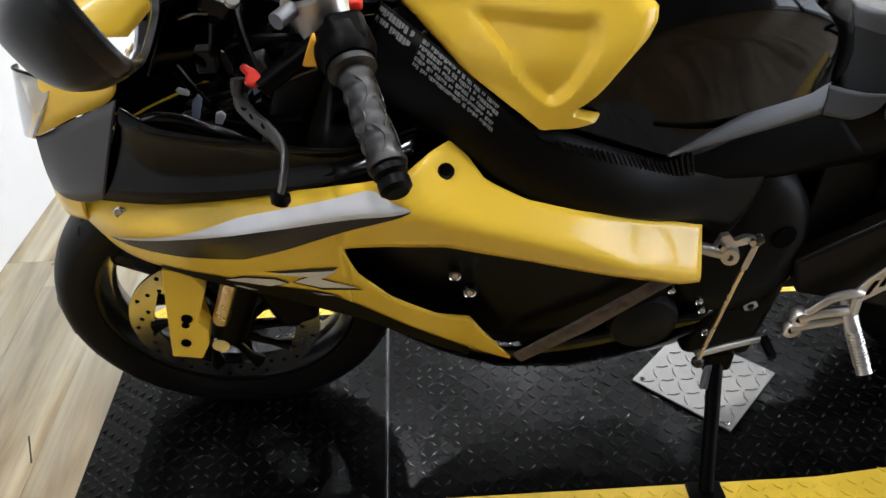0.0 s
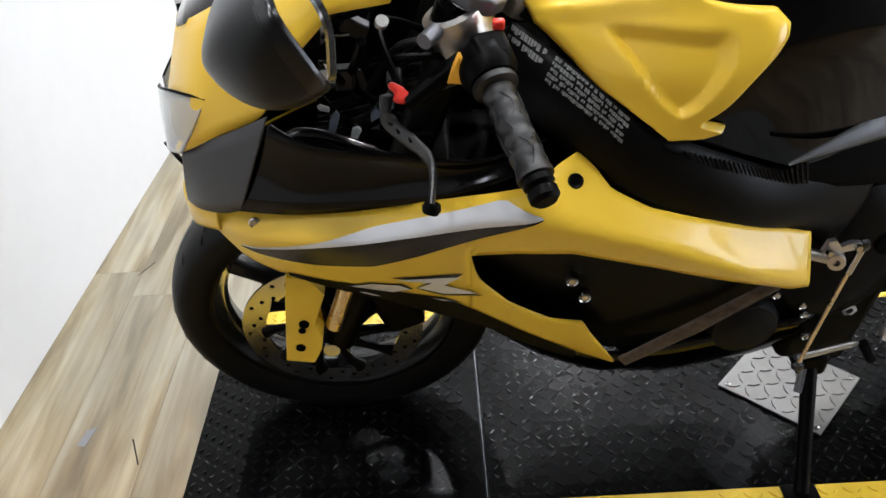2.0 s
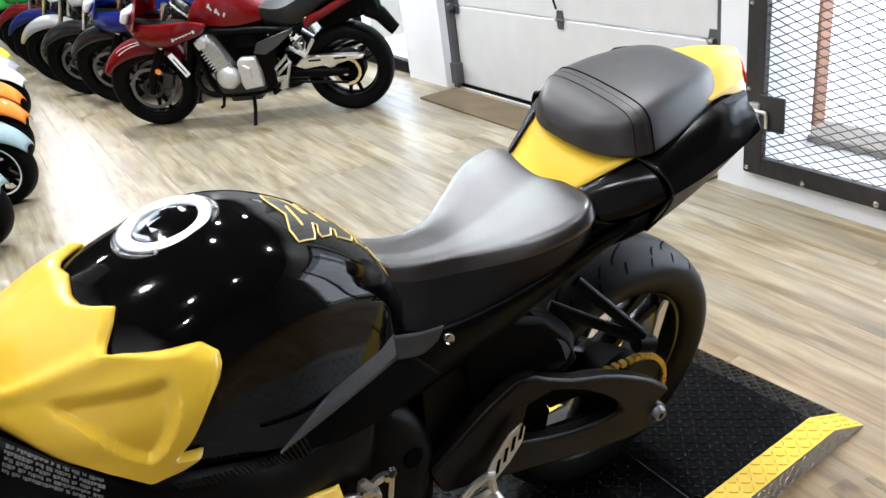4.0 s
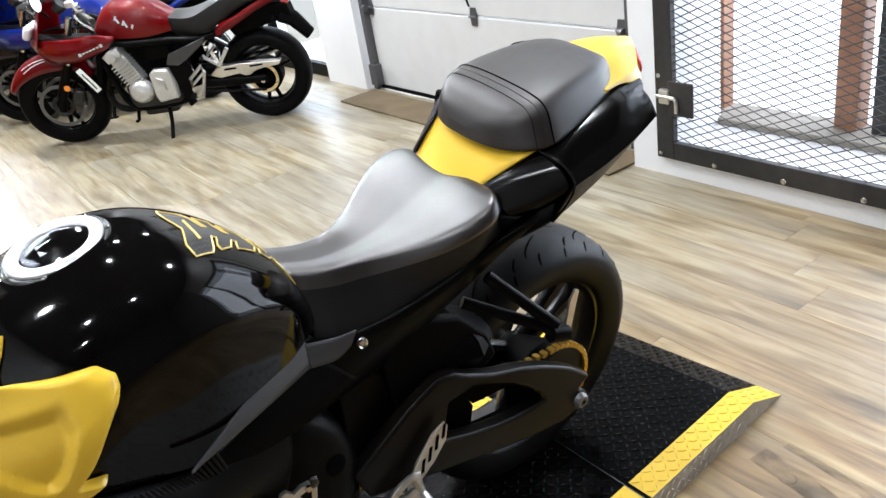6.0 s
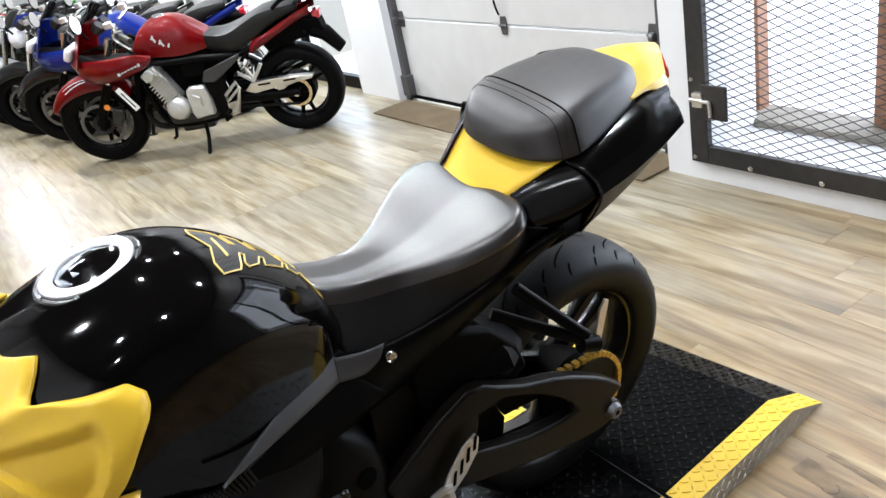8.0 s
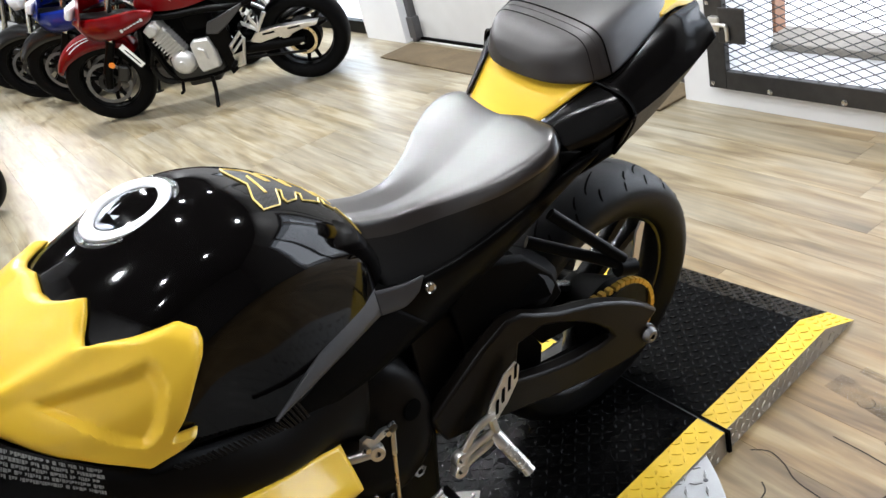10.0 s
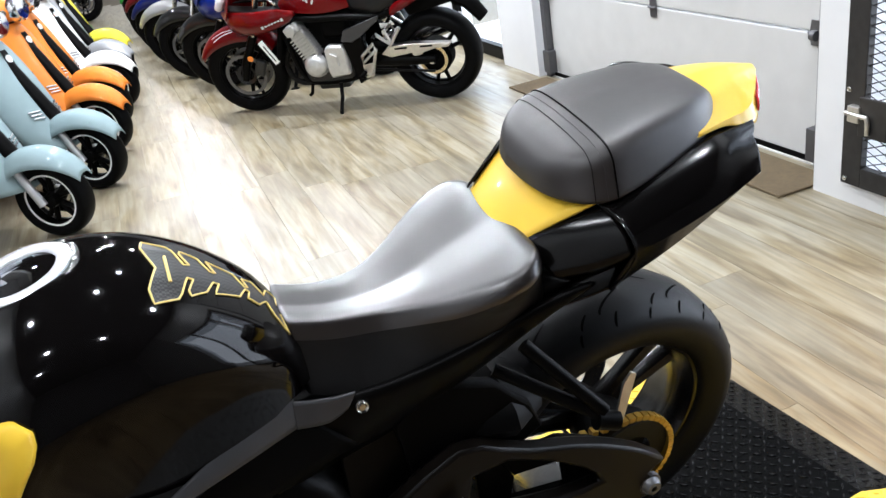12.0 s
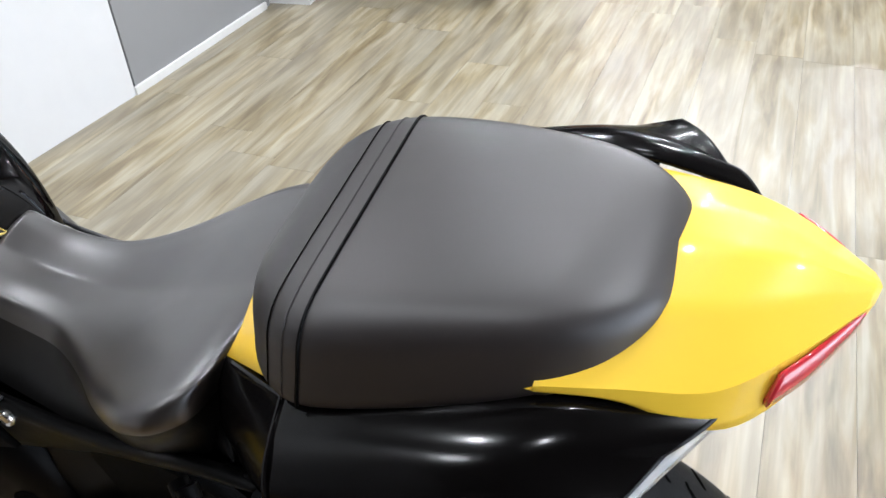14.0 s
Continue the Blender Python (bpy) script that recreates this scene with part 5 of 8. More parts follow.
# forks, clamp and bars
AX = Vector((-0.69, 0.047, 0.287))
for s in (-1, 1):
    top, low = Vector((-0.448 if s < 0 else -0.436, s * 0.112 + 0.008, 0.902)), Vector((AX.x + 0.01, AX.y + s * 0.11, 0.29))
    d = (low - top).normalized()
    leg = part("fork_leg", tube([top + d * 0.03, top + d * 0.07, top + d * 0.30], 0.027, 20), ENGINE, bike, "dark fork tube")
    part("fork_clamp", lathe([(0.028, 0.02), (0.037, 0.02), (0.037, 0.055), (0.028, 0.055)], 28, disc_m(top, d), closed=True), BLACK_SATIN, leg)
    part("fork_slider", tube([top + d * 0.30, top + d * 0.56, low], [0.025, 0.028, 0.03], 20), BLACK_SATIN, leg)
    cm = disc_m(top, -d)
    cap_ = part("fork_cap", lathe([(0.0001, 0.018), (0.0115, 0.018), (0.013, 0.0125), (0.024, 0.013), (0.027, 0.011), (0.028, 0.006), (0.031, 0.004), (0.031, -0.01)], 32, cm), STEEL, leg, "polished fork cap")
    part("adjuster", lathe([(0.0001, 0.0225), (0.0075, 0.0225), (0.009, 0.021), (0.009, 0.014)], 6, cm), BLUE_ANO, cap_, "blue anodised adjuster")
    # yellow guard on the leg
    g = prism([(-0.735, 0.475), (-0.70, 0.462), (-0.682, 0.432), (-0.708, 0.362), (-0.696, 0.343), (-0.702, 0.31), (-0.718, 0.279), (-0.763, 0.288), (-0.747, 0.4)], 0.03)
    bmesh.ops.transform(g, matrix=Matrix.Translation((0, -0.11 if s < 0 else 0.175, 0)), verts=g.verts)
    guard = part("fork_guard", g, YELLOW, bike, "yellow fork guard with bolt recesses", bevel=0.006)
    gy = -0.111 if s < 0 else 0.206
    for gx, gz, gr in ((-0.722, 0.372, 0.0085), (-0.727, 0.358, 0.006), (-0.735, 0.318, 0.008)):
        part("guard_hole", lathe([(0.0001, 0.0012), (gr, 0.0012), (gr, -0.004)], 14, disc_m((gx, gy, gz), (0, s, 0))), GROOVE, guard)
    part("fork_tube", tube([(-0.648, gy - s * 0.02, 0.432), (-0.679, gy - s * 0.02, 0.345)], 0.0135, 14), BRASS, leg, "warm-plated lower fork tube")
    part("brake_caliper", box((0.07, 0.06, 0.11), Matrix.Translation((AX.x + 0.11, AX.y + s * 0.085, 0.35)) @ Matrix.Rotation(radians(-20), 4, "Y")), BLACK_SATIN, bike, bevel=0.012)
part("front_axle", tube([AX + Vector((0, -0.14, 0)), AX + Vector((0, 0.14, 0))], 0.014, 16), STEEL, bike)
# upper clamp
bm = prism([(-0.034, -0.135), (-0.012, -0.152), (0.018, -0.148), (0.034, -0.125), (0.036, -0.1), (0.052, -0.062), (0.062, -0.03), (0.062, 0.035), (0.048, 0.075), (0.04, 0.1), (0.04, 0.128), (0.022, 0.148), (-0.006, 0.148), (-0.026, 0.13), (-0.03, 0.095), (-0.018, 0.06), (-0.018, 0.02), (-0.05, 0.005), (-0.06, -0.02), (-0.05, -0.045), (-0.022, -0.06), (-0.024, -0.085), (-0.036, -0.105)], 0.02,
           Matrix.Translation((-0.447, 0.008, 0.892)) @ Matrix.Rotation(radians(21), 4, "Y") @ Matrix.Rotation(radians(-90), 4, "X") @ Matrix.Translation((0, -0.02, 0)))
clamp = part("upper_clamp", bm, ALU_GREY, bike, "grey aluminium upper fork clamp", bevel=0.004)
cn = Vector((0.36, 0, 0.93))
nut = part("steering_nut", lathe([(0.011, 0.017), (0.013, 0.019), (0.019, 0.018), (0.025, 0.014), (0.027, 0.012), (0.027, 0.0)], 6, disc_m((-0.418, -0.004, 0.897), cn)), BRASS, clamp, "plated steering nut")
part("nut_hole", lathe([(0.0001, 0.012), (0.011, 0.012), (0.011, 0.018)], 16, disc_m((-0.418, -0.004, 0.897), cn)), GROOVE, nut)
part("ignition_switch", lathe([(0.006, 0.012), (0.008, 0.02), (0.018, 0.021), (0.022, 0.018), (0.022, 0.008), (0.03, 0.006), (0.031, -0.002), (0.031, -0.03)], 28, disc_m((-0.482, -0.018, 0.905), cn)), BLACK_SATIN, clamp, "black ignition switch")
part("steering_lug", lathe([(0.0001, 0.008), (0.017, 0.008), (0.019, 0.0), (0.019, -0.02)], 24, disc_m((-0.385, -0.04, 0.862), cn)), ALU, bike)

for s in (-1, 1):
    base, end = Vector((-0.452, s * 0.135, 0.868)), Vector((-0.391, s * 0.325, 0.778))
    if s > 0:
        base, end = Vector((-0.452, 0.15, 0.87)), Vector((-0.375, 0.34, 0.80))
    d = (end - base).normalized()
    bar = part("handlebar", tube([base - d * 0.03, end - d * 0.01], 0.011, 14), BLACK_SATIN, bike)
    part("bar_clamp", lathe([(0.029, -0.022), (0.04, -0.02), (0.04, 0.02), (0.029, 0.022)], 24, disc_m(base + Vector((-0.012, -s * 0.02, 0.0)), (-0.36, 0, 0.93)), closed=True), ALU, bar)
    part("clamp_bolt", tube([base + Vector((-0.04, s * 0.012, 0.01)), base + Vector((-0.055, s * 0.035, 0.008))], 0.0095, 14), ALU_GREY, bar)
    grip_prof = [(0.012, -0.004), (0.026, -0.004), (0.027, 0.004), (0.0195, 0.008)] + [(0.0185 + 0.0012 * math.sin(k * 1.1), 0.008 + 0.108 * k / 30) for k in range(31)] + [(0.021, 0.118), (0.021, 0.124), (0.013, 0.125)]
    g0 = end - d * 0.14
    grip = part("grip", lathe(grip_prof, 24, disc_m(g0, d)), GRIP, bar, "black rubber handlebar grip")
    bm = bmesh.new()
    for k in range(5):
        for i in range(3):
            a0 = 2 * math.pi * (k + 0.5 * (i % 2)) / 5
            pts = [disc_m(g0, d) @ Vector((0.0193 * math.cos(a0 + 0.5 * math.sin(3 * u)), 0.02 + 0.03 * i + 0.035 * u, 0.0193 * math.sin(a0 + 0.5 * math.sin(3 * u)))) for u in (0, 0.25, 0.5, 0.75, 1)]
            add_tube(bm, pts, 0.0009, 5)
    tagged(part("grip_pattern", bm, GRIP, grip), kind="stuff")
    part("bar_end", lathe([(0.0001, 0.155), (0.012, 0.155), (0.017, 0.15), (0.017, 0.14), (0.013, 0.137), (0.018, 0.133), (0.018, 0.126)], 20, disc_m(g0, d)), BLACK_SATIN, grip, "black bar end weight")
    sw = part("switch_housing", lathe([(0.014, -0.052), (0.026, -0.05), (0.033, -0.04), (0.034, -0.018), (0.028, -0.006), (0.014, -0.004)], 24, disc_m(g0, d)), BLACK_SATIN, bar, "black switch housing")
    part("switch_block", box((0.044, 0.04, 0.03), Matrix.Translation(g0 - d * 0.028 + Vector((0.004, 0, 0.018))) @ d.to_track_quat("Y", "Z").to_matrix().to_4x4()), BLACK_SATIN, sw, bevel=0.008)
    part("switch_button", box((0.014, 0.012, 0.012), Matrix.Translation(g0 - d * 0.052 + Vector((0.022, 0, 0.03)))), RED_ANO, sw, "red switch button", bevel=0.003)
    if s < 0:
        part("choke_lever", prism([(-0.006, 0.0), (0.012, 0.004), (0.008, 0.035), (-0.004, 0.04)], 0.012, Matrix.Translation(g0 - d * 0.025 + Vector((-0.042, -0.008, -0.016))) @ Matrix.Rotation(radians(20), 4, "Y")), AMBER, sw, "amber passing switch", bevel=0.003)
    # lever
    pv = Vector((-0.535, s * 0.21, 0.815))
    bl = Vector((-0.508, s * 0.308, 0.752))
    way = smooth_path([(-0.553, s * 0.19, 0.822), (-0.555, s * 0.197, 0.802), (-0.545, s * 0.205, 0.786), (-0.52, s * 0.233, 0.779), (-0.506, s * 0.258, 0.774), (-0.505, s * 0.28, 0.764), bl], 4)
    lever = part("clutch_lever" if s < 0 else "brake_lever", tube(way, [0.012] * 8 + [0.0115] * 4 + [0.0105] * 4 + [0.0085] * 4 + [0.007] * 5, 10, 0.55), LEVER_BLACK, bar, "black machined lever")
    for k in (7, 9, 11):
        part("lever_hole", lathe([(0.0001, 0.002), (0.0045, 0.002), (0.0045, -0.002)], 14, disc_m(Vector(way[k]) + Vector((0.0, -s * -0.003, 0.0062)), (0, s * 0.45, 0.9))), GROOVE, lever)
    part("lever_ball", lathe([(0.004, -0.006), (0.009, -0.006), (0.011, 0), (0.009, 0.006), (0.004, 0.006)], 18, disc_m(bl + Vector((0, 0, -0.003)), (0.3, -s * 0.3, 0.9)), closed=True), BLACK_SATIN, lever)
    part("lever_adjuster", prism([(-0.008, -0.010), (0.006, -0.012), (0.013, -0.001), (0.005, 0.005), (0.006, 0.019), (-0.001, 0.019), (-0.007, 0.005)], 0.009, disc_m((-0.536, s * 0.193, 0.822), (0, s * 0.45, 0.9)) @ Matrix.Rotation(radians(35), 4, "Y")), RED_ANO, lever, "red lever adjuster", bevel=0.003)
    part("lever_perch", tube([pv + Vector((0.005, -s * 0.01, 0)), g0 - d * 0.055], 0.012, 10), BLACK_SATIN, bar)
# brake fluid bottle on the right
res = part("fluid_reservoir", lathe([(0.0001, 0.0), (0.022, 0.0), (0.024, 0.006), (0.024, 0.042), (0.0001, 0.042)], 24, disc_m((-0.50, 0.2, 0.93), (0, 0, 1))), FLUID, bike, "amber brake fluid bottle")
part("lid", lathe([(0.026, 0.038), (0.028, 0.042), (0.028, 0.064), (0.024, 0.068), (0.0001, 0.068)], 24, disc_m((-0.50, 0.2, 0.93), (0, 0, 1))), BLACK_SATIN, res, "black lid")
# hoses behind the nose
for k, (p, q, r) in enumerate((((-0.53, -0.19, 0.81), (-0.56, -0.08, 0.86), (-0.47, -0.02, 0.8)), ((-0.46, -0.14, 0.84), (-0.56, -0.12, 0.83), (-0.6, -0.02, 0.75)), ((-0.46, 0.16, 0.84), (-0.56, 0.12, 0.83), (-0.6, 0.02, 0.75)))):
    part("cable", tube(smooth_path([p, q, r], 8), 0.005, 8), BLACK_SATIN, bike)
part("wire_clip", lathe([(0.0001, 0.0), (0.008, 0.0), (0.008, 0.008), (0.0001, 0.008)], 12, disc_m((-0.555, -0.14, 0.885), (0.3, -0.5, 0.8))), ALU, bike)

# dark panels added to close the view through the nose, where it is black
bm = bmesh.new()
add_grid(bm, lambda u, v: Vector((-0.86 + 0.42 * u, 0.115 + 0.05 * math.sin(math.pi * u) - 0.06 * v * v, 0.81 - 0.34 * v)), 10, 8)
part("nose_fill", bm, BLACK_MATTE, bike, "dark panel added to fill the hollow nose", solid=0.004)
bm = bmesh.new()
add_grid(bm, lambda u, v: Vector((-0.56 + 0.24 * u, -0.17 + 0.3 * v, 0.60 + 0.05 * math.sin(math.pi * v))), 6, 8)
part("nose_fill", bm, BLACK_MATTE, bike, solid=0.004)
for k, (p, q, r) in enumerate((((-0.62, -0.1, 0.80), (-0.58, -0.06, 0.74), (-0.52, -0.08, 0.70)), ((-0.66, -0.05, 0.76), (-0.6, -0.1, 0.72), (-0.5, -0.13, 0.73)), ((-0.58, -0.13, 0.86), (-0.6, -0.09, 0.80), (-0.63, -0.02, 0.74)))):
    part("cable", tube(smooth_path([p, q, r], 6), 0.006, 8), BLACK_SATIN, bike)
BLUE_GREY = surface("pale_blue_grey_plastic", (0.3, 0.34, 0.42), 0.3, vary=0.1)
for top_, low_, w, mat_c in (((-0.622, -0.11, 0.757), (-0.636, -0.112, 0.72), 0.012, BLUE_GREY), ((-0.572, -0.1, 0.752), (-0.58, -0.1, 0.714), 0.014, BLUE_GREY), ((-0.596, -0.12, 0.738), (-0.606, -0.122, 0.722), 0.013, CLEAR_GREY), ((-0.553, -0.105, 0.765), (-0.556, -0.105, 0.738), 0.009, BLUE_GREY), ((-0.592, -0.08, 0.797), (-0.588, -0.08, 0.765), 0.011, LEVER_BLACK), ((-0.645, -0.12, 0.77), (-0.63, -0.12, 0.762), 0.008, CLEAR_GREY)):
    d = (Vector(low_) - Vector(top_))
    part("loom_clip", prism([(-0.2 * w, 0), (0.5 * w, 0.1 * d.length), (0.42 * w, 0.85 * d.length), (-0.1 * w, d.length), (-0.5 * w, 0.7 * d.length)], 0.005, Matrix.Translation(low_) @ Matrix.Rotation(math.atan2(-d.x, -d.z), 4, "Y")), mat_c, bike, bevel=0.001)
part("connector", box((0.034, 0.02, 0.022), Matrix.Translation((-0.593, -0.06, 0.846)) @ Matrix.Rotation(radians(30), 4, "Y")), LEVER_BLACK, bike, bevel=0.003)
part("connector", box((0.024, 0.02, 0.03), Matrix.Translation((-0.61, -0.085, 0.79))), LEVER_BLACK, bike, bevel=0.003)
part("connector", box((0.02, 0.03, 0.02), Matrix.Translation((-0.545, -0.1, 0.79)) @ Matrix.Rotation(radians(-20), 4, "Y")), LEVER_BLACK, bike, bevel=0.003)
part("wire_end", tube([(-0.633, -0.08, 0.841), (-0.615, -0.082, 0.846), (-0.598, -0.08, 0.845)], [0.003, 0.002, 0.003], 8), STEEL, bike)
part("panel_roll", tube(smooth_path([(-0.684, -0.162, 0.75), (-0.666, -0.157, 0.756), (-0.633, -0.154, 0.748), (-0.593, -0.156, 0.73), (-0.55, -0.165, 0.722)]), [0.004] + [0.008] * 20 + [0.004] * 4, 10), RIM_BLACK, bike, "gloss black rolled panel edge")
for k in range(7):
    y0 = -0.13 + 0.022 * k
    part("cable", tube(smooth_path([(-0.47 - 0.01 * (k % 3), y0, 0.80), (-0.53 - 0.012 * (k % 2), y0 + 0.01, 0.77 + 0.01 * (k % 3)), (-0.6 + 0.01 * (k % 4), y0 * 0.8, 0.72 + 0.012 * (k % 2)), (-0.66, y0 * 0.6, 0.70)]), 0.0035 + 0.0008 * (k % 3), 7), LEVER_BLACK if k % 2 else RIM_BLACK, bike)

# dark bulk: radiator, airbox and engine
part("airbox", box((0.5, 0.26, 0.14), centre=(-0.15, 0.0, 0.69)), BLACK_MATTE, bike, bevel=0.03)
part("radiator", box((0.03, 0.32, 0.28), Matrix.Translation((-0.46, 0.02, 0.52)) @ Matrix.Rotation(radians(-15), 4, "Y")), ENGINE, bike, bevel=0.005)
part("cylinder_block", box((0.26, 0.3, 0.26), Matrix.Translation((-0.24, 0.02, 0.5)) @ Matrix.Rotation(radians(-25), 4, "Y")), ENGINE, bike, bevel=0.02)
part("crankcase", box((0.4, 0.27, 0.22), centre=(-0.05, 0.02, 0.37)), ENGINE, bike, bevel=0.04)
part("alternator_cover", lathe([(0.0001, 0.02), (0.03, 0.02), (0.04, 0.014), (0.05, 0.012), (0.056, 0.0), (0.056, -0.04)], 32, disc_m((-0.03, -0.135, 0.345), (0, -1, 0))), ENGINE, bike, "dark engine side cover")
part("oil_pan", box((0.3, 0.2, 0.1), centre=(-0.06, 0.02, 0.25)), ENGINE, bike, bevel=0.03)
part("exhaust_heat_strip", tube([(-0.225, -0.172, 0.315), (-0.13, -0.186, 0.40), (-0.025, -0.195, 0.495)], [0.011, 0.014, 0.011], 12, 0.4), EXHAUST, bike, "heat-tinted metal strip")
part("silencer", tube([(0.2, 0.05, 0.24), (0.34, 0.14, 0.25), (0.5, 0.19, 0.27)], [0.04, 0.055, 0.05], 20), BLACK_SATIN, bike)
for q in ((-0.322, -0.19, 0.522), (-0.302, -0.19, 0.489)):
    bolt(q, (0, -1, 0), 0.010, 0.012, STEEL, bike, "engine_bolt")
for q in ((-0.02, -0.168, 0.5), (0.035, -0.165, 0.415), (0.045, -0.16, 0.39), (0.06, -0.16, 0.34), (-0.01, -0.165, 0.44)):
    bolt(q, (0, -1, 0), 0.0065, 0.006, STEEL, bike, "engine_bolt")
# pivot cover
cov = part("sprocket_cover", lathe([(0.0001, 0.03), (0.06, 0.03), (0.09, 0.024), (0.105, 0.01), (0.112, -0.03)], 48, disc_m((0.095, -0.105, 0.475), (0.05, -1, 0.1)) @ Matrix.Diagonal((1, 1, 1.25, 1))), FRAME_BLACK, bike, "black frame pivot cover")
part("cover_hole", lathe([(0.0001, 0.001), (0.018, 0.001), (0.019, 0.0)], 24, disc_m((0.154, -0.130, 0.497), (0.2, -1, 0.1))), GROOVE, cov)
part("pivot_nut", lathe([(0.006, 0.008), (0.012, 0.008), (0.0145, 0.004), (0.0145, 0)], 6, disc_m((0.137, -0.125, 0.36), (0, -1, 0))), STEEL, cov)
part("gearbox", box((0.24, 0.17, 0.3), centre=(0.17, 0.02, 0.46)), ENGINE, bike, bevel=0.03)
part("lower_frame", box((0.12, 0.05, 0.24), Matrix.Translation((0.13, -0.09, 0.34)) @ Matrix.Rotation(radians(8), 4, "Y")), FRAME_BLACK, bike, bevel=0.015)
# gear linkage
sb = part("shift_bracket", tube([(0.008, -0.152, 0.512), (0.03, -0.158, 0.508), (0.06, -0.164, 0.502)], [0.007, 0.0085, 0.0085], 14), ALU, bike, "bare aluminium shift bracket")
part("bracket_eye", lathe([(0.005, 0.004), (0.012, 0.004), (0.013, 0.0), (0.013, -0.014), (0.005, -0.014)], 18, disc_m((0.06, -0.17, 0.503), (-0.3, -1, 0.2)), closed=True), ALU, sb)
part("bracket_arm", prism([(-0.006, -0.006), (0.012, -0.008), (0.03, 0.004), (0.046, 0.008), (0.05, 0.018), (0.036, 0.02), (0.022, 0.013), (0.012, 0.026), (0.002, 0.024), (0.004, 0.008)], 0.008, Matrix.Translation((0.042, -0.164, 0.512))), ALU, sb, bevel=0.002)
for q in ((0.046, -0.168, 0.52), (0.086, -0.166, 0.526)):
    part("bracket_bolt", lathe([(0.0001, 0.006), (0.005, 0.006), (0.006, 0.0)], 6, disc_m(q, (0, -1, 0.2))), STEEL, sb)
rod = part("shift_rod", tube([(0.1, -0.155, 0.515), (0.082, -0.163, 0.42), (0.056, -0.178, 0.295)], 0.0033, 10), BRASS, bike, "thin plated shift rod")
part("rod_sleeve", tube([(0.0995, -0.1555, 0.512), (0.091, -0.159, 0.47)], 0.006, 10), STEEL, rod)
for q in ((0.1, -0.155, 0.52), (0.056, -0.178, 0.288)):
    part("rod_end", lathe([(0.0001, -0.008), (0.008, -0.006), (0.0105, 0), (0.008, 0.006), (0.0001, 0.008)], 14, disc_m(q, (0, -1, 0))), RIM_BLACK, rod)
part("shift_lever", tube([(0.056, -0.165, 0.292), (0.11, -0.155, 0.296), (0.165, -0.15, 0.305)], [0.006, 0.0062, 0.005], 10), ALU, bike, "aluminium shift lever")
part("toe_peg", tube([(0.165, -0.15, 0.305), (0.168, -0.185, 0.298)], 0.0075, 12), BLACK_MATTE, bike)
# footrest
hang = part("footrest_hanger", tube(smooth_path([(0.205, -0.154, 0.352), (0.235, -0.156, 0.362), (0.262, -0.157, 0.365), (0.283, -0.152, 0.362)]), 0.0095, 10, 0.8), ALU, bike, "bare aluminium footrest hanger")
part("hanger_arm", tube(smooth_path([(0.2, -0.154, 0.328), (0.23, -0.157, 0.34), (0.265, -0.157, 0.345), (0.286, -0.152, 0.352)]), 0.009, 10, 0.8), ALU, hang)
part("hanger_arm", tube(smooth_path([(0.215, -0.154, 0.36), (0.24, -0.156, 0.39), (0.268, -0.157, 0.402), (0.288, -0.156, 0.398)]), 0.008, 10, 0.8), ALU, hang)
part("hanger_arm", tube([(0.28, -0.158, 0.4), (0.287, -0.155, 0.36)], 0.0085, 8), ALU, hang)
for q in ((0.207, -0.157, 0.352), (0.201, -0.157, 0.328)):
    part("hanger_eye", lathe([(0.007, 0.002), (0.014, 0.004), (0.016, 0), (0.016, -0.012)], 18, disc_m(q, (0, -1, 0))), ALU, hang)
heel_out = [(0.0, 0.0), (0.02, 0.035), (0.055, 0.075), (0.083, 0.088), (0.09, 0.075), (0.083, 0.045), (0.055, 0.012), (0.025, -0.012)]
bm = prism(heel_out, 0.004, Matrix.Translation((0.268, -0.156, 0.394)))
heel = part("heel_guard", bm, ALU, bike, "bare aluminium heel guard with slots", bevel=0.001)
for k in range(4):
    part("slot", prism([(-0.003, -0.016), (0.0025, -0.013), (0.0035, 0.016), (-0.002, 0.013)], 0.006, Matrix.Translation((0.298 + 0.0165 * k, -0.1575, 0.412 + 0.017 * k)) @ Matrix.Rotation(radians(10), 4, "Y")), GROOVE, heel)
peg0, peg1 = Vector((0.283, -0.15, 0.356)), Vector((0.308, -0.212, 0.278))
pd = (peg1 - peg0).normalized()
prof = [(0.0001, 0.0), (0.01, 0.0)]
for k in range(12):
    y = 0.03 + 0.06 * k / 12
    prof += [(0.0125, y), (0.0125, y + 0.003), (0.0108, y + 0.0035), (0.0108, y + 0.0048)]
peg = part("footrest", lathe(prof + [(0.011, 0.092), (0.012, 0.1), (0.0001, 0.102)], 16, disc_m(peg0, pd)), ALU, bike, "knurled aluminium footrest")
part("footrest_fork", tube([peg0 + Vector((-0.005, 0.01, 0.02)), peg0 + pd * 0.03], [0.009, 0.011], 10, 1.3), ALU, peg)

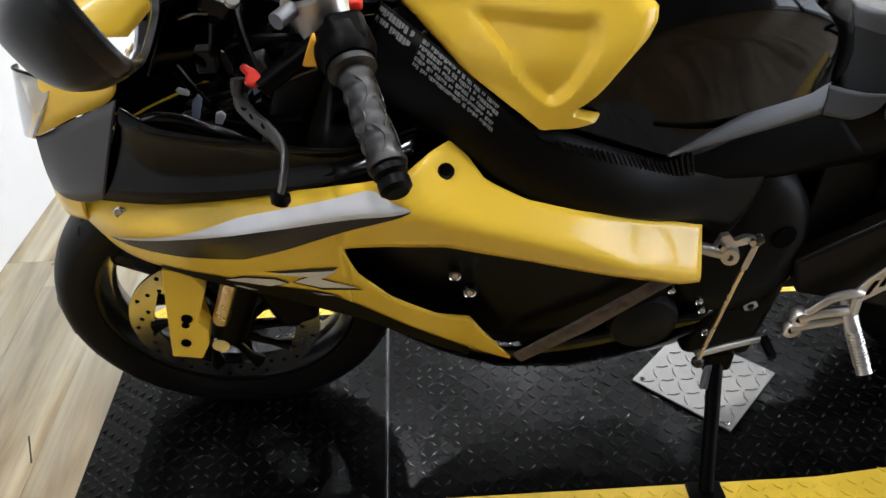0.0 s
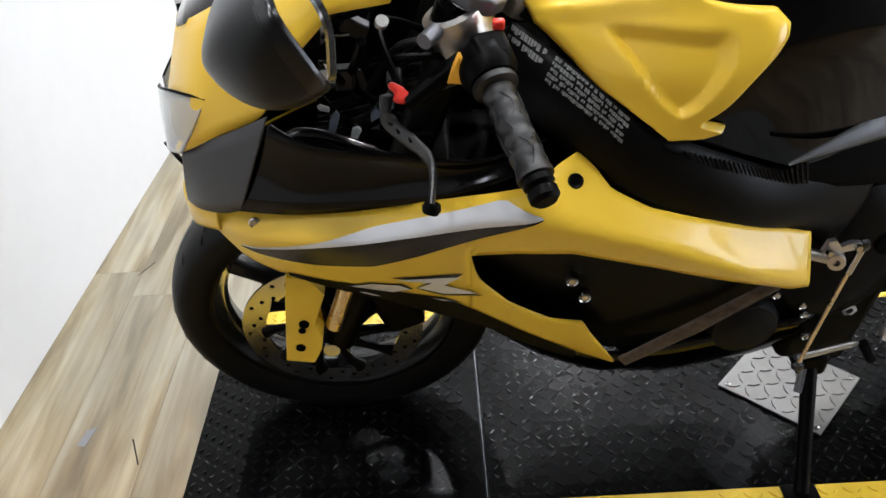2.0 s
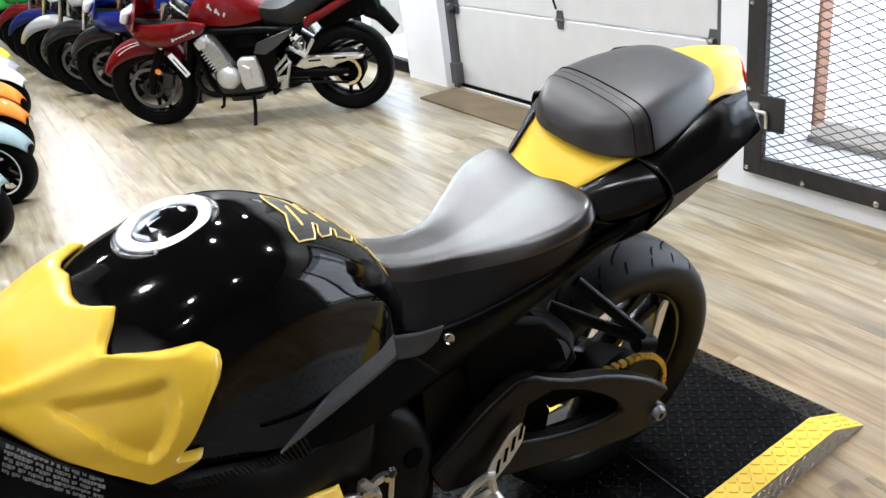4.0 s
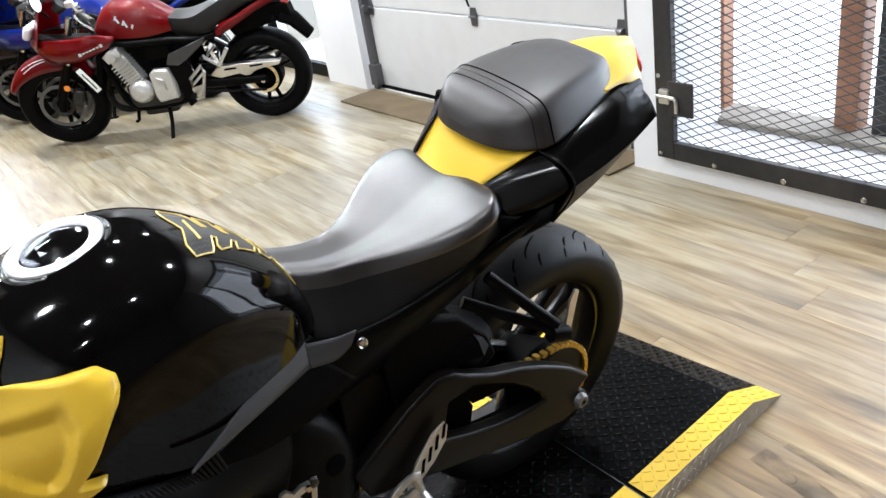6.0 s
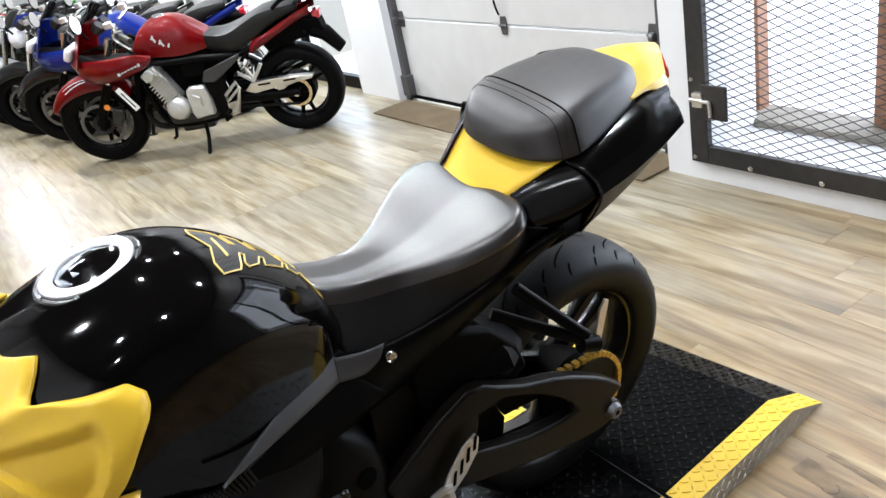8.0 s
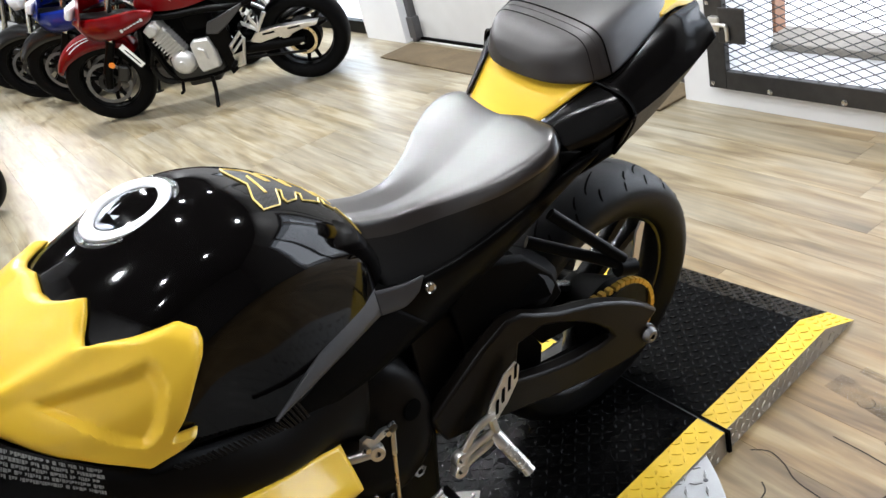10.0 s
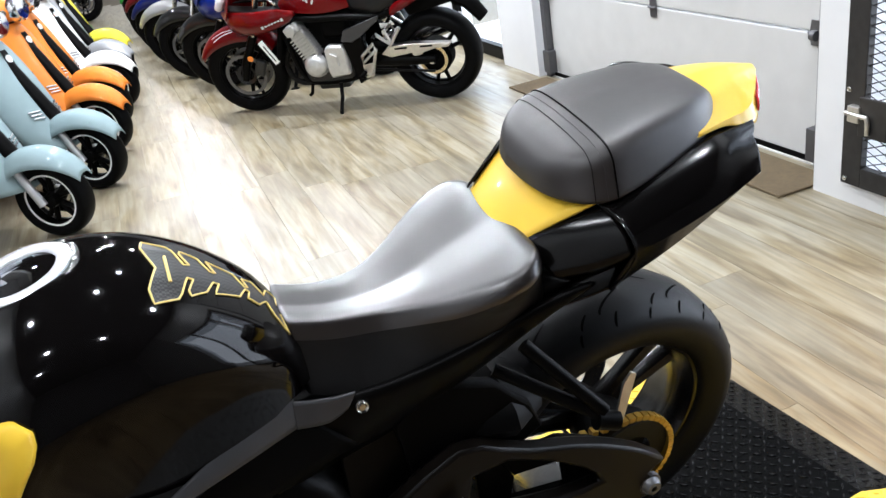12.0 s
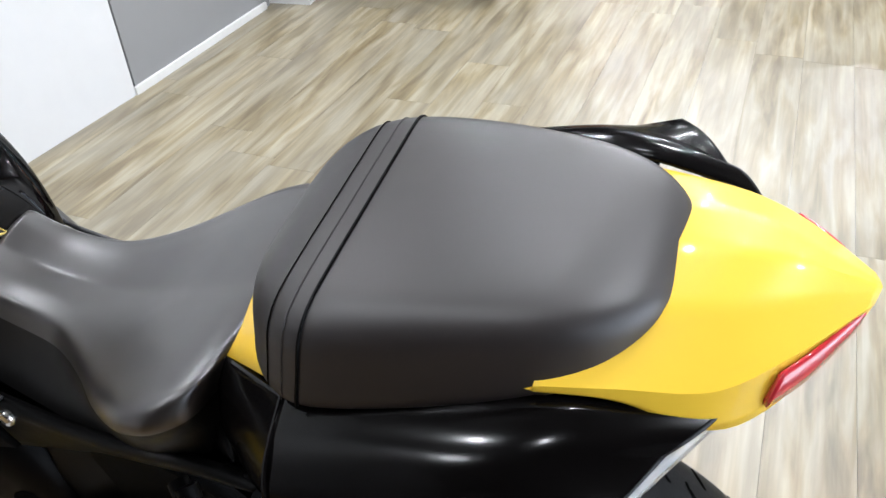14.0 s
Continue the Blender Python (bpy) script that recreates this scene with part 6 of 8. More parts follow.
# swingarm
SWINGARM = surface("dark_bronze_black_paint", (0.004, 0.003, 0.0022), 0.36, vary=0.3, scale=40, bump=0.03, spec=0.13)
for s in (-1, 1):
    oy = 0.045 if s > 0 else 0.0
    sw_out = [(0.18, 0.45), (0.3, 0.525), (0.36, 0.552), (0.40, 0.545), (0.43, 0.525), (0.48, 0.497), (0.52, 0.481), (0.555, 0.468), (0.60, 0.446), (0.635, 0.425), (0.665, 0.405), (0.69, 0.386), (0.733, 0.346), (0.715, 0.336), (0.702, 0.328), (0.72, 0.30), (0.712, 0.272), (0.66, 0.265), (0.607, 0.272), (0.525, 0.292), (0.43, 0.317), (0.30, 0.358), (0.2, 0.385)]
    hole = [(0.36, 0.412), (0.425, 0.387), (0.48, 0.37), (0.524, 0.361), (0.57, 0.355), (0.605, 0.357), (0.595, 0.38), (0.565, 0.412), (0.515, 0.452), (0.47, 0.478), (0.436, 0.494), (0.38, 0.49)]
    bm = bmesh.new()
    d0 = (-0.135 if s < 0 else 0.105) + oy
    for y in (d0, d0 + 0.03):
        out_v = [bm.verts.new((x, y, z)) for x, z in sw_out]
        in_v = [bm.verts.new((x, y, z)) for x, z in hole]
        e = [bm.edges.new((a, b)) for a, b in zip(out_v, out_v[1:] + out_v[:1])] + [bm.edges.new((a, b)) for a, b in zip(in_v, in_v[1:] + in_v[:1])]
        bmesh.ops.triangle_fill(bm, use_beauty=True, edges=e)
    bm.verts.ensure_lookup_table()
    n1, n2 = len(sw_out), len(hole)
    for base, n in ((0, n1), (n1, n2)):
        for i in range(n):
            a, b = base + i, base + (i + 1) % n
            bm.faces.new([bm.verts[a], bm.verts[b], bm.verts[b + n1 + n2], bm.verts[a + n1 + n2]])
    arm = part("swingarm", bm, SWINGARM, bike, "black aluminium swingarm", bevel=0.006)
    part("axle_nut", lathe([(0.006, 0.012), (0.013, 0.012), (0.016, 0.008), (0.018, 0.0), (0.022, 0.0), (0.022, -0.01)], 6 if s > 0 else 24, disc_m((0.702, d0 if s < 0 else d0 + 0.03, 0.298), (0, s, 0))), ALU_GREY, arm)
part("rear_hugger", tube([(0.36, -0.02, 0.53), (0.46, -0.02, 0.545), (0.52, -0.01, 0.52)], [0.03, 0.05, 0.03], 12, 2.2), BLACK_SATIN, bike)
# chain and sprocket
TW = REAR_AXLE
part("rear_sprocket", lathe([(0.05, -0.003), (0.088, -0.003), (0.088, 0.003), (0.05, 0.003)], 44, TW @ Matrix.Translation((0, -0.125, 0)), closed=True), ENGINE, bike, "dark rear sprocket")
chain = empty("drive_chain", None, bike)
chain["label"] = "gold drive chain"
cx = TW @ Vector((0, -0.125, 0))
link_bm = bmesh.new()
add_box(link_bm, (0.0125, 0.014, 0.011))
link_me = bpy.data.meshes.new("chain_link")
bmesh.ops.bevel(link_bm, geom=link_bm.edges[:], offset=0.002, segments=1)
link_bm.to_mesh(link_me)
link_bm.free()
link_me.materials.append(GOLD)
pts = []
for k in range(22):
    a = radians(95 - 190 * k / 21)
    pts.append(Vector((cx.x + 0.093 * math.cos(a), cx.y, cx.z + 0.093 * math.sin(a))))
front_s = Vector((0.14, -0.085, 0.43))
for k in range(1, 26):
    pts.append(pts[21].lerp(front_s + Vector((0, 0, -0.035)), k / 26))
for k in range(1, 26):
    pts.append(pts[0].lerp(front_s + Vector((0, 0, 0.035)), k / 26))
for k, p in enumerate(pts):
    q = pts[k + 1] if k < 46 else pts[k - 1]
    if k in (21, 46):
        q = pts[k - 1]
    lk = new("chain_link", link_me)
    ang = math.atan2(q.z - p.z, q.x - p.x)
    lk.parent = chain
    lk.matrix_basis = Matrix.Translation(p) @ Matrix.Rotation(-ang, 4, "Y")
# pegless passenger bracket of black tube
ja = Vector((0.56, -0.215, 0.6))
brk = part("passenger_bracket", tube([(0.475, -0.14, 0.715), ja + Vector((0.0, 0, 0.01))], 0.0105, 12), BLACK_SATIN, bike, "black tubular bracket")
part("bracket_tube", tube([(0.435, -0.12, 0.672), ja], 0.0105, 12), BLACK_SATIN, brk)
part("bracket_lug", tube([ja + Vector((-0.015, 0, 0)), ja + Vector((0.018, -0.005, -0.012))], 0.015, 12), BLACK_SATIN, brk)
part("hanger_fin", prism([(-0.006, -0.03), (0.008, -0.03), (0.032, 0.06), (0.024, 0.066), (0.012, 0.05)], 0.004, Matrix.Translation((0.578, -0.218, 0.6))), ALU, brk, "bare aluminium fin")
# side stand
part("stand_pivot", box((0.05, 0.05, 0.05), Matrix.Translation((0.125, -0.095, 0.21))), BLACK_SATIN, bike, bevel=0.008)
st = part("side_stand", tube([(0.125, -0.1, 0.21), (0.112, -0.18, 0.12), (0.098, -0.252, 0.038)], [0.014, 0.0125, 0.0125], 14), BLACK_SATIN, bike, "black side stand leg")
part("stand_foot", box((0.06, 0.045, 0.008), Matrix.Translation((0.097, -0.258, 0.0375)) @ Matrix.Rotation(radians(-7), 4, "X")), BLACK_SATIN, st, bevel=0.003)
part("stand_spring", tube([(0.115, -0.105, 0.215), (0.1, -0.14, 0.17)], 0.007, 8), ALU_GREY, st)
bolt((0.238, -0.122, 0.697), (0, -1, 0.2), 0.010, 0.006, STEEL, bike, "seat_bolt")
bolt((0.32, -0.084, 0.556), (0, -1, 0.2), 0.010, 0.006, STEEL, bike, "cover_bolt")

# tank pad with yellow outline
half = [(0.046, 0.0), (0.034, 0.12), (0.036, 0.19), (0.062, 0.17), (0.067, 0.14), (0.077, 0.045), (0.083, 0.05), (0.075, 0.12), (0.076, 0.15), (0.094, 0.115), (0.104, 0.04), (0.110, 0.04), (0.103, 0.115), (0.13, 0.09), (0.139, 0.01), (0.143, 0.02), (0.139, 0.08), (0.15, 0.1), (0.16, 0.03), (0.165, 0.12), (0.176, 0.22), (0.172, 0.0)]
PAD_MID = -0.12


def on_tank(x, d, out):
    a = PAD_MID + d
    return tank_at(x, abs(a), out, -1 if a < 0 else 1)


def in_pad(x, d):
    hit, d = False, abs(d)
    ring = half + [(half[-1][0], -1.0), (half[0][0], -1.0)]
    for (xa, da), (xb, db) in zip(ring, ring[1:] + ring[:1]):
        if (da > d) != (db > d) and x < xa + (d - da) / (db - da) * (xb - xa):
            hit = not hit
    return hit


bm = bmesh.new()
NX_, ND_ = 72, 56
grid = {}
for i in range(NX_):
    for j in range(ND_):
        x, d = 0.032 + 0.146 * i / NX_, -0.23 + 0.46 * j / ND_
        if in_pad(x + 0.001, d + 0.004):
            quad = []
            for p, q in ((0, 0), (1, 0), (1, 1), (0, 1)):
                key = (i + p, j + q)
                if key not in grid:
                    grid[key] = bm.verts.new(on_tank(0.032 + 0.146 * key[0] / NX_, -0.23 + 0.46 * key[1] / ND_, 0.0012))
                quad.append(grid[key])
            bm.faces.new(quad)
CARBON = surface("carbon_pad", (0.012, 0.0115, 0.012), 0.33, vary=0.5, scale=220, spec=0.3)
weave = CARBON.node_tree.nodes.new("ShaderNodeTexChecker")
weave.inputs["Scale"].default_value = 260
weave.inputs["Color1"].default_value, weave.inputs["Color2"].default_value = (0.003, 0.003, 0.003, 1), (0.035, 0.034, 0.034, 1)
CARBON.node_tree.links.new([n for n in CARBON.node_tree.nodes if n.type == "TEX_COORD"][0].outputs["Object"], weave.inputs["Vector"])
CARBON.node_tree.links.new(weave.outputs["Color"], CARBON.node_tree.nodes["Principled BSDF"].inputs["Base Color"])
pad = part("tank_pad", bm, CARBON, bike, "carbon-look tank pad with a yellow outline")
for s in (-1, 1):
    line = [on_tank(half[i][0] + (half[i + 1][0] - half[i][0]) * k / 4, s * (half[i][1] + (half[i + 1][1] - half[i][1]) * k / 4), 0.0016) for i in range(len(half) - 1) for k in range(4)]
    part("pad_outline", tube(line, 0.0014, 5), PAD_YELLOW, pad, "yellow outline")
part("pad_bar", tube([on_tank(0.058, -0.08 + 0.16 * k / 8, 0.0016) for k in range(9)], 0.0022, 6), PAD_YELLOW, pad)
# tab and bolt at the nose of the tank cover
part("cover_tab", prism([(-0.016, -0.012), (0.012, -0.014), (0.016, 0.004), (0.0, 0.016), (-0.014, 0.008)], 0.004, disc_m((-0.379, -0.045, 0.882), (-0.35, -0.35, 0.87))), YELLOW, bike, bevel=0.001)
bolt((-0.380, -0.046, 0.887), (-0.35, -0.35, 0.87), 0.009, 0.006, STEEL, bike, "cover_screw")
# dark plates added to fill see-through gaps inside the swingarm and behind the bracket
for gp in ([(0.56, 0.30), (0.66, 0.34), (0.62, 0.41), (0.55, 0.45), (0.56, 0.36)], [(0.42, 0.3), (0.56, 0.29), (0.56, 0.332), (0.455, 0.352), (0.42, 0.36)], [(0.40, 0.36), (0.455, 0.352), (0.465, 0.40), (0.44, 0.45), (0.40, 0.45)], [(0.44, 0.45), (0.465, 0.403), (0.557, 0.393), (0.55, 0.45)]):
    part("gap_fill", prism(gp, 0.012, Matrix.Translation((0, -0.088, 0))), BLACK_MATTE, bike, bevel=0.002)
part("gap_fill", prism([(0.30, 0.45), (0.46, 0.47), (0.52, 0.5), (0.5, 0.56), (0.44, 0.63), (0.34, 0.67), (0.28, 0.62)], 0.02, Matrix.Translation((0, -0.1, 0))), BLACK_MATTE, bike, "dark plate added to fill the gap ahead of the rear wheel", bevel=0.008)
part("gap_fill", prism([(0.40, 0.34), (0.56, 0.33), (0.64, 0.38), (0.6, 0.5), (0.5, 0.55), (0.40, 0.52)], 0.012, Matrix.Translation((0, 0.15, 0))), BLACK_MATTE, bike, bevel=0.003)

# ---- garage door, glass door and cage gate ----
door = tagged(empty("garage_door", Matrix.Translation((DOOR_X + 0.06, 2.4, 0))), "white sectional garage door, closed", "garage door", kind="structure")
for k in range(5):
    part("door_panel", box((0.045, 2.2, 0.525), centre=(0, 0, 0.275 + 0.532 * k)), surface("off_white_door_paint", (0.5, 0.5, 0.49), 0.5, vary=0.06, scale=10, bump=0.05), door, smooth=False, bevel=0.006)
part("bottom_seal", box((0.05, 2.2, 0.03), centre=(-0.004, 0, 0.014)), BLACK_MATTE, door, smooth=False)
for y in (-1.06, 0.0, 1.06):
    hg = part("hinge", prism([(-0.022, -0.05), (0.022, -0.05), (0.03, 0.0), (0.022, 0.05), (-0.022, 0.05), (-0.03, 0.0)], 0.006, Matrix.Translation((-0.024, y, 0.54)) @ Matrix.Rotation(radians(90), 4, "Z")), ALU_GREY, door, "grey steel hinge", bevel=0.001)
    part("hinge_pin", tube([(-0.034, y - 0.03, 0.54), (-0.034, y + 0.03, 0.54)], 0.007, 8), ALU_GREY, hg)
part("pull_cord", tube(smooth_path([(-0.05, 0.0, 0.60), (-0.055, 0.02, 0.68), (-0.05, 0.0, 0.76), (-0.05, 0.0, 0.95)]), 0.006, 8), BLACK_SATIN, door)
for y in (-1.13, 1.13):
    tr = part("door_track", box((0.06, 0.05, 2.6), centre=(-0.03, y, 1.3)), ALU_GREY, door, "galvanised door track", smooth=False, bevel=0.004)
    part("track_bracket", box((0.07, 0.08, 0.14), centre=(-0.04, y * 0.985, 0.10)), ALU_GREY, tr, smooth=False, bevel=0.004)
    part("roller", lathe([(0.0001, -0.012), (0.02, -0.012), (0.022, 0), (0.02, 0.012), (0.0001, 0.012)], 16, Matrix.Translation((-0.06, y * 0.96, 0.54))), ALU_GREY, tr)

DAY = glow("daylight_backdrop", (0.93, 0.96, 1.0), 7.0)
structure("backdrop", box((0.02, 8.0, 3.0), centre=(4.6, 1.6, 1.5)), DAY, "plain bright daylight outside", "backdrop", smooth=False)
structure("pavement", box((2.2, 8.0, 0.04), centre=(3.62, 1.6, -0.014)), surface("grey_concrete", (0.55, 0.54, 0.53), 0.8, vary=0.25, scale=30, bump=0.2), "grey concrete outside the gate", "pavement", smooth=False)
GLASS, nt, gb = node_mat("clear_glass")
gb.inputs["Base Color"].default_value = (0.95, 0.97, 0.97, 1)
gb.inputs["Roughness"].default_value = 0.02
gb.inputs["Transmission Weight"].default_value = 1.0
gb.inputs["IOR"].default_value = 1.1
gdoor = tagged(empty("glass_door", Matrix.Translation((DOOR_X + 0.03, 4.58, 0))), "glass door in a black metal frame", "door", kind="structure")
for y in (-0.44, 0.44):
    part("frame_post", box((0.06, 0.06, 2.3), centre=(0, y, 1.15)), BLACK_SATIN, gdoor, smooth=False, bevel=0.004)
for z in (0.05, 2.27):
    part("frame_rail", box((0.06, 0.82, 0.09), centre=(0, 0, z)), BLACK_SATIN, gdoor, smooth=False, bevel=0.004)
gp = part("pane", box((0.008, 0.82, 2.13), centre=(0, 0, 1.16)), GLASS, gdoor, smooth=False)
gp.visible_shadow = False

gate = tagged(empty("cage_gate", Matrix.Translation((CAGE_X - 0.014, 0, 0))), "steel cage gate with diamond wire mesh", "gate", kind="structure")
GATE_STEEL = surface("dark_gate_steel", (0.035, 0.034, 0.034), 0.45, metal=0.6, vary=0.3, scale=30, dirt=0.3, dirt_colour=(0.09, 0.08, 0.07))
G0, G1, GZ0, GZ1 = -0.9, 0.985, 0.088, 2.3
part("gate_frame", box((0.03, 0.085, GZ1 - GZ0), centre=(0, G1 - 0.042, (GZ0 + GZ1) / 2)), GATE_STEEL, gate, smooth=False, bevel=0.003)
part("gate_frame", box((0.03, 0.085, GZ1 - GZ0), centre=(0, G0 + 0.042, (GZ0 + GZ1) / 2)), GATE_STEEL, gate, smooth=False, bevel=0.003)
part("gate_rail", box((0.03, G1 - G0 - 0.17, 0.075), centre=(0, (G0 + G1) / 2, GZ0 + 0.0375)), GATE_STEEL, gate, smooth=False, bevel=0.003)
part("gate_rail", box((0.03, G1 - G0 - 0.17, 0.075), centre=(0, (G0 + G1) / 2, GZ1 - 0.0375)), GATE_STEEL, gate, smooth=False, bevel=0.003)
for k in range(6):
    bolt((-0.016, 0.70 - 0.3 * k, GZ0 + 0.018), (-1, 0, 0), 0.012, 0.005, STEEL, gate, "gate_screw")
for k in range(4):
    bolt((-0.016, 0.965, 0.11 + 0.33 * k), (-1, 0, 0), 0.01, 0.004, STEEL, gate, "gate_screw")
# wire mesh of crossing bars
MY0, MY1, MZ0, MZ1, DY, DZ = G0 + 0.085, G1 - 0.085, GZ0 + 0.075, GZ1 - 0.075, 0.04, 0.0165
wy, wz = MY1 - MY0, MZ1 - MZ0
ratio = DZ / DY
for sgn in (-1, 1):
    c = -wy * ratio
    while c < wz + wy * ratio:
        pts = []
        for y in (0.0, wy):
            z = c + sgn * y * ratio
            pts.append((y, z))
        (ya, za), (yb, zb) = pts
        lo, hi = 0.0, 1.0
        if abs(zb - za) > 1e-6:
            t0, t1 = sorted(((0 - za) / (zb - za), (wz - za) / (zb - za)))
            lo, hi = max(0, t0), min(1, t1)
        if hi - lo > 0.005:
            p = Vector((0.004 * sgn, MY0 + wy * lo, MZ0 + za + (zb - za) * lo))
            q = Vector((0.004 * sgn, MY0 + wy * hi, MZ0 + za + (zb - za) * hi))
            wire = bmesh.new()
            add_tube(wire, [p, q], 0.0021, 4, caps=False, up=(1, 0, 0))
            part("mesh_wire", wire, GATE_STEEL, gate)
        c += 2 * DZ
part("lock_plate", box((0.012, 0.12, 0.14), centre=(-0.02, 0.855, 0.355)), GATE_STEEL, gate, "dark steel lock plate", smooth=False, bevel=0.004)
part("latch", tube(smooth_path([(-0.03, 0.965, 0.36), (-0.035, 0.9, 0.36), (-0.035, 0.87, 0.355), (-0.035, 0.865, 0.30)]), 0.008, 10), ALU, gate, "bare metal slide latch")
part("latch_keeper", box((0.03, 0.05, 0.06), centre=(-0.02, 0.93, 0.36)), ALU, gate, smooth=False, bevel=0.005)
# frames outside the gate
POST = surface("brown_painted_post", (0.22, 0.1, 0.05), 0.6, vary=0.25, scale=25, bump=0.1)
op = tagged(empty("outer_doorway", Matrix.Translation((3.1, 0.2, -0.01))), "doorway outside the gate with a brown post", "doorway", kind="structure")
part("post", box((0.1, 0.1, 2.6), centre=(0, 0.38, 1.3)), POST, op, "brown wooden post", smooth=False, bevel=0.005)
part("post", box((0.1, 0.07, 2.6), centre=(0.0, 0.23, 1.3)), GATE_STEEL, op, smooth=False, bevel=0.005)
part("post", box((0.08, 0.05, 2.6), centre=(0, 1.02, 1.3)), POST, op, smooth=False, bevel=0.005)
part("threshold", box((0.22, 2.6, 0.05), centre=(-0.05, -0.1, 0.025)), surface("weathered_threshold", (0.2, 0.18, 0.15), 0.8, vary=0.3), op, smooth=False, bevel=0.005)
structure("wall_vestibule", box((2.2, 0.1, 2.8), centre=(3.65, 1.35, 1.4)), WALL, "white painted outer wall", "wall", smooth=False)

tagged(part("door_mat", box((0.27, 2.35, 0.012), centre=(2.335, 2.33, 0.006)), surface("brown_coir_mat", (0.11, 0.08, 0.042), 0.9, vary=0.3, scale=60, bump=0.5), smooth=False, bevel=0.004), "flat brown mat along the garage door", "mat")
outlet = tagged(empty("power_outlet", Matrix.Translation((-1.38, 2.6, 0.40))), "small black power outlet on the wall", "outlet")
part("plate", box((0.012, 0.075, 0.12), centre=(0.006, 0, 0)), TRIM_WHITE, outlet, smooth=False, bevel=0.003)
part("socket", box((0.02, 0.05, 0.08), centre=(0.016, 0, 0)), BLACK_SATIN, outlet, smooth=False, bevel=0.004)
part("cable", tube(smooth_path([(0.03, 0.0, 0.02), (0.05, 0.05, 0.01), (0.035, 0.09, 0.04), (0.02, 0.12, 0.16), (0.013, 0.13, 0.5), (0.012, 0.13, 1.2)]), 0.004, 8), surface("pale_green_cable", (0.3, 0.36, 0.16), 0.5), outlet, "thin pale green cable")

# ---- motorcycles parked in the row ----
SILVER_ENGINE = surface("silver_engine_paint", (0.55, 0.55, 0.54), 0.4, metal=0.6, vary=0.15, scale=40)
DARK_ENGINE = surface("black_engine_paint", (0.008, 0.008, 0.008), 0.45, metal=0.0, vary=0.2, scale=40)
LENS = surface("amber_lens", (0.8, 0.25, 0.03), 0.2)
PAPER = surface("white_tag_paper", (0.8, 0.8, 0.78), 0.7)


ROW_RUBBER = surface("dull_tyre_rubber", (0.0022, 0.0022, 0.0024), 0.5, vary=0.3, scale=50, bump=0.1, spec=0.06)


def simple_wheel(name, m, r, w, parent, spokes=3, metal=BLACK_SATIN):
    h = empty(name, m, parent)
    part("tyre", lathe(tyre_profile(r, w, r * 0.7), 48, closed=True), ROW_RUBBER, h, angle=60)
    part("rim", lathe([(r * 0.715, -w * 0.36), (r * 0.66, -w * 0.3), (r * 0.63, 0), (r * 0.66, w * 0.3), (r * 0.715, w * 0.36), (r * 0.61, 0)], 40, closed=True), metal, h)
    part("hub", lathe([(0.0001, -0.05), (0.035, -0.05), (0.04, 0), (0.035, 0.05), (0.0001, 0.05)], 20), metal, h)
    for k in range(spokes):
        a = 2 * math.pi * k / spokes + 0.5
        for d in (-0.22, 0.22):
            part("spoke", tube([(0.03 * math.cos(a), 0, 0.03 * math.sin(a)), (r * 0.64 * math.cos(a + d), 0, r * 0.64 * math.sin(a + d))], [0.018, 0.012], 8), metal, h)
    return h


def flank(x0, x1, low, high, width, s, n=20, k=8, bulge=0.02):
    """A curved side panel between two edge lines, bowed outwards."""
    def fn(u, v):
        x = x0 + (x1 - x0) * u
        lo, hi = curve_at(x, low), curve_at(x, high)
        return Vector((x, s * (curve_at(x, width) + bulge * math.sin(math.pi * v)), lo + (hi - lo) * v))
    bm = bmesh.new()
    add_grid(bm, fn, n, k)
    return bm


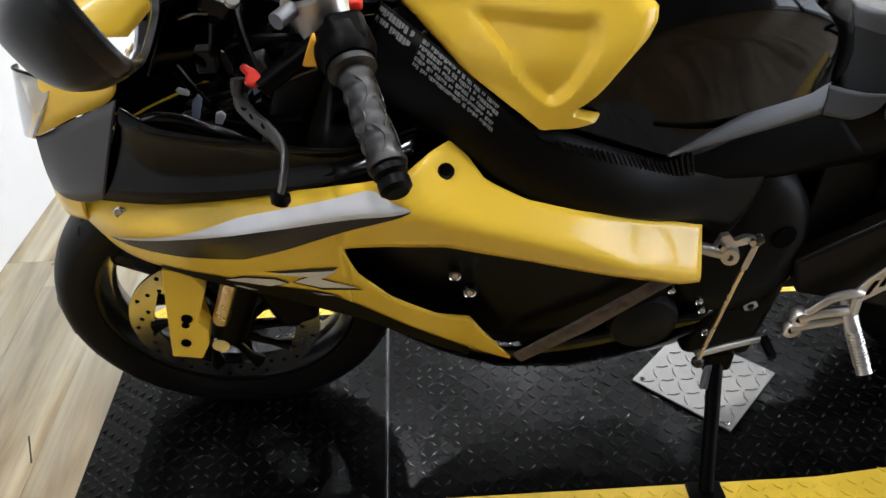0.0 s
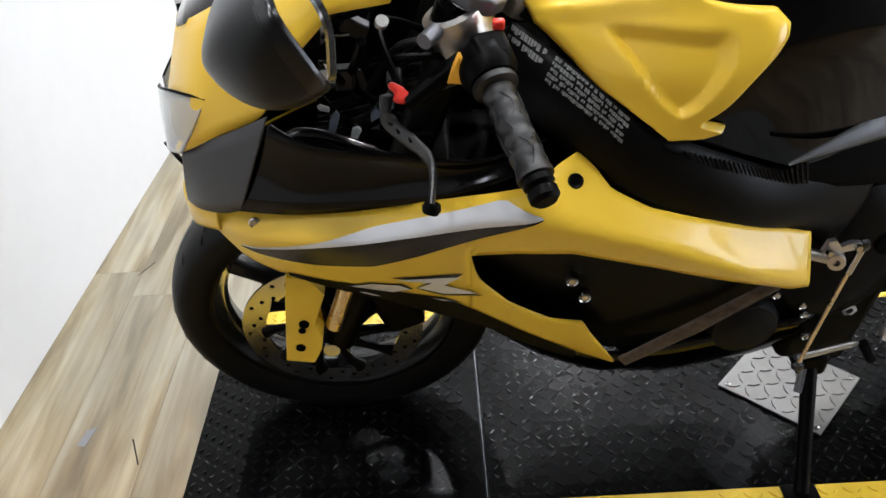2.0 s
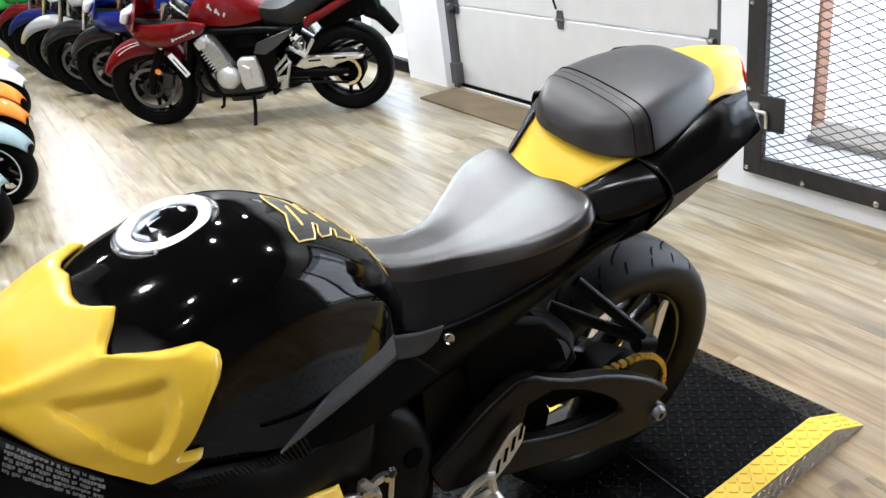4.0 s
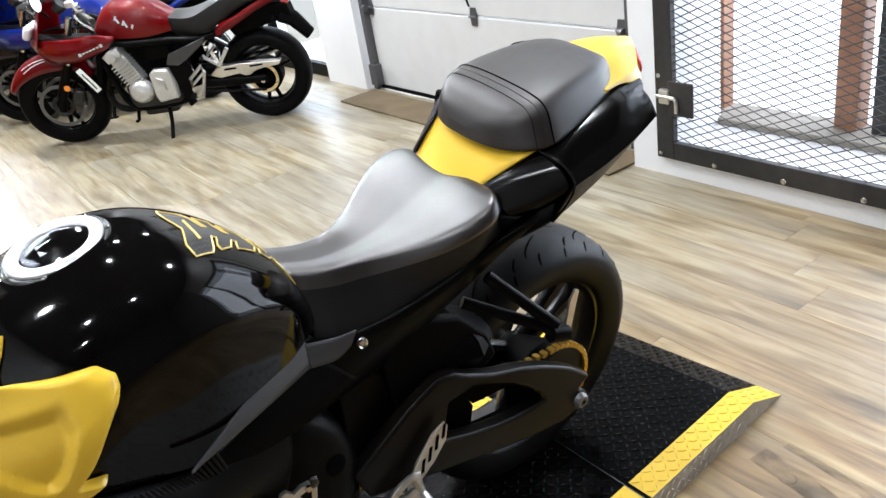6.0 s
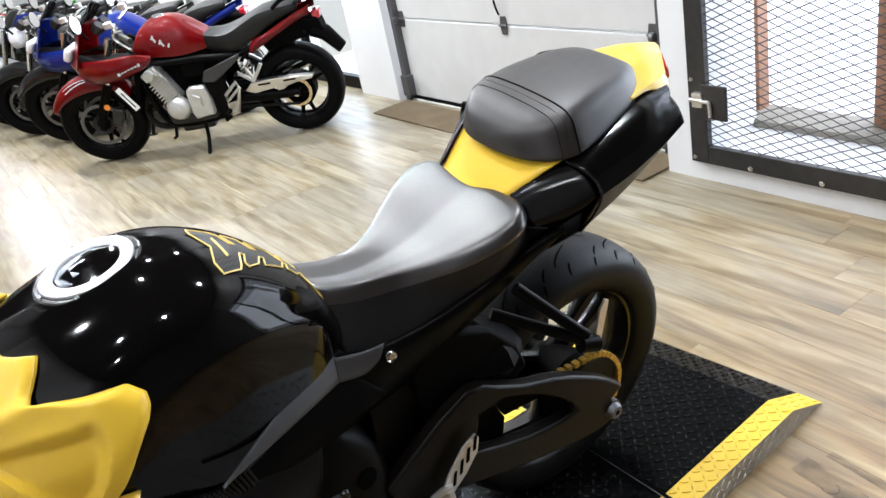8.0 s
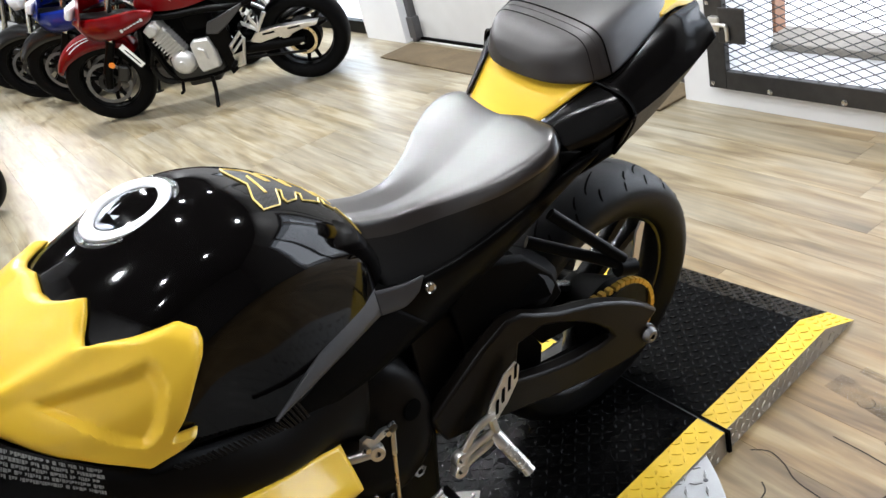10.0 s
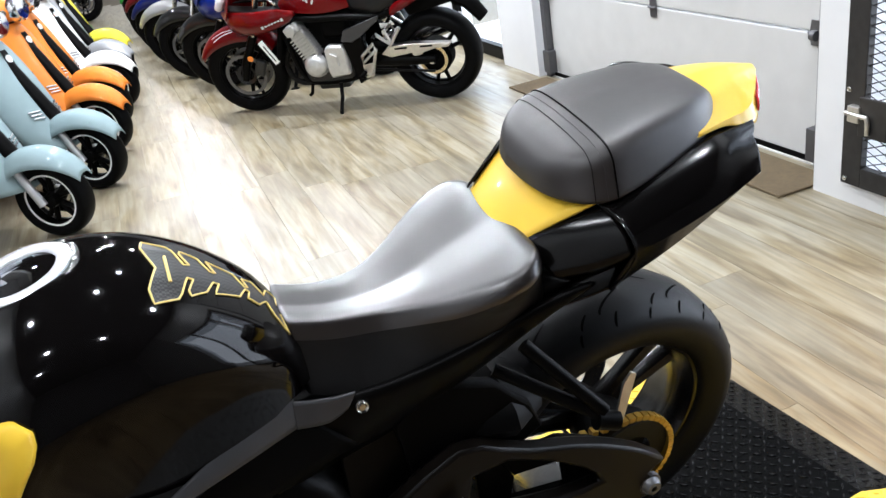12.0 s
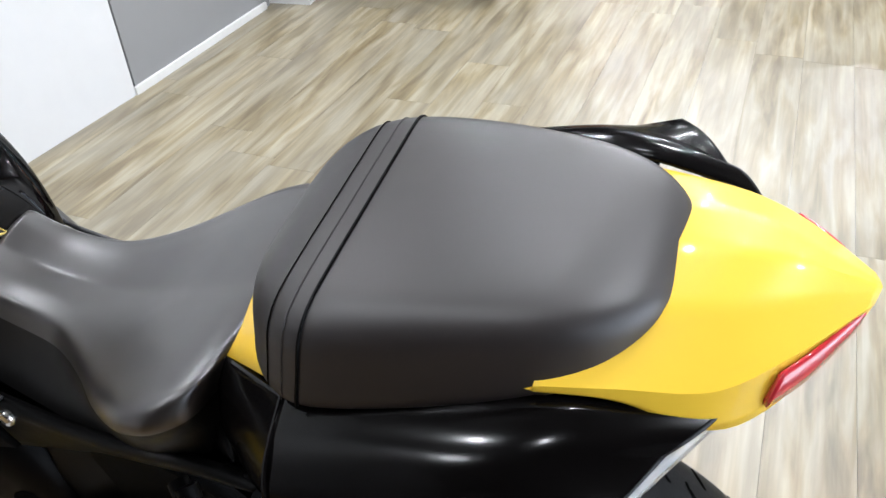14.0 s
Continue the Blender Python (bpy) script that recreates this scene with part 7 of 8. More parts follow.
def road_bike(m, paint, label, engine=DARK_ENGINE, fairing=True, tag=False, fender=None, turn=7):
    """A parked road motorcycle; x ahead, y to its left, origin on the ground between the wheels, the bars turned left."""
    b = tagged(empty("parked_motorcycle", m), label, "motorcycle", "motorcycles parked in the row")
    fx, rx, r = 0.645, -0.715, 0.288
    head = Vector((0.33, 0, 0.86))
    steer = Matrix.Translation(head) @ Matrix.Rotation(radians(turn), 4, Vector((-0.42, 0, 0.9)).normalized()) @ Matrix.Translation(-head)

    def turned(bm):
        bm.transform(steer)
        return bm

    fw = simple_wheel("front_wheel", steer @ Matrix.Translation((fx, 0, r)), r, 0.12, b, 3)
    rw = simple_wheel("rear_wheel", Matrix.Translation((rx, 0, r)), r, 0.17, b, 3)
    part("wheel_carrier", lathe([(0.0001, 0.085), (0.09, 0.085), (0.11, 0.07), (0.11, -0.02)], 36), BLACK_MATTE, rw)
    part("sprocket", lathe([(0.075, 0.098), (0.093, 0.098), (0.093, 0.104), (0.075, 0.104)], 36, closed=True), BRASS, rw)
    part("axle_nut", lathe([(0.0001, 0.02), (0.018, 0.02), (0.02, 0.0)], 6, disc_m((0, 0.12, 0), (0, 1, 0))), STEEL, rw)
    for s in (-1, 1):
        part("brake_disc", lathe([(0.122, s * 0.062), (0.145, s * 0.062), (0.145, s * 0.067), (0.122, s * 0.067)], 40, closed=True), ALU_GREY, fw)
        part("disc_carrier", lathe([(0.045, s * 0.05), (0.07, s * 0.066), (0.07, s * 0.058)], 24), DARK_ENGINE, fw)
        leg = part("fork_leg", turned(tube([(fx, s * 0.095, r - 0.02), (fx - 0.05, s * 0.095, r + 0.1), (fx - 0.16, s * 0.095, 0.56)], [0.024, 0.03, 0.027], 14)), BLACK_SATIN, b)
        part("fork_tube", turned(tube([(fx - 0.15, s * 0.095, 0.54), (0.36, s * 0.095, 0.84)], 0.021, 12)), STEEL, leg)
        part("reflector", turned(lathe([(0.0001, 0.004), (0.02, 0.004), (0.02, 0.0)], 16, disc_m((fx - 0.1, s * 0.122, 0.42), (0, s, 0)))), LENS, leg, "amber reflector")
        part("caliper", turned(box((0.07, 0.045, 0.11), Matrix.Translation((fx - 0.13, s * 0.085, 0.335)) @ Matrix.Rotation(radians(-25), 4, "Y"))), DARK_ENGINE, b, bevel=0.012)

    def guard(u, v):
        a, w = radians(26 + 122 * u), 2 * v - 1
        rad = r + 0.03 + 0.012 * math.cos(math.pi * w / 2) - (0.03 + 0.05 * math.sin(math.pi * min(1, u * 1.1))) * abs(w) ** 3
        return Vector((fx + rad * math.cos(a), 0.082 * (1 - 0.35 * max(0, 0.25 - u) / 0.25) * math.sin(w * math.pi / 2), r + rad * math.sin(a)))

    bm = bmesh.new()
    add_grid(bm, guard, 26, 12)
    fd = part("front_fender", turned(bm), fender or paint, b, solid=0.004)
    # tank
    top = [(-0.27, 0.735), (-0.2, 0.79), (-0.1, 0.862), (-0.02, 0.886), (0.07, 0.885), (0.15, 0.845), (0.21, 0.775), (0.235, 0.735)]
    wid = [(-0.27, 0.085), (-0.18, 0.125), (-0.05, 0.155), (0.08, 0.165), (0.18, 0.14), (0.235, 0.1)]
    low = [(-0.27, 0.67), (-0.1, 0.665), (0.08, 0.69), (0.235, 0.72)]

    def shell(u, v):
        x, a = -0.27 + 0.505 * u, math.pi * (v - 0.5)
        lo, hi, w = curve_at(x, low), curve_at(x, top), curve_at(x, wid)
        return Vector((x, w * math.copysign(abs(math.sin(a)) ** 0.75, a), lo + (hi - lo) * abs(math.cos(a)) ** 0.6))

    bm = bmesh.new()
    add_grid(bm, shell, 26, 26)
    tk = part("tank", bm, paint, b)
    part("filler", lathe([(0.0001, 0.012), (0.035, 0.012), (0.04, 0.0)], 20, disc_m((0.03, 0, 0.884), (0, 0, 1))), STEEL, tk)
    # seat, tail and rack
    st = [(-0.86, 0.835), (-0.74, 0.835), (-0.62, 0.825), (-0.52, 0.79), (-0.42, 0.752), (-0.33, 0.74), (-0.24, 0.752)]
    sl = [(-0.86, 0.79), (-0.7, 0.745), (-0.55, 0.675), (-0.44, 0.63), (-0.3, 0.63), (-0.24, 0.66)]
    sw = [(-0.86, 0.08), (-0.6, 0.13), (-0.42, 0.15), (-0.3, 0.11), (-0.24, 0.095)]

    def saddle(u, v):
        x, w = -0.86 + 0.62 * u, 2 * v - 1
        k = abs(w)
        hi, lo = curve_at(x, st), curve_at(x, sl)
        return Vector((x, curve_at(x, sw) * math.copysign(min(1, k * 1.25) ** 0.8, w), hi - 0.018 * k * k if k < 0.7 else hi - 0.009 - (hi - lo - 0.009) * (k - 0.7) / 0.3))

    bm = bmesh.new()
    add_grid(bm, saddle, 26, 20)
    part("seat", bm, VINYL_DARK, b, solid=0.02)
    for s in (-1, 1):
        part("tail_panel", flank(-0.93, -0.52, [(-0.93, 0.755), (-0.8, 0.715), (-0.6, 0.63), (-0.52, 0.595)], [(-0.93, 0.805), (-0.8, 0.765), (-0.65, 0.705), (-0.55, 0.672), (-0.52, 0.64)], [(-0.93, 0.075), (-0.7, 0.13), (-0.52, 0.14)], s, bulge=0.014), paint, b, solid=0.008)
        if tag:
            part("rack_rail", tube(smooth_path([(-0.72, s * 0.11, 0.83), (-0.8, s * 0.11, 0.875), (-0.95, s * 0.09, 0.88), (-1.0, s * 0.03, 0.875)]), 0.013, 8), BLACK_SATIN, b)
    if tag:
        part("rack_plate", prism([(-0.8, -0.09), (-0.95, -0.08), (-1.0, -0.02), (-1.0, 0.02), (-0.95, 0.08), (-0.8, 0.09)], 0.012, Matrix.Translation((0, 0, 0.888)) @ Matrix.Rotation(radians(90), 4, "X")), BLACK_MATTE, b)
    part("tail_lamp", box((0.05, 0.1, 0.05), centre=(-0.95, 0, 0.73)), TAIL_RED, b, bevel=0.012)
    ut = part("undertail", prism([(-0.56, 0.64), (-0.8, 0.74), (-0.96, 0.72), (-0.98, 0.63), (-0.85, 0.61), (-0.6, 0.56)], 0.13, Matrix.Translation((0, -0.065, 0))), BLACK_MATTE, b, bevel=0.015)
    part("mudguard", tube([(-0.9, 0, 0.64), (-0.97, 0, 0.6), (-1.05, 0, 0.49)], [0.05, 0.045, 0.035], 10, 1.8), BLACK_MATTE, ut)
    for s in (-1, 1):
        part("indicator_stalk", tube([(-0.86, s * 0.06, 0.65), (-0.88, s * 0.13, 0.65)], 0.008, 8), BLACK_SATIN, ut)
    # frame, engine, swingarm
    for s in (-1, 1):
        part("frame_tube", tube(smooth_path([(0.3, s * 0.05, 0.79), (0.12, s * 0.145, 0.66), (-0.2, s * 0.15, 0.63), (-0.46, s * 0.13, 0.61), (-0.75, s * 0.1, 0.72)]), 0.02, 10), BLACK_SATIN, b)
        part("frame_tube", tube(smooth_path([(0.3, s * 0.04, 0.72), (0.22, s * 0.13, 0.5), (0.16, s * 0.13, 0.25), (-0.05, s * 0.13, 0.21), (-0.25, s * 0.13, 0.24)]), 0.018, 10), BLACK_SATIN, b)
        part("pivot_plate", prism([(-0.165, 0.485), (-0.3, 0.55), (-0.29, 0.38), (-0.31, 0.24), (-0.22, 0.19), (-0.205, 0.33)], 0.025, Matrix.Translation((0, s * 0.15 - 0.0125, 0))), BLACK_SATIN, b, bevel=0.006)
        cover = part("side_cover", prism([(-0.165, 0.485), (-0.2, 0.55), (-0.45, 0.62), (-0.44, 0.59), (-0.3, 0.5), (-0.24, 0.47)], 0.02, Matrix.Translation((0, s * 0.165 - 0.01, 0))), GREY_PANEL, b, bevel=0.006)
        part("swingarm", tube([(-0.24, s * 0.1, 0.33), (-0.5, s * 0.115, 0.31), (-0.74, s * 0.115, 0.295)], [0.04, 0.036, 0.028], 10), BLACK_SATIN, b)
        grip = part("grip", turned(tube([(0.22, s * 0.24, 0.89), (0.13, s * 0.36, 0.875)], 0.018, 10)), GRIP, b)
        part("handlebar", turned(tube([(0.3, s * 0.05, 0.9), (0.27, s * 0.18, 0.915), (0.22, s * 0.25, 0.888)], 0.011, 8)), STEEL, b)
        part("switch_box", turned(box((0.05, 0.045, 0.045), Matrix.Translation((0.225, s * 0.235, 0.89)))), DARK_ENGINE, grip, bevel=0.01)
        part("lever", turned(tube(smooth_path([(0.27, s * 0.22, 0.89), (0.25, s * 0.27, 0.885), (0.19, s * 0.34, 0.86), (0.13, s * 0.40, 0.84)]), 0.008, 8)), STEEL, grip)
        part("fluid_pot", turned(lathe([(0.0001, 0.03), (0.026, 0.03), (0.028, 0.0), (0.0001, 0.0)], 16, disc_m((0.29, s * 0.17, 0.925), (0, 0, 1)))), ALU, b)
        mi = part("mirror", lathe([(0.0001, -0.022), (0.04, -0.014), (0.056, 0.002), (0.054, 0.006)], 18, disc_m((0.42, s * 0.26, 0.99), (-1, 0, 0.1))), BLACK_SATIN, b)
        part("mirror_glass", lathe([(0.0001, 0.005), (0.052, 0.005)], 18, disc_m((0.42, s * 0.26, 0.99), (-1, 0, 0.1))), STEEL, mi)
        part("mirror_stem", tube([(0.45, s * 0.13, 0.86), (0.43, s * 0.24, 0.96)], 0.008, 8), BLACK_SATIN, mi)
        part("dial", lathe([(0.0001, 0.02), (0.036, 0.02), (0.042, 0.0), (0.03, -0.04)], 20, disc_m((0.4, s * 0.045, 0.9), (-0.75, 0, 0.65))), DARK_ENGINE, b)
    tilt = Matrix.Translation((0.095, 0, 0.485)) @ Matrix.Rotation(radians(24), 4, "Y")
    cy = part("cylinder", box((0.105, 0.33, 0.22), tilt), engine, b, bevel=0.01)
    part("cylinder_head", box((0.11, 0.38, 0.06), tilt @ Matrix.Translation((0, 0, 0.115))), engine, cy, bevel=0.01)
    for k in range(8):
        part("fin", box((0.12, 0.37, 0.008), tilt @ Matrix.Translation((0, 0, -0.09 + 0.021 * k))), engine, cy, smooth=False)
    for s in (-1, 1):
        part("head_cover", lathe([(0.0001, 0.02), (0.03, 0.018), (0.038, 0.0)], 20, tilt @ disc_m((0.0, s * 0.19, 0.115), (0, s, 0))), engine, b)
    part("engine_bulk", box((0.42, 0.2, 0.3), Matrix.Translation((-0.03, 0, 0.52))), BLACK_MATTE, b, bevel=0.05)
    part("air_box", box((0.2, 0.26, 0.14), Matrix.Translation((-0.12, 0, 0.56))), BLACK_MATTE, b, bevel=0.03)
    part("radiator", box((0.04, 0.3, 0.26), Matrix.Translation((0.28, 0, 0.48)) @ Matrix.Rotation(radians(-20), 4, "Y")), BLACK_MATTE, b, bevel=0.01)
    part("crankcase", box((0.36, 0.3, 0.2), centre=(-0.02, 0, 0.3)), DARK_ENGINE, b, bevel=0.04)
    part("sump", box((0.22, 0.2, 0.07), centre=(0.0, 0, 0.18)), DARK_ENGINE, b, bevel=0.02)
    for s in (-1, 1):
        cv = part("engine_cover", lathe([(0.0001, 0.06), (0.045, 0.058), (0.066, 0.046), (0.077, 0.022), (0.08, 0.0)], 32, disc_m((0.045, s * 0.155, 0.345), (0, s, 0))), engine, b)
        part("cover_badge", lathe([(0.0001, 0.004), (0.022, 0.003), (0.024, 0.0)], 20, disc_m((0.045, s * 0.214, 0.345), (0, s, 0))), engine, cv)
        part("gearbox_cover", prism([(-0.04, 0.445), (-0.07, 0.47), (-0.165, 0.465), (-0.185, 0.38), (-0.18, 0.27), (-0.05, 0.255), (-0.035, 0.3)], 0.05, Matrix.Translation((0, s * 0.165 - 0.025, 0))), engine, b, bevel=0.014)
        part("clutch_arm", tube([(-0.08, s * 0.197, 0.42), (-0.12, s * 0.2, 0.4), (-0.12, s * 0.198, 0.34)], 0.007, 8), engine, b)
        part("exhaust_header", tube(smooth_path([(0.2, s * 0.08, 0.5), (0.3, s * 0.08, 0.35), (0.22, s * 0.07, 0.2), (-0.2, -0.06, 0.18)]), 0.02, 10), ENGINE, b)
        # rider's footrest hanger: a frame with two openings
        hy = s * 0.175
        hg = part("footrest_hanger", tube([(-0.285, hy, 0.378), (-0.375, hy, 0.45), (-0.385, hy, 0.41), (-0.33, hy, 0.26), (-0.28, hy, 0.25), (-0.285, hy, 0.378)], 0.011, 8), ALU, b)
        part("cross_bar", tube([(-0.29, hy, 0.34), (-0.37, hy, 0.4)], 0.009, 8), ALU, hg)
        part("heel_plate", prism([(-0.275, 0.32), (-0.345, 0.33), (-0.335, 0.245), (-0.28, 0.235)], 0.008, Matrix.Translation((0, hy - 0.004, 0))), ALU, hg)
        part("footpeg", tube([(-0.28, hy, 0.275), (-0.28, hy + s * 0.09, 0.275)], 0.013, 8), BLACK_MATTE, hg)
        ph = part("passenger_hanger", tube([(-0.395, hy - s * 0.02, 0.5), (-0.485, hy - s * 0.015, 0.43), (-0.56, hy - s * 0.02, 0.53)], 0.013, 8), ALU, b)
        part("cross_bar", tube([(-0.455, hy - s * 0.02, 0.525), (-0.488, hy - s * 0.015, 0.44)], 0.01, 8), ALU, ph)
        part("footpeg", tube([(-0.395, hy, 0.498), (-0.41, hy + s * 0.07, 0.5)], 0.012, 8), BLACK_MATTE, ph)
    part("silencer", tube([(-0.3, -0.17, 0.27), (-0.5, -0.19, 0.33), (-0.85, -0.2, 0.42)], [0.035, 0.055, 0.05], 18), STEEL, b)
    cg = part("chain_guard", prism([(-0.4, 0.365), (-0.455, 0.412), (-0.6, 0.416), (-0.858, 0.398), (-0.84, 0.375), (-0.68, 0.365), (-0.65, 0.335), (-0.61, 0.335), (-0.6, 0.355), (-0.46, 0.34)], 0.05, Matrix.Translation((0, 0.09, 0))), ALU, b, "bare aluminium chain guard", bevel=0.004)
    for x in (-0.535, -0.7):
        part("slot", box((0.08, 0.003, 0.011), centre=(x, 0.1415, 0.392)), BLACK_MATTE, cg, smooth=False)
    for z in (0.215, 0.36):
        part("chain_run", tube([(-0.2, 0.105, 0.3 + 0.4 * (z - 0.29)), (rx, 0.105, z)], 0.009, 6), ENGINE, b)
    sd = part("side_stand", tube([(-0.08, 0.15, 0.21), (-0.072, 0.17, 0.12), (-0.07, 0.245, 0.03)], 0.013, 8), BLACK_SATIN, b)
    part("stand_foot", box((0.06, 0.04, 0.012), centre=(-0.07, 0.255, 0.026)), BLACK_SATIN, sd)
    part("centre_stand", tube([(0.13, 0.13, 0.22), (0.145, 0.15, 0.15), (0.165, 0.15, 0.14)], 0.011, 8), BLACK_SATIN, b)
    if fairing:
        for s in (-1, 1):
            wide = [(0.08, 0.185), (0.3, 0.205), (0.48, 0.17), (0.6, 0.11), (0.68, 0.03)]
            fa = part("fairing_side", flank(0.08, 0.68, [(0.08, 0.69), (0.137, 0.645), (0.35, 0.592), (0.5, 0.59), (0.62, 0.62), (0.68, 0.69)], [(0.08, 0.712), (0.217, 0.742), (0.4, 0.738), (0.55, 0.735), (0.68, 0.72)], wide, s, 24, 8, 0.025), paint, b, solid=0.006)
            bm = bmesh.new()
            add_grid(bm, lambda u, v: Vector((0.2 + 0.42 * u, s * (curve_at(0.2 + 0.42 * u, wide) * (1 - 0.75 * v)), 0.738 - 0.03 * v + 0.04 * u * v)), 14, 6)
            part("dash_panel", bm, BLACK_SATIN, fa, solid=0.004)
            bm = bmesh.new()
            add_grid(bm, lambda u, v: Vector((0.675 - 0.13 * v - 0.09 * u * (1 - v * 0.4), s * (0.02 + 0.15 * u * (1 - 0.2 * v)), 0.715 + 0.215 * v - 0.02 * u)), 8, 8)
            part("nose_cowl", bm, paint, fa, solid=0.006)
            bm = bmesh.new()
            for k in range(7):
                add_box(bm, (0.017, 0.002, 0.008 + 0.01 * (k in (0, 6))), Matrix.Translation((0.16 + 0.024 * k, s * (0.224 + 0.001 * k), 0.678 - 0.006 * k)) @ Matrix.Rotation(radians(12), 4, "Y"))
            part("lettering_bar", bm, SILVER_DECAL, fa, smooth=False)
        bm = bmesh.new()
        add_grid(bm, lambda u, v: Vector((0.555 - 0.15 * u, (2 * v - 1) * (0.11 - 0.01 * u), 0.92 + 0.13 * u - 0.05 * (2 * v - 1) ** 2)), 8, 8)
        part("small_screen", bm, SMOKE, b, solid=0.003)
        part("headlamp", box((0.05, 0.17, 0.09), Matrix.Translation((0.665, 0, 0.77)) @ Matrix.Rotation(radians(-28), 4, "Y")), CLEAR_GREY, b, bevel=0.02)
    else:
        part("headlamp", lathe([(0.0001, 0.05), (0.07, 0.045), (0.085, 0.03), (0.08, -0.03), (0.04, -0.07), (0.0001, -0.075)], 24, disc_m((0.50, 0, 0.80), (1, 0, 0))), CLEAR_GREY, b)
        bm = bmesh.new()
        add_grid(bm, lambda u, v: Vector((0.46 + 0.12 * u, (2 * v - 1) * (0.1 - 0.05 * u), 0.99 - 0.14 * u + 0.02 * math.cos(math.pi * (v - 0.5)))), 6, 6)
        part("fly_screen", bm, paint, b, solid=0.006)
    if tag:
        pt = part("paper_tag", box((0.04, 0.003, 0.17), Matrix.Translation((0.325, 0.215, 0.475)) @ Matrix.Rotation(radians(28), 4, "Y")), PAPER, b, "white paper tag", smooth=False)
        part("print_bar", box((0.007, 0.002, 0.12), Matrix.Translation((0.322, 0.2172, 0.47)) @ Matrix.Rotation(radians(28), 4, "Y")), BLACK_DECAL, pt, smooth=False)
        for k in range(5):
            add = box((0.011, 0.002, 0.03), Matrix.Translation((0.045 - 0.021 * k + (0.012 if k % 2 else 0), 0.1635 - 0.004 * abs(k - 2), 0.805 - 0.016 * k)) @ Matrix.Rotation(radians(20 if k % 2 else -35), 4, "Y"))
            part("lettering_bar", add, SILVER_DECAL, tk, smooth=False)
        for k in (0, 1):
            bm = bmesh.new()
            add_grid(bm, lambda u, v: Vector(guard(0.3 + 0.26 * u, 0.74 + 0.06 * k + (0.05 + 0.03 * k) * (1 - u) + 0.018 * v)) + Vector((0.003, 0.004, 0.005)), 8, 1)
            part("fender_stripe", turned(bm), SILVER_DECAL, fd)
    return b


def car_paint(name, c, metal=0.0):
    return surface(name, c, 0.3, metal=metal, vary=0.06, coat=0.5, scale=20, spec=0.03)


RED_PAINT = car_paint("deep_red_paint", (0.105, 0.0007, 0.0016))
ROW_ANGLE = radians(140.8)


def bike_at(x, y, ang, lean=-8):
    """A pose by the place of the front tyre on the floor."""
    return Matrix.Translation((x - 0.65 * math.cos(ang), y - 0.65 * math.sin(ang), 0)) @ Matrix.Rotation(ang, 4, "Z") @ Matrix.Rotation(radians(lean), 4, "X")


road_bike(Matrix.Translation((1.305, 4.18, 0)) @ Matrix.Rotation(ROW_ANGLE, 4, "Z") @ Matrix.Rotation(radians(-8), 4, "X"), RED_PAINT, "red half-faired road motorcycle with a silver engine", SILVER_ENGINE, tag=True)
row = [
    ("blue sport motorcycle standing in the row", car_paint("blue_paint", (0.004, 0.011, 0.11)), True, 0.72, 5.6, car_paint("black_fender", (0.01, 0.01, 0.01))),
    ("grey naked motorcycle standing in the row", car_paint("grey_paint", (0.06, 0.058, 0.055), 0.3), False, 0.58, 6.25, car_paint("gloss_black_fender", (0.01, 0.01, 0.01))),
    ("black naked motorcycle with a silver fender standing in the row", car_paint("black_naked_paint", (0.012, 0.012, 0.012)), False, 0.5, 7.0, car_paint("silver_fender", (0.4, 0.4, 0.4), 0.5)),
    ("dark blue motorcycle standing in the row", car_paint("dark_blue_paint", (0.006, 0.01, 0.08)), False, 0.46, 7.8, None),
    ("dark red motorcycle standing in the row", car_paint("dark_red_paint", (0.1, 0.003, 0.005)), False, 0.42, 8.6, None),
    ("green motorcycle standing far down the row", car_paint("green_paint", (0.04, 0.32, 0.05)), True, 0.4, 9.7, None),
    ("black motorcycle standing far down the row", car_paint("black_row_paint", (0.012, 0.012, 0.012)), False, 0.4, 10.8, None),
]
for lab, paint, fair_, x, y, fend in row:
    road_bike(bike_at(x, y, ROW_ANGLE, -6), paint, lab, DARK_ENGINE, fair_, fender=fend)
road_bike(bike_at(-0.4, 12.6, radians(-30), -6), car_paint("light_blue_paint", (0.1, 0.4, 0.5)), "light blue motorcycle at the far end", DARK_ENGINE, True)

# ---- scooters ----
CHROME = surface("chrome", (0.8, 0.8, 0.8), 0.1, metal=1.0, vary=0.03)
SCOOT_GREY = surface("silver_fork_paint", (0.5, 0.5, 0.5), 0.35, metal=0.7, vary=0.08)
WHITE_LINE = surface("white_rim_line", (0.75, 0.75, 0.75), 0.4)


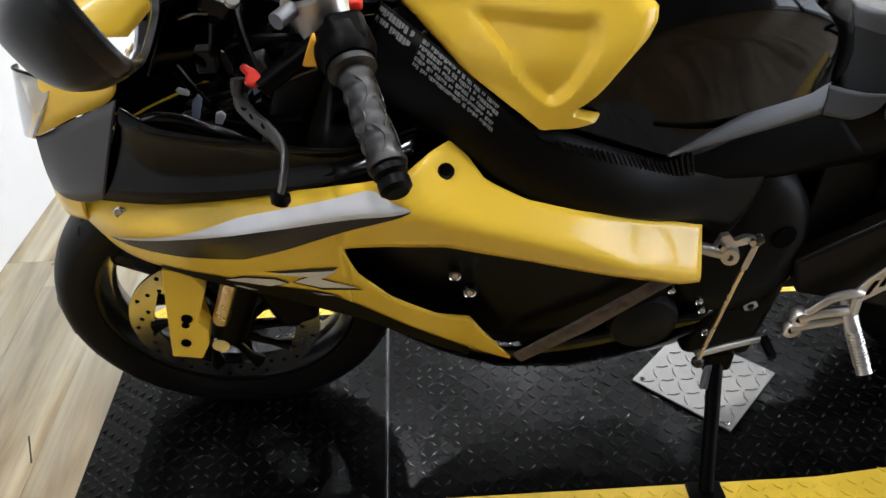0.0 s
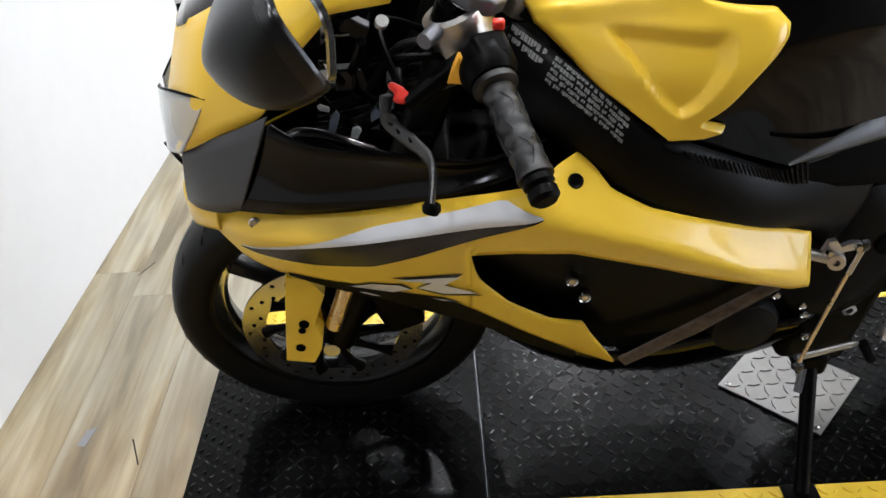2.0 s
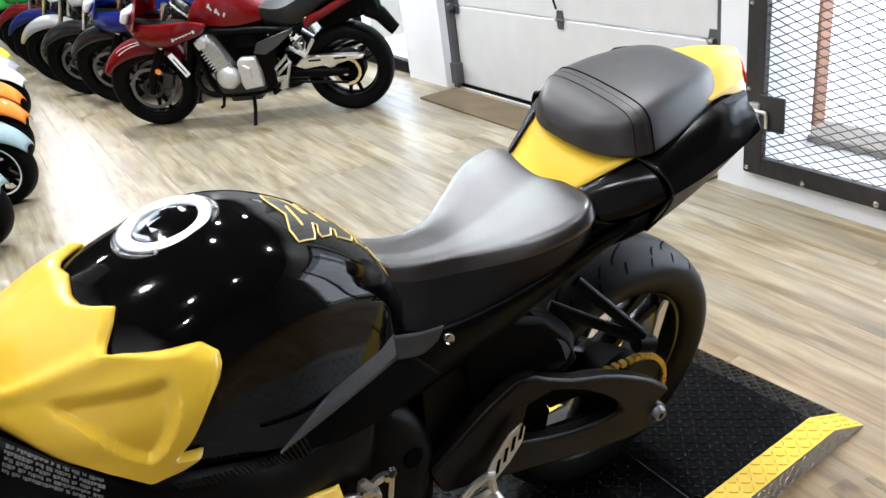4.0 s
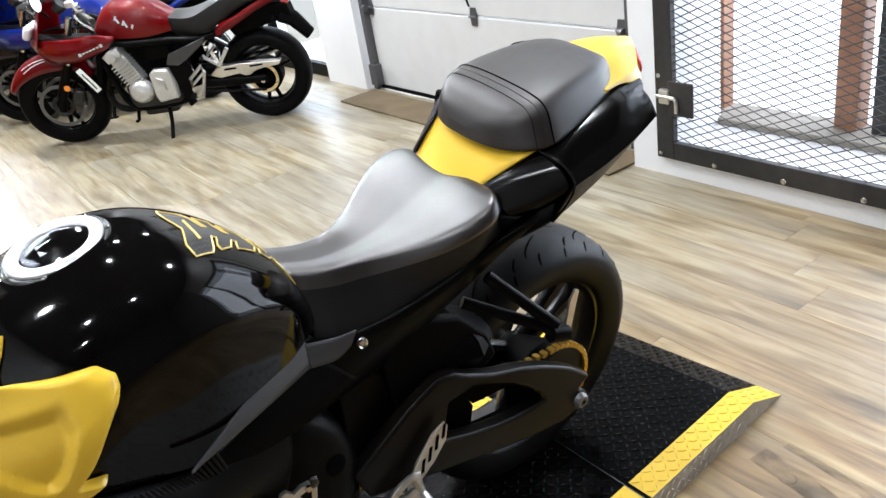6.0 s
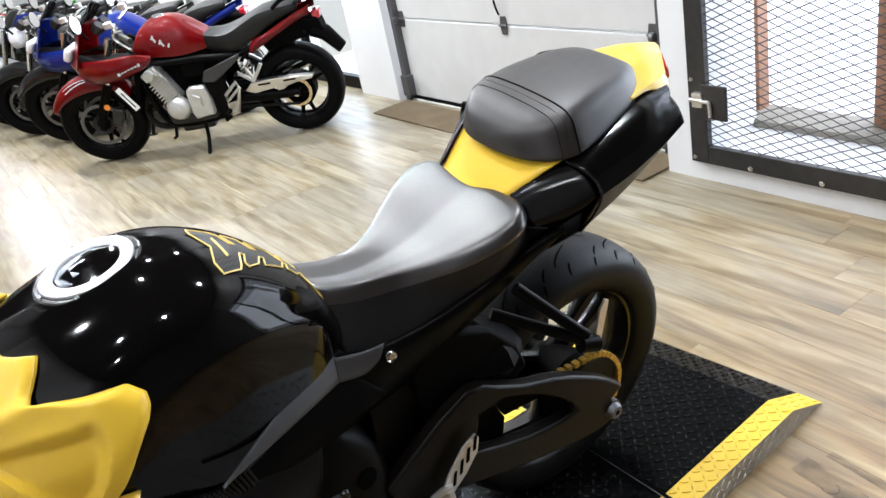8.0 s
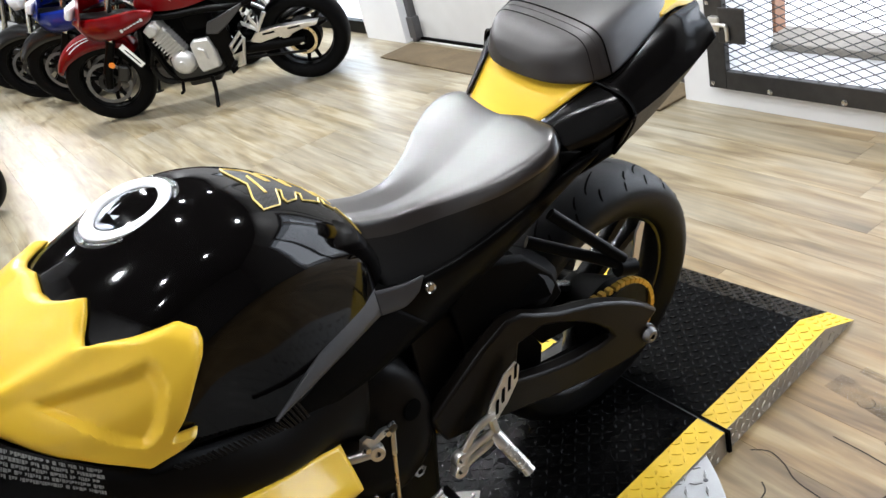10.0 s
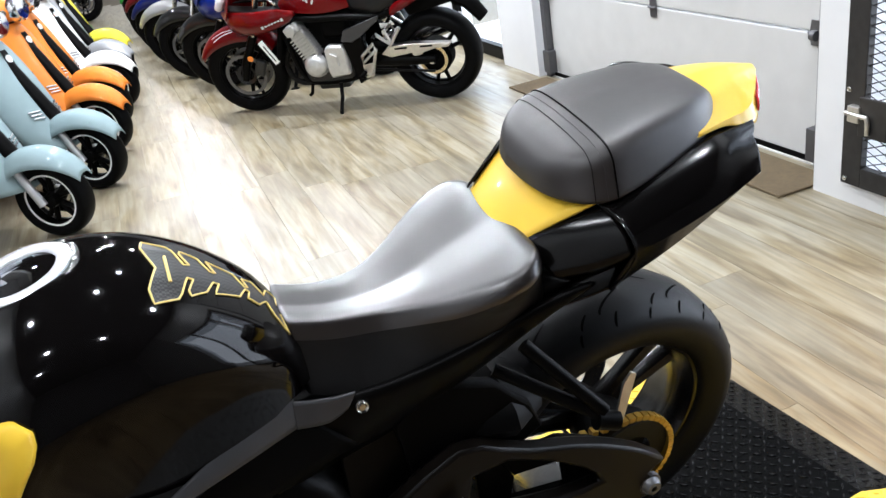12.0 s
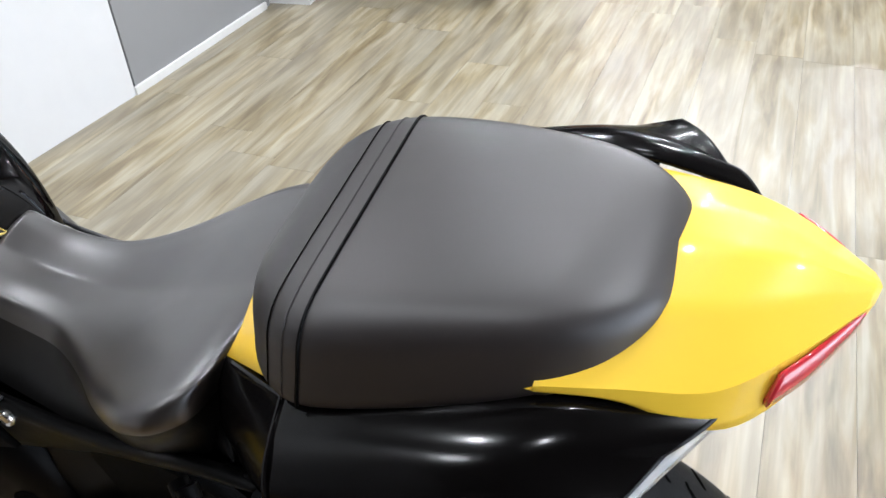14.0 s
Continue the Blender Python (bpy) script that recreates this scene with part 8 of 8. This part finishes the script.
def scooter(m, paint, label):
    """A retro scooter; x ahead, origin on the floor under the front axle."""
    b = tagged(empty("retro_scooter", m), label, "scooter", "scooters standing in a row")
    r = 0.195
    fw = simple_wheel("front_wheel", Matrix.Translation((0, 0, r)), r, 0.105, b, 5)
    rw = simple_wheel("rear_wheel", Matrix.Translation((-1.22, 0, r)), r, 0.11, b, 5)
    part("rim_line", lathe([(r * 0.695, -0.0432), (r * 0.645, -0.0415)], 40), WHITE_LINE, fw, "white rim line")
    part("rim_line", lathe([(r * 0.645, 0.0415), (r * 0.695, 0.0432)], 40), WHITE_LINE, fw)
    part("brake_disc", lathe([(0.05, 0.05), (0.1, 0.05), (0.1, 0.055), (0.05, 0.055)], 32, closed=True), STEEL, fw)
    for s in (-1, 1):
        part("fork_leg", tube([(-0.015, s * 0.075, 0.185), (-0.11, s * 0.072, 0.40)], [0.022, 0.02], 14), SCOOT_GREY, b, "silver fork leg")
    bm = bmesh.new()

    def fend(u, v):
        a = radians(26 + 124 * u)
        rr = r + 0.06 + 0.03 * u
        w = 0.03 + 0.085 * math.sin(math.pi * min(1, 0.08 + u * 0.72))
        k = 2 * v - 1
        return Vector((rr * math.cos(a) - 0.02, w * k, r + 0.01 + rr * math.sin(a) * 0.95 - (0.03 + 0.1 * u) * abs(k) ** 3))
    add_grid(bm, fend, 24, 16)
    part("front_fender", bm, paint, b, solid=0.004)
    part("fork_column", tube([(-0.13, 0, 0.40), (-0.3, 0, 0.72), (-0.4, 0, 0.92)], [0.045, 0.04, 0.035], 14), BLACK_SATIN, b)
    # leg shield: wide curved apron
    bm = bmesh.new()

    def apron(u, v):
        k = 2 * v - 1
        z = 0.27 + 0.62 * u
        w = curve_at(u, [(0, 0.17), (0.25, 0.22), (0.6, 0.24), (0.85, 0.2), (1, 0.13)])
        x = -0.06 - 0.27 * u - 0.13 * abs(k) ** 2.4 - 0.02 * math.sin(math.pi * u)
        return Vector((x, w * k, z))
    add_grid(bm, apron, 22, 18)
    ap = part("leg_shield", bm, paint, b, solid=0.02)
    bm = bmesh.new()
    add_grid(bm, lambda u, v: apron(0.22 + 0.68 * u, 0.5 + (v - 0.5) * 0.13) + Vector((0.004, 0, 0)), 14, 4)
    part("centre_stripe", bm, BLACK_SATIN, ap, "black centre stripe")
    part("badge", lathe([(0.0001, 0.004), (0.022, 0.004), (0.024, 0.0)], 20, disc_m(apron(0.82, 0.5) + Vector((0.006, 0, 0)), (1, 0, 0.3))), CHROME, ap)
    for s in (-1, 1):
        bm = bmesh.new()
        for k in range(3):
            add_tube(bm, [apron(0.3 + 0.03 * k, 0.5 + s * 0.14) + Vector((0.006, 0, 0)), apron(0.31 + 0.03 * k, 0.5 + s * 0.27) + Vector((0.006, 0, 0))], 0.006, 6)
        part("vent_trim", bm, CHROME, ap, "chrome vent trim")
        part("indicator", prism([(-0.02, -0.06), (0.02, -0.05), (0.012, 0.06), (-0.02, 0.05)], 0.012, Matrix.Translation((apron(0.55, 0.5 + s * 0.44).x - 0.005, s * 0.2, 0.6)) @ Matrix.Rotation(radians(90 + s * 25), 4, "Z")), CHROME, ap)
    # handlebar head
    bm = bmesh.new()
    add_grid(bm, lambda u, v: Vector((-0.40 + 0.13 * math.cos(2 * math.pi * v) * math.sin(math.pi * (0.08 + 0.84 * u)), 0.0 + (2 * u - 1) * 0.17, 0.96 + 0.07 * math.sin(2 * math.pi * v) * math.sin(math.pi * (0.08 + 0.84 * u)))), 14, 18, wrap_v=True)
    hd = part("handlebar_head", bm, paint, b)
    part("headlamp", lathe([(0.0001, 0.03), (0.06, 0.025), (0.075, 0.01), (0.08, -0.03)], 24, disc_m((-0.275, 0, 0.965), (1, 0, 0))), CHROME, hd)
    for s in (-1, 1):
        part("grip", tube([(-0.43, s * 0.15, 0.98), (-0.47, s * 0.33, 0.98)], 0.018, 10), GRIP, hd)
        mi = part("mirror", lathe([(0.0001, -0.02), (0.045, -0.01), (0.055, 0.004), (0.0001, 0.006)], 18, disc_m((-0.4, s * 0.27, 1.17), (-1, 0, 0.1))), CHROME, hd)
        part("mirror_stem", tube([(-0.43, s * 0.2, 1.0), (-0.4, s * 0.27, 1.16)], 0.006, 8), CHROME, mi)
    # floorboard, body, seat
    part("floorboard", box((0.42, 0.34, 0.06), centre=(-0.55, 0, 0.28)), BLACK_MATTE, b, bevel=0.02)
    for s in (-1, 1):
        bm = bmesh.new()
        add_grid(bm, lambda u, v: Vector((-0.22 - 0.60 * u, s * (0.16 + 0.03 * math.sin(math.pi * u)), 0.20 + 0.025 * u + (0.10 - 0.03 * math.sin(math.pi * u)) * v + 0.10 * (1 - u) ** 4 * v)), 14, 4)
        part("side_skirt", bm, paint, b, solid=0.012)
    bm = bmesh.new()

    def body(u, v):
        a = math.pi * (v - 0.5) * 1.1
        x = -0.68 - 0.86 * u
        w = curve_at(u, [(0, 0.12), (0.2, 0.19), (0.5, 0.22), (0.8, 0.17), (1, 0.05)])
        h = curve_at(u, [(0, 0.66), (0.3, 0.74), (0.7, 0.76), (1, 0.70)])
        lo = curve_at(u, [(0, 0.25), (0.3, 0.3), (0.7, 0.42), (1, 0.58)])
        return Vector((x, w * math.sin(a), lo + (h - lo) * max(0, math.cos(a)) ** 0.5))
    add_grid(bm, body, 20, 18)
    part("rear_body", bm, paint, b, solid=0.006)
    bm = bmesh.new()
    add_grid(bm, lambda u, v: Vector((-0.72 - 0.66 * u, (2 * v - 1) * (0.11 + 0.04 * math.sin(math.pi * u)), 0.80 + 0.05 * u - 0.03 * math.sin(2 * math.pi * u) - 0.06 * abs(2 * v - 1) ** 3)), 16, 10)
    part("seat", bm, VINYL, b, solid=0.06)
    part("inner_shield", box((0.06, 0.26, 0.42), Matrix.Translation((-0.47, 0, 0.56)) @ Matrix.Rotation(radians(-24), 4, "Y")), BLACK_MATTE, b, bevel=0.03)
    part("engine_cover", box((0.4, 0.1, 0.16), centre=(-1.08, 0.13, 0.24)), DARK_ENGINE, b, bevel=0.03)
    sd = part("centre_stand", tube([(-0.78, 0.12, 0.2), (-0.84, 0.14, 0.01)], 0.012, 8), BLACK_SATIN, b)
    part("stand_leg", tube([(-0.78, -0.12, 0.2), (-0.84, -0.14, 0.01)], 0.012, 8), BLACK_SATIN, sd)
    return b


PALE_BLUE = car_paint("pale_blue_scooter_paint", (0.215, 0.285, 0.3))
ORANGE = car_paint("orange_scooter_paint", (0.55, 0.17, 0.025))
for k, (x, y, a, paint, lab) in enumerate((
        (-0.47, 3.1, -32, PALE_BLUE, "pale blue retro scooter with black wheels"), (-0.29, 3.74, -31, PALE_BLUE, "pale blue retro scooter with black wheels"),
        (-0.23, 4.46, -30, ORANGE, "orange retro scooter with black wheels"), (-0.2, 5.1, -30, ORANGE, "orange retro scooter with black wheels"),
        (-0.12, 5.75, -30, car_paint("white_scooter_paint", (0.7, 0.7, 0.69)), "white retro scooter with black wheels"),
        (-0.1, 6.4, -30, car_paint("grey_scooter_paint", (0.35, 0.36, 0.37), 0.4), "grey retro scooter with black wheels"),
        (-0.1, 7.2, -30, car_paint("yellow_scooter_paint", (0.7, 0.6, 0.05)), "yellow retro scooter with black wheels"))):
    scooter(Matrix.Translation((x, y, 0)) @ Matrix.Rotation(radians(a), 4, "Z"), paint, lab)

# black tube stand beside the wall
rack = tagged(empty("work_stool", Matrix.Translation((-1.14, 3.15, 0))), "black padded stool on a bent tube frame", "stool")
part("pad", box((0.32, 0.5, 0.07), centre=(0, 0, 0.55)), VINYL, rack, bevel=0.025)
for s in (-1, 1):
    part("tube_leg", tube(smooth_path([(-0.12, s * 0.22, 0.53), (0.06, s * 0.22, 0.5), (0.12, s * 0.22, 0.3), (0.16, s * 0.22, 0.06), (0.12, s * 0.22, 0.018), (-0.16, s * 0.22, 0.018)]), 0.017, 10), BLACK_SATIN, rack)
part("cross_tube", tube([(0.14, -0.22, 0.1), (0.14, 0.22, 0.1)], 0.014, 10), BLACK_SATIN, rack)
# counter and box far behind the row
counter = tagged(empty("white_counter", Matrix.Translation((2.1, 8.2, 0))), "white counter against the wall behind the motorcycles", "counter")
part("body", box((0.6, 1.6, 0.9), centre=(0, 0, 0.45)), TRIM_WHITE, counter, smooth=False, bevel=0.006)
part("top", box((0.66, 1.66, 0.04), centre=(0, 0, 0.92)), TRIM_WHITE, counter, smooth=False, bevel=0.006)
tagged(part("cardboard_box", box((0.3, 0.4, 0.24), Matrix.Translation((2.1, 8.0, 1.06))), surface("cardboard", (0.36, 0.24, 0.12), 0.8, vary=0.1), None, smooth=False), "brown cardboard box on the counter", "box")

# litter and cracks on the floor
tagged(part("paper_scrap", prism([(-0.012, -0.02), (0.006, -0.024), (0.01, 0.0), (0.016, 0.028), (-0.004, 0.022)], 0.003, Matrix.Translation((-1.25, 0.03, 0.001)) @ Matrix.Rotation(radians(-90), 4, "X")), surface("grey_scrap", (0.2, 0.2, 0.21), 0.6), smooth=False), "small grey scrap lying on the floor", "litter")
CRACK = surface("dark_crack", (0.022, 0.016, 0.011), 0.9)
for path in ([(0.833, -0.294), (0.85, -0.316), (0.854, -0.334), (0.843, -0.37), (0.82, -0.41), (0.812, -0.459), (0.808, -0.511), (0.812, -0.552), (0.806, -0.64), (0.808, -0.728)], [(0.973, -0.398), (0.97, -0.48), (0.958, -0.577)], [(0.962, -0.575), (0.9, -0.56), (0.829, -0.555)], [(0.773, -0.365), (0.755, -0.386), (0.715, -0.393)], [(0.76, -0.512), (0.742, -0.506), (0.712, -0.536), (0.673, -0.588), (0.614, -0.63), (0.54, -0.66)],
             [(0.784, -0.58), (0.776, -0.61), (0.786, -0.656), (0.806, -0.721)], [(0.687, -0.464), (0.64, -0.49), (0.599, -0.534), (0.53, -0.57)], [(0.663, -0.6), (0.648, -0.68), (0.633, -0.753)], [(1.101, -0.847), (1.1, -0.93), (1.097, -1.0)], [(-1.12, -0.05), (-1.15, 0.02)], [(-1.3, 0.6), (-1.27, 0.66)]):
    bm = bmesh.new()
    pts = smooth_path([(x, y, 0.0) for x, y in path], 4)
    for a, b in zip(pts, pts[1:]):
        d = (b - a).normalized().cross(Vector((0, 0, 1))) * 0.0016
        z = Vector((0, 0, 0.0006))
        bm.faces.new([bm.verts.new(a - d + z), bm.verts.new(b - d + z), bm.verts.new(b + d + z), bm.verts.new(a + d + z)])
    part("floor_crack", bm, CRACK, floor, smooth=False)
for x, y in ((1.105, -0.395), (1.03, -0.5)):
    part("floor_knot", lathe([(0.017, 0.0006), (0.0185, 0.0006)], 20, Matrix.Translation((x, y, 0)) @ Matrix.Rotation(radians(90), 4, "X"), arc=4.2), CRACK, floor)

# a tyre's dark scuff mark across the boards
SCUFF, nt, b_ = node_mat("rubber_scuff_mark")
b_.inputs["Base Color"].default_value = (0.05, 0.038, 0.025, 1)
b_.inputs["Roughness"].default_value = 0.5
scuff_noise, scuff_range = nt.nodes.new("ShaderNodeTexNoise"), nt.nodes.new("ShaderNodeMapRange")
scuff_noise.inputs["Scale"].default_value, scuff_noise.inputs["Detail"].default_value = 7, 6
scuff_range.inputs["From Min"].default_value, scuff_range.inputs["From Max"].default_value = 0.38, 0.7
scuff_range.inputs["To Max"].default_value = 0.5
nt.links.new(scuff_noise.outputs["Fac"], scuff_range.inputs["Value"])
nt.links.new(scuff_range.outputs["Result"], b_.inputs["Alpha"])
for path, w in (([(1.13, -0.3), (1.11, -0.44), (1.07, -0.58), (1.01, -0.7), (0.94, -0.82), (0.85, -0.93), (0.7, -1.08)], 0.03), ([(1.2, -0.33), (1.18, -0.5), (1.13, -0.66), (1.06, -0.8), (0.97, -0.94)], 0.012)):
    bm = bmesh.new()
    pts = smooth_path([(x, y, 0.0007) for x, y in path], 5)
    for a, b in zip(pts, pts[1:]):
        d = (b - a).normalized().cross(Vector((0, 0, 1))) * w
        bm.faces.new([bm.verts.new(a - d), bm.verts.new(b - d), bm.verts.new(b + d), bm.verts.new(a + d)])
    bmesh.ops.remove_doubles(bm, verts=bm.verts, dist=0.006)
    part("scuff_mark", bm, SCUFF, floor, smooth=False)

# ---- floor planks ----
PW, PL = 0.178, 1.22
bm = box((PW - 0.0009, PL - 0.0009, 0.006), centre=(0, 0, -0.003))
plank_me = bpy.data.meshes.new("plank")
bmesh.ops.bevel(bm, geom=[e for e in bm.edges if all(v.co.z > -0.001 for v in e.verts)], offset=0.0008, segments=1)
bm.to_mesh(plank_me)
bm.free()
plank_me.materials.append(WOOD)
rng = random.Random(4)
rest = bmesh.new()
for i in range(-18, 8):
    x = 1.2 + i * PW + PW / 2
    off = rng.random() * PL
    for j in range(-3, 13):
        y = -1.4 + off + j * PL
        near = -1.5 < x < 2.6 and -2.7 < y < 12.5
        if near:
            ob = new("plank", plank_me)
            ob.location = (x, y, 0)
            ob.parent = floor
        elif y > 2.9 or x > -1.5:
            add_box(rest, (PW - 0.0009, PL - 0.0009, 0.006), Matrix.Translation((x, y, -0.003)))
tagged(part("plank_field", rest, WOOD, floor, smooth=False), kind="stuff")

# ---- lamps ----
def ceiling_lamp(x, y, power, r=0.05):
    ob = tagged(empty("ceiling_lamp", Matrix.Translation((x, y, CEIL_Z - 0.004))), "small round ceiling spot lamp, lit", "lamp", "ceiling lamps")
    part("housing", lathe([(r + 0.02, 0.0), (r + 0.02, -0.06), (r + 0.004, -0.06), (r + 0.004, -0.02)], 24, Matrix.Rotation(radians(90), 4, "X")), TRIM_WHITE, ob)
    la = bpy.data.lights.new("ceiling_lamp_light", "AREA")
    la.shape, la.size, la.energy, la.color = "DISK", 2 * r, power, (1.0, 0.975, 0.94)
    lo = new("light", la)
    lo.parent, lo.location = ob, (0, 0, -0.07)
    return ob


# the lamp at (-1.0, -1.7) is added, unseen, to brighten the front fairing
for x, y, p in ((-0.7, -0.7, 24), (-1.0, -1.7, 14), (0.5, -0.9, 14), (-1.0, 0.6, 22), (0.4, 0.95, 26), (1.7, 0.5, 42), (0.9, 2.2, 28), (-0.5, 2.4, 30), (1.9, 3.0, 26), (-1.2, 3.6, 34), (0.45, 3.9, 76), (1.35, 4.6, 76), (0.6, 5.4, 58), (-0.4, 5.6, 40), (0.8, 6.6, 60), (1.9, 8.0, 70), (-0.6, 8.4, 70), (0.6, 10.5, 90), (0.6, 13.5, 90)):
    ceiling_lamp(x, y, p)
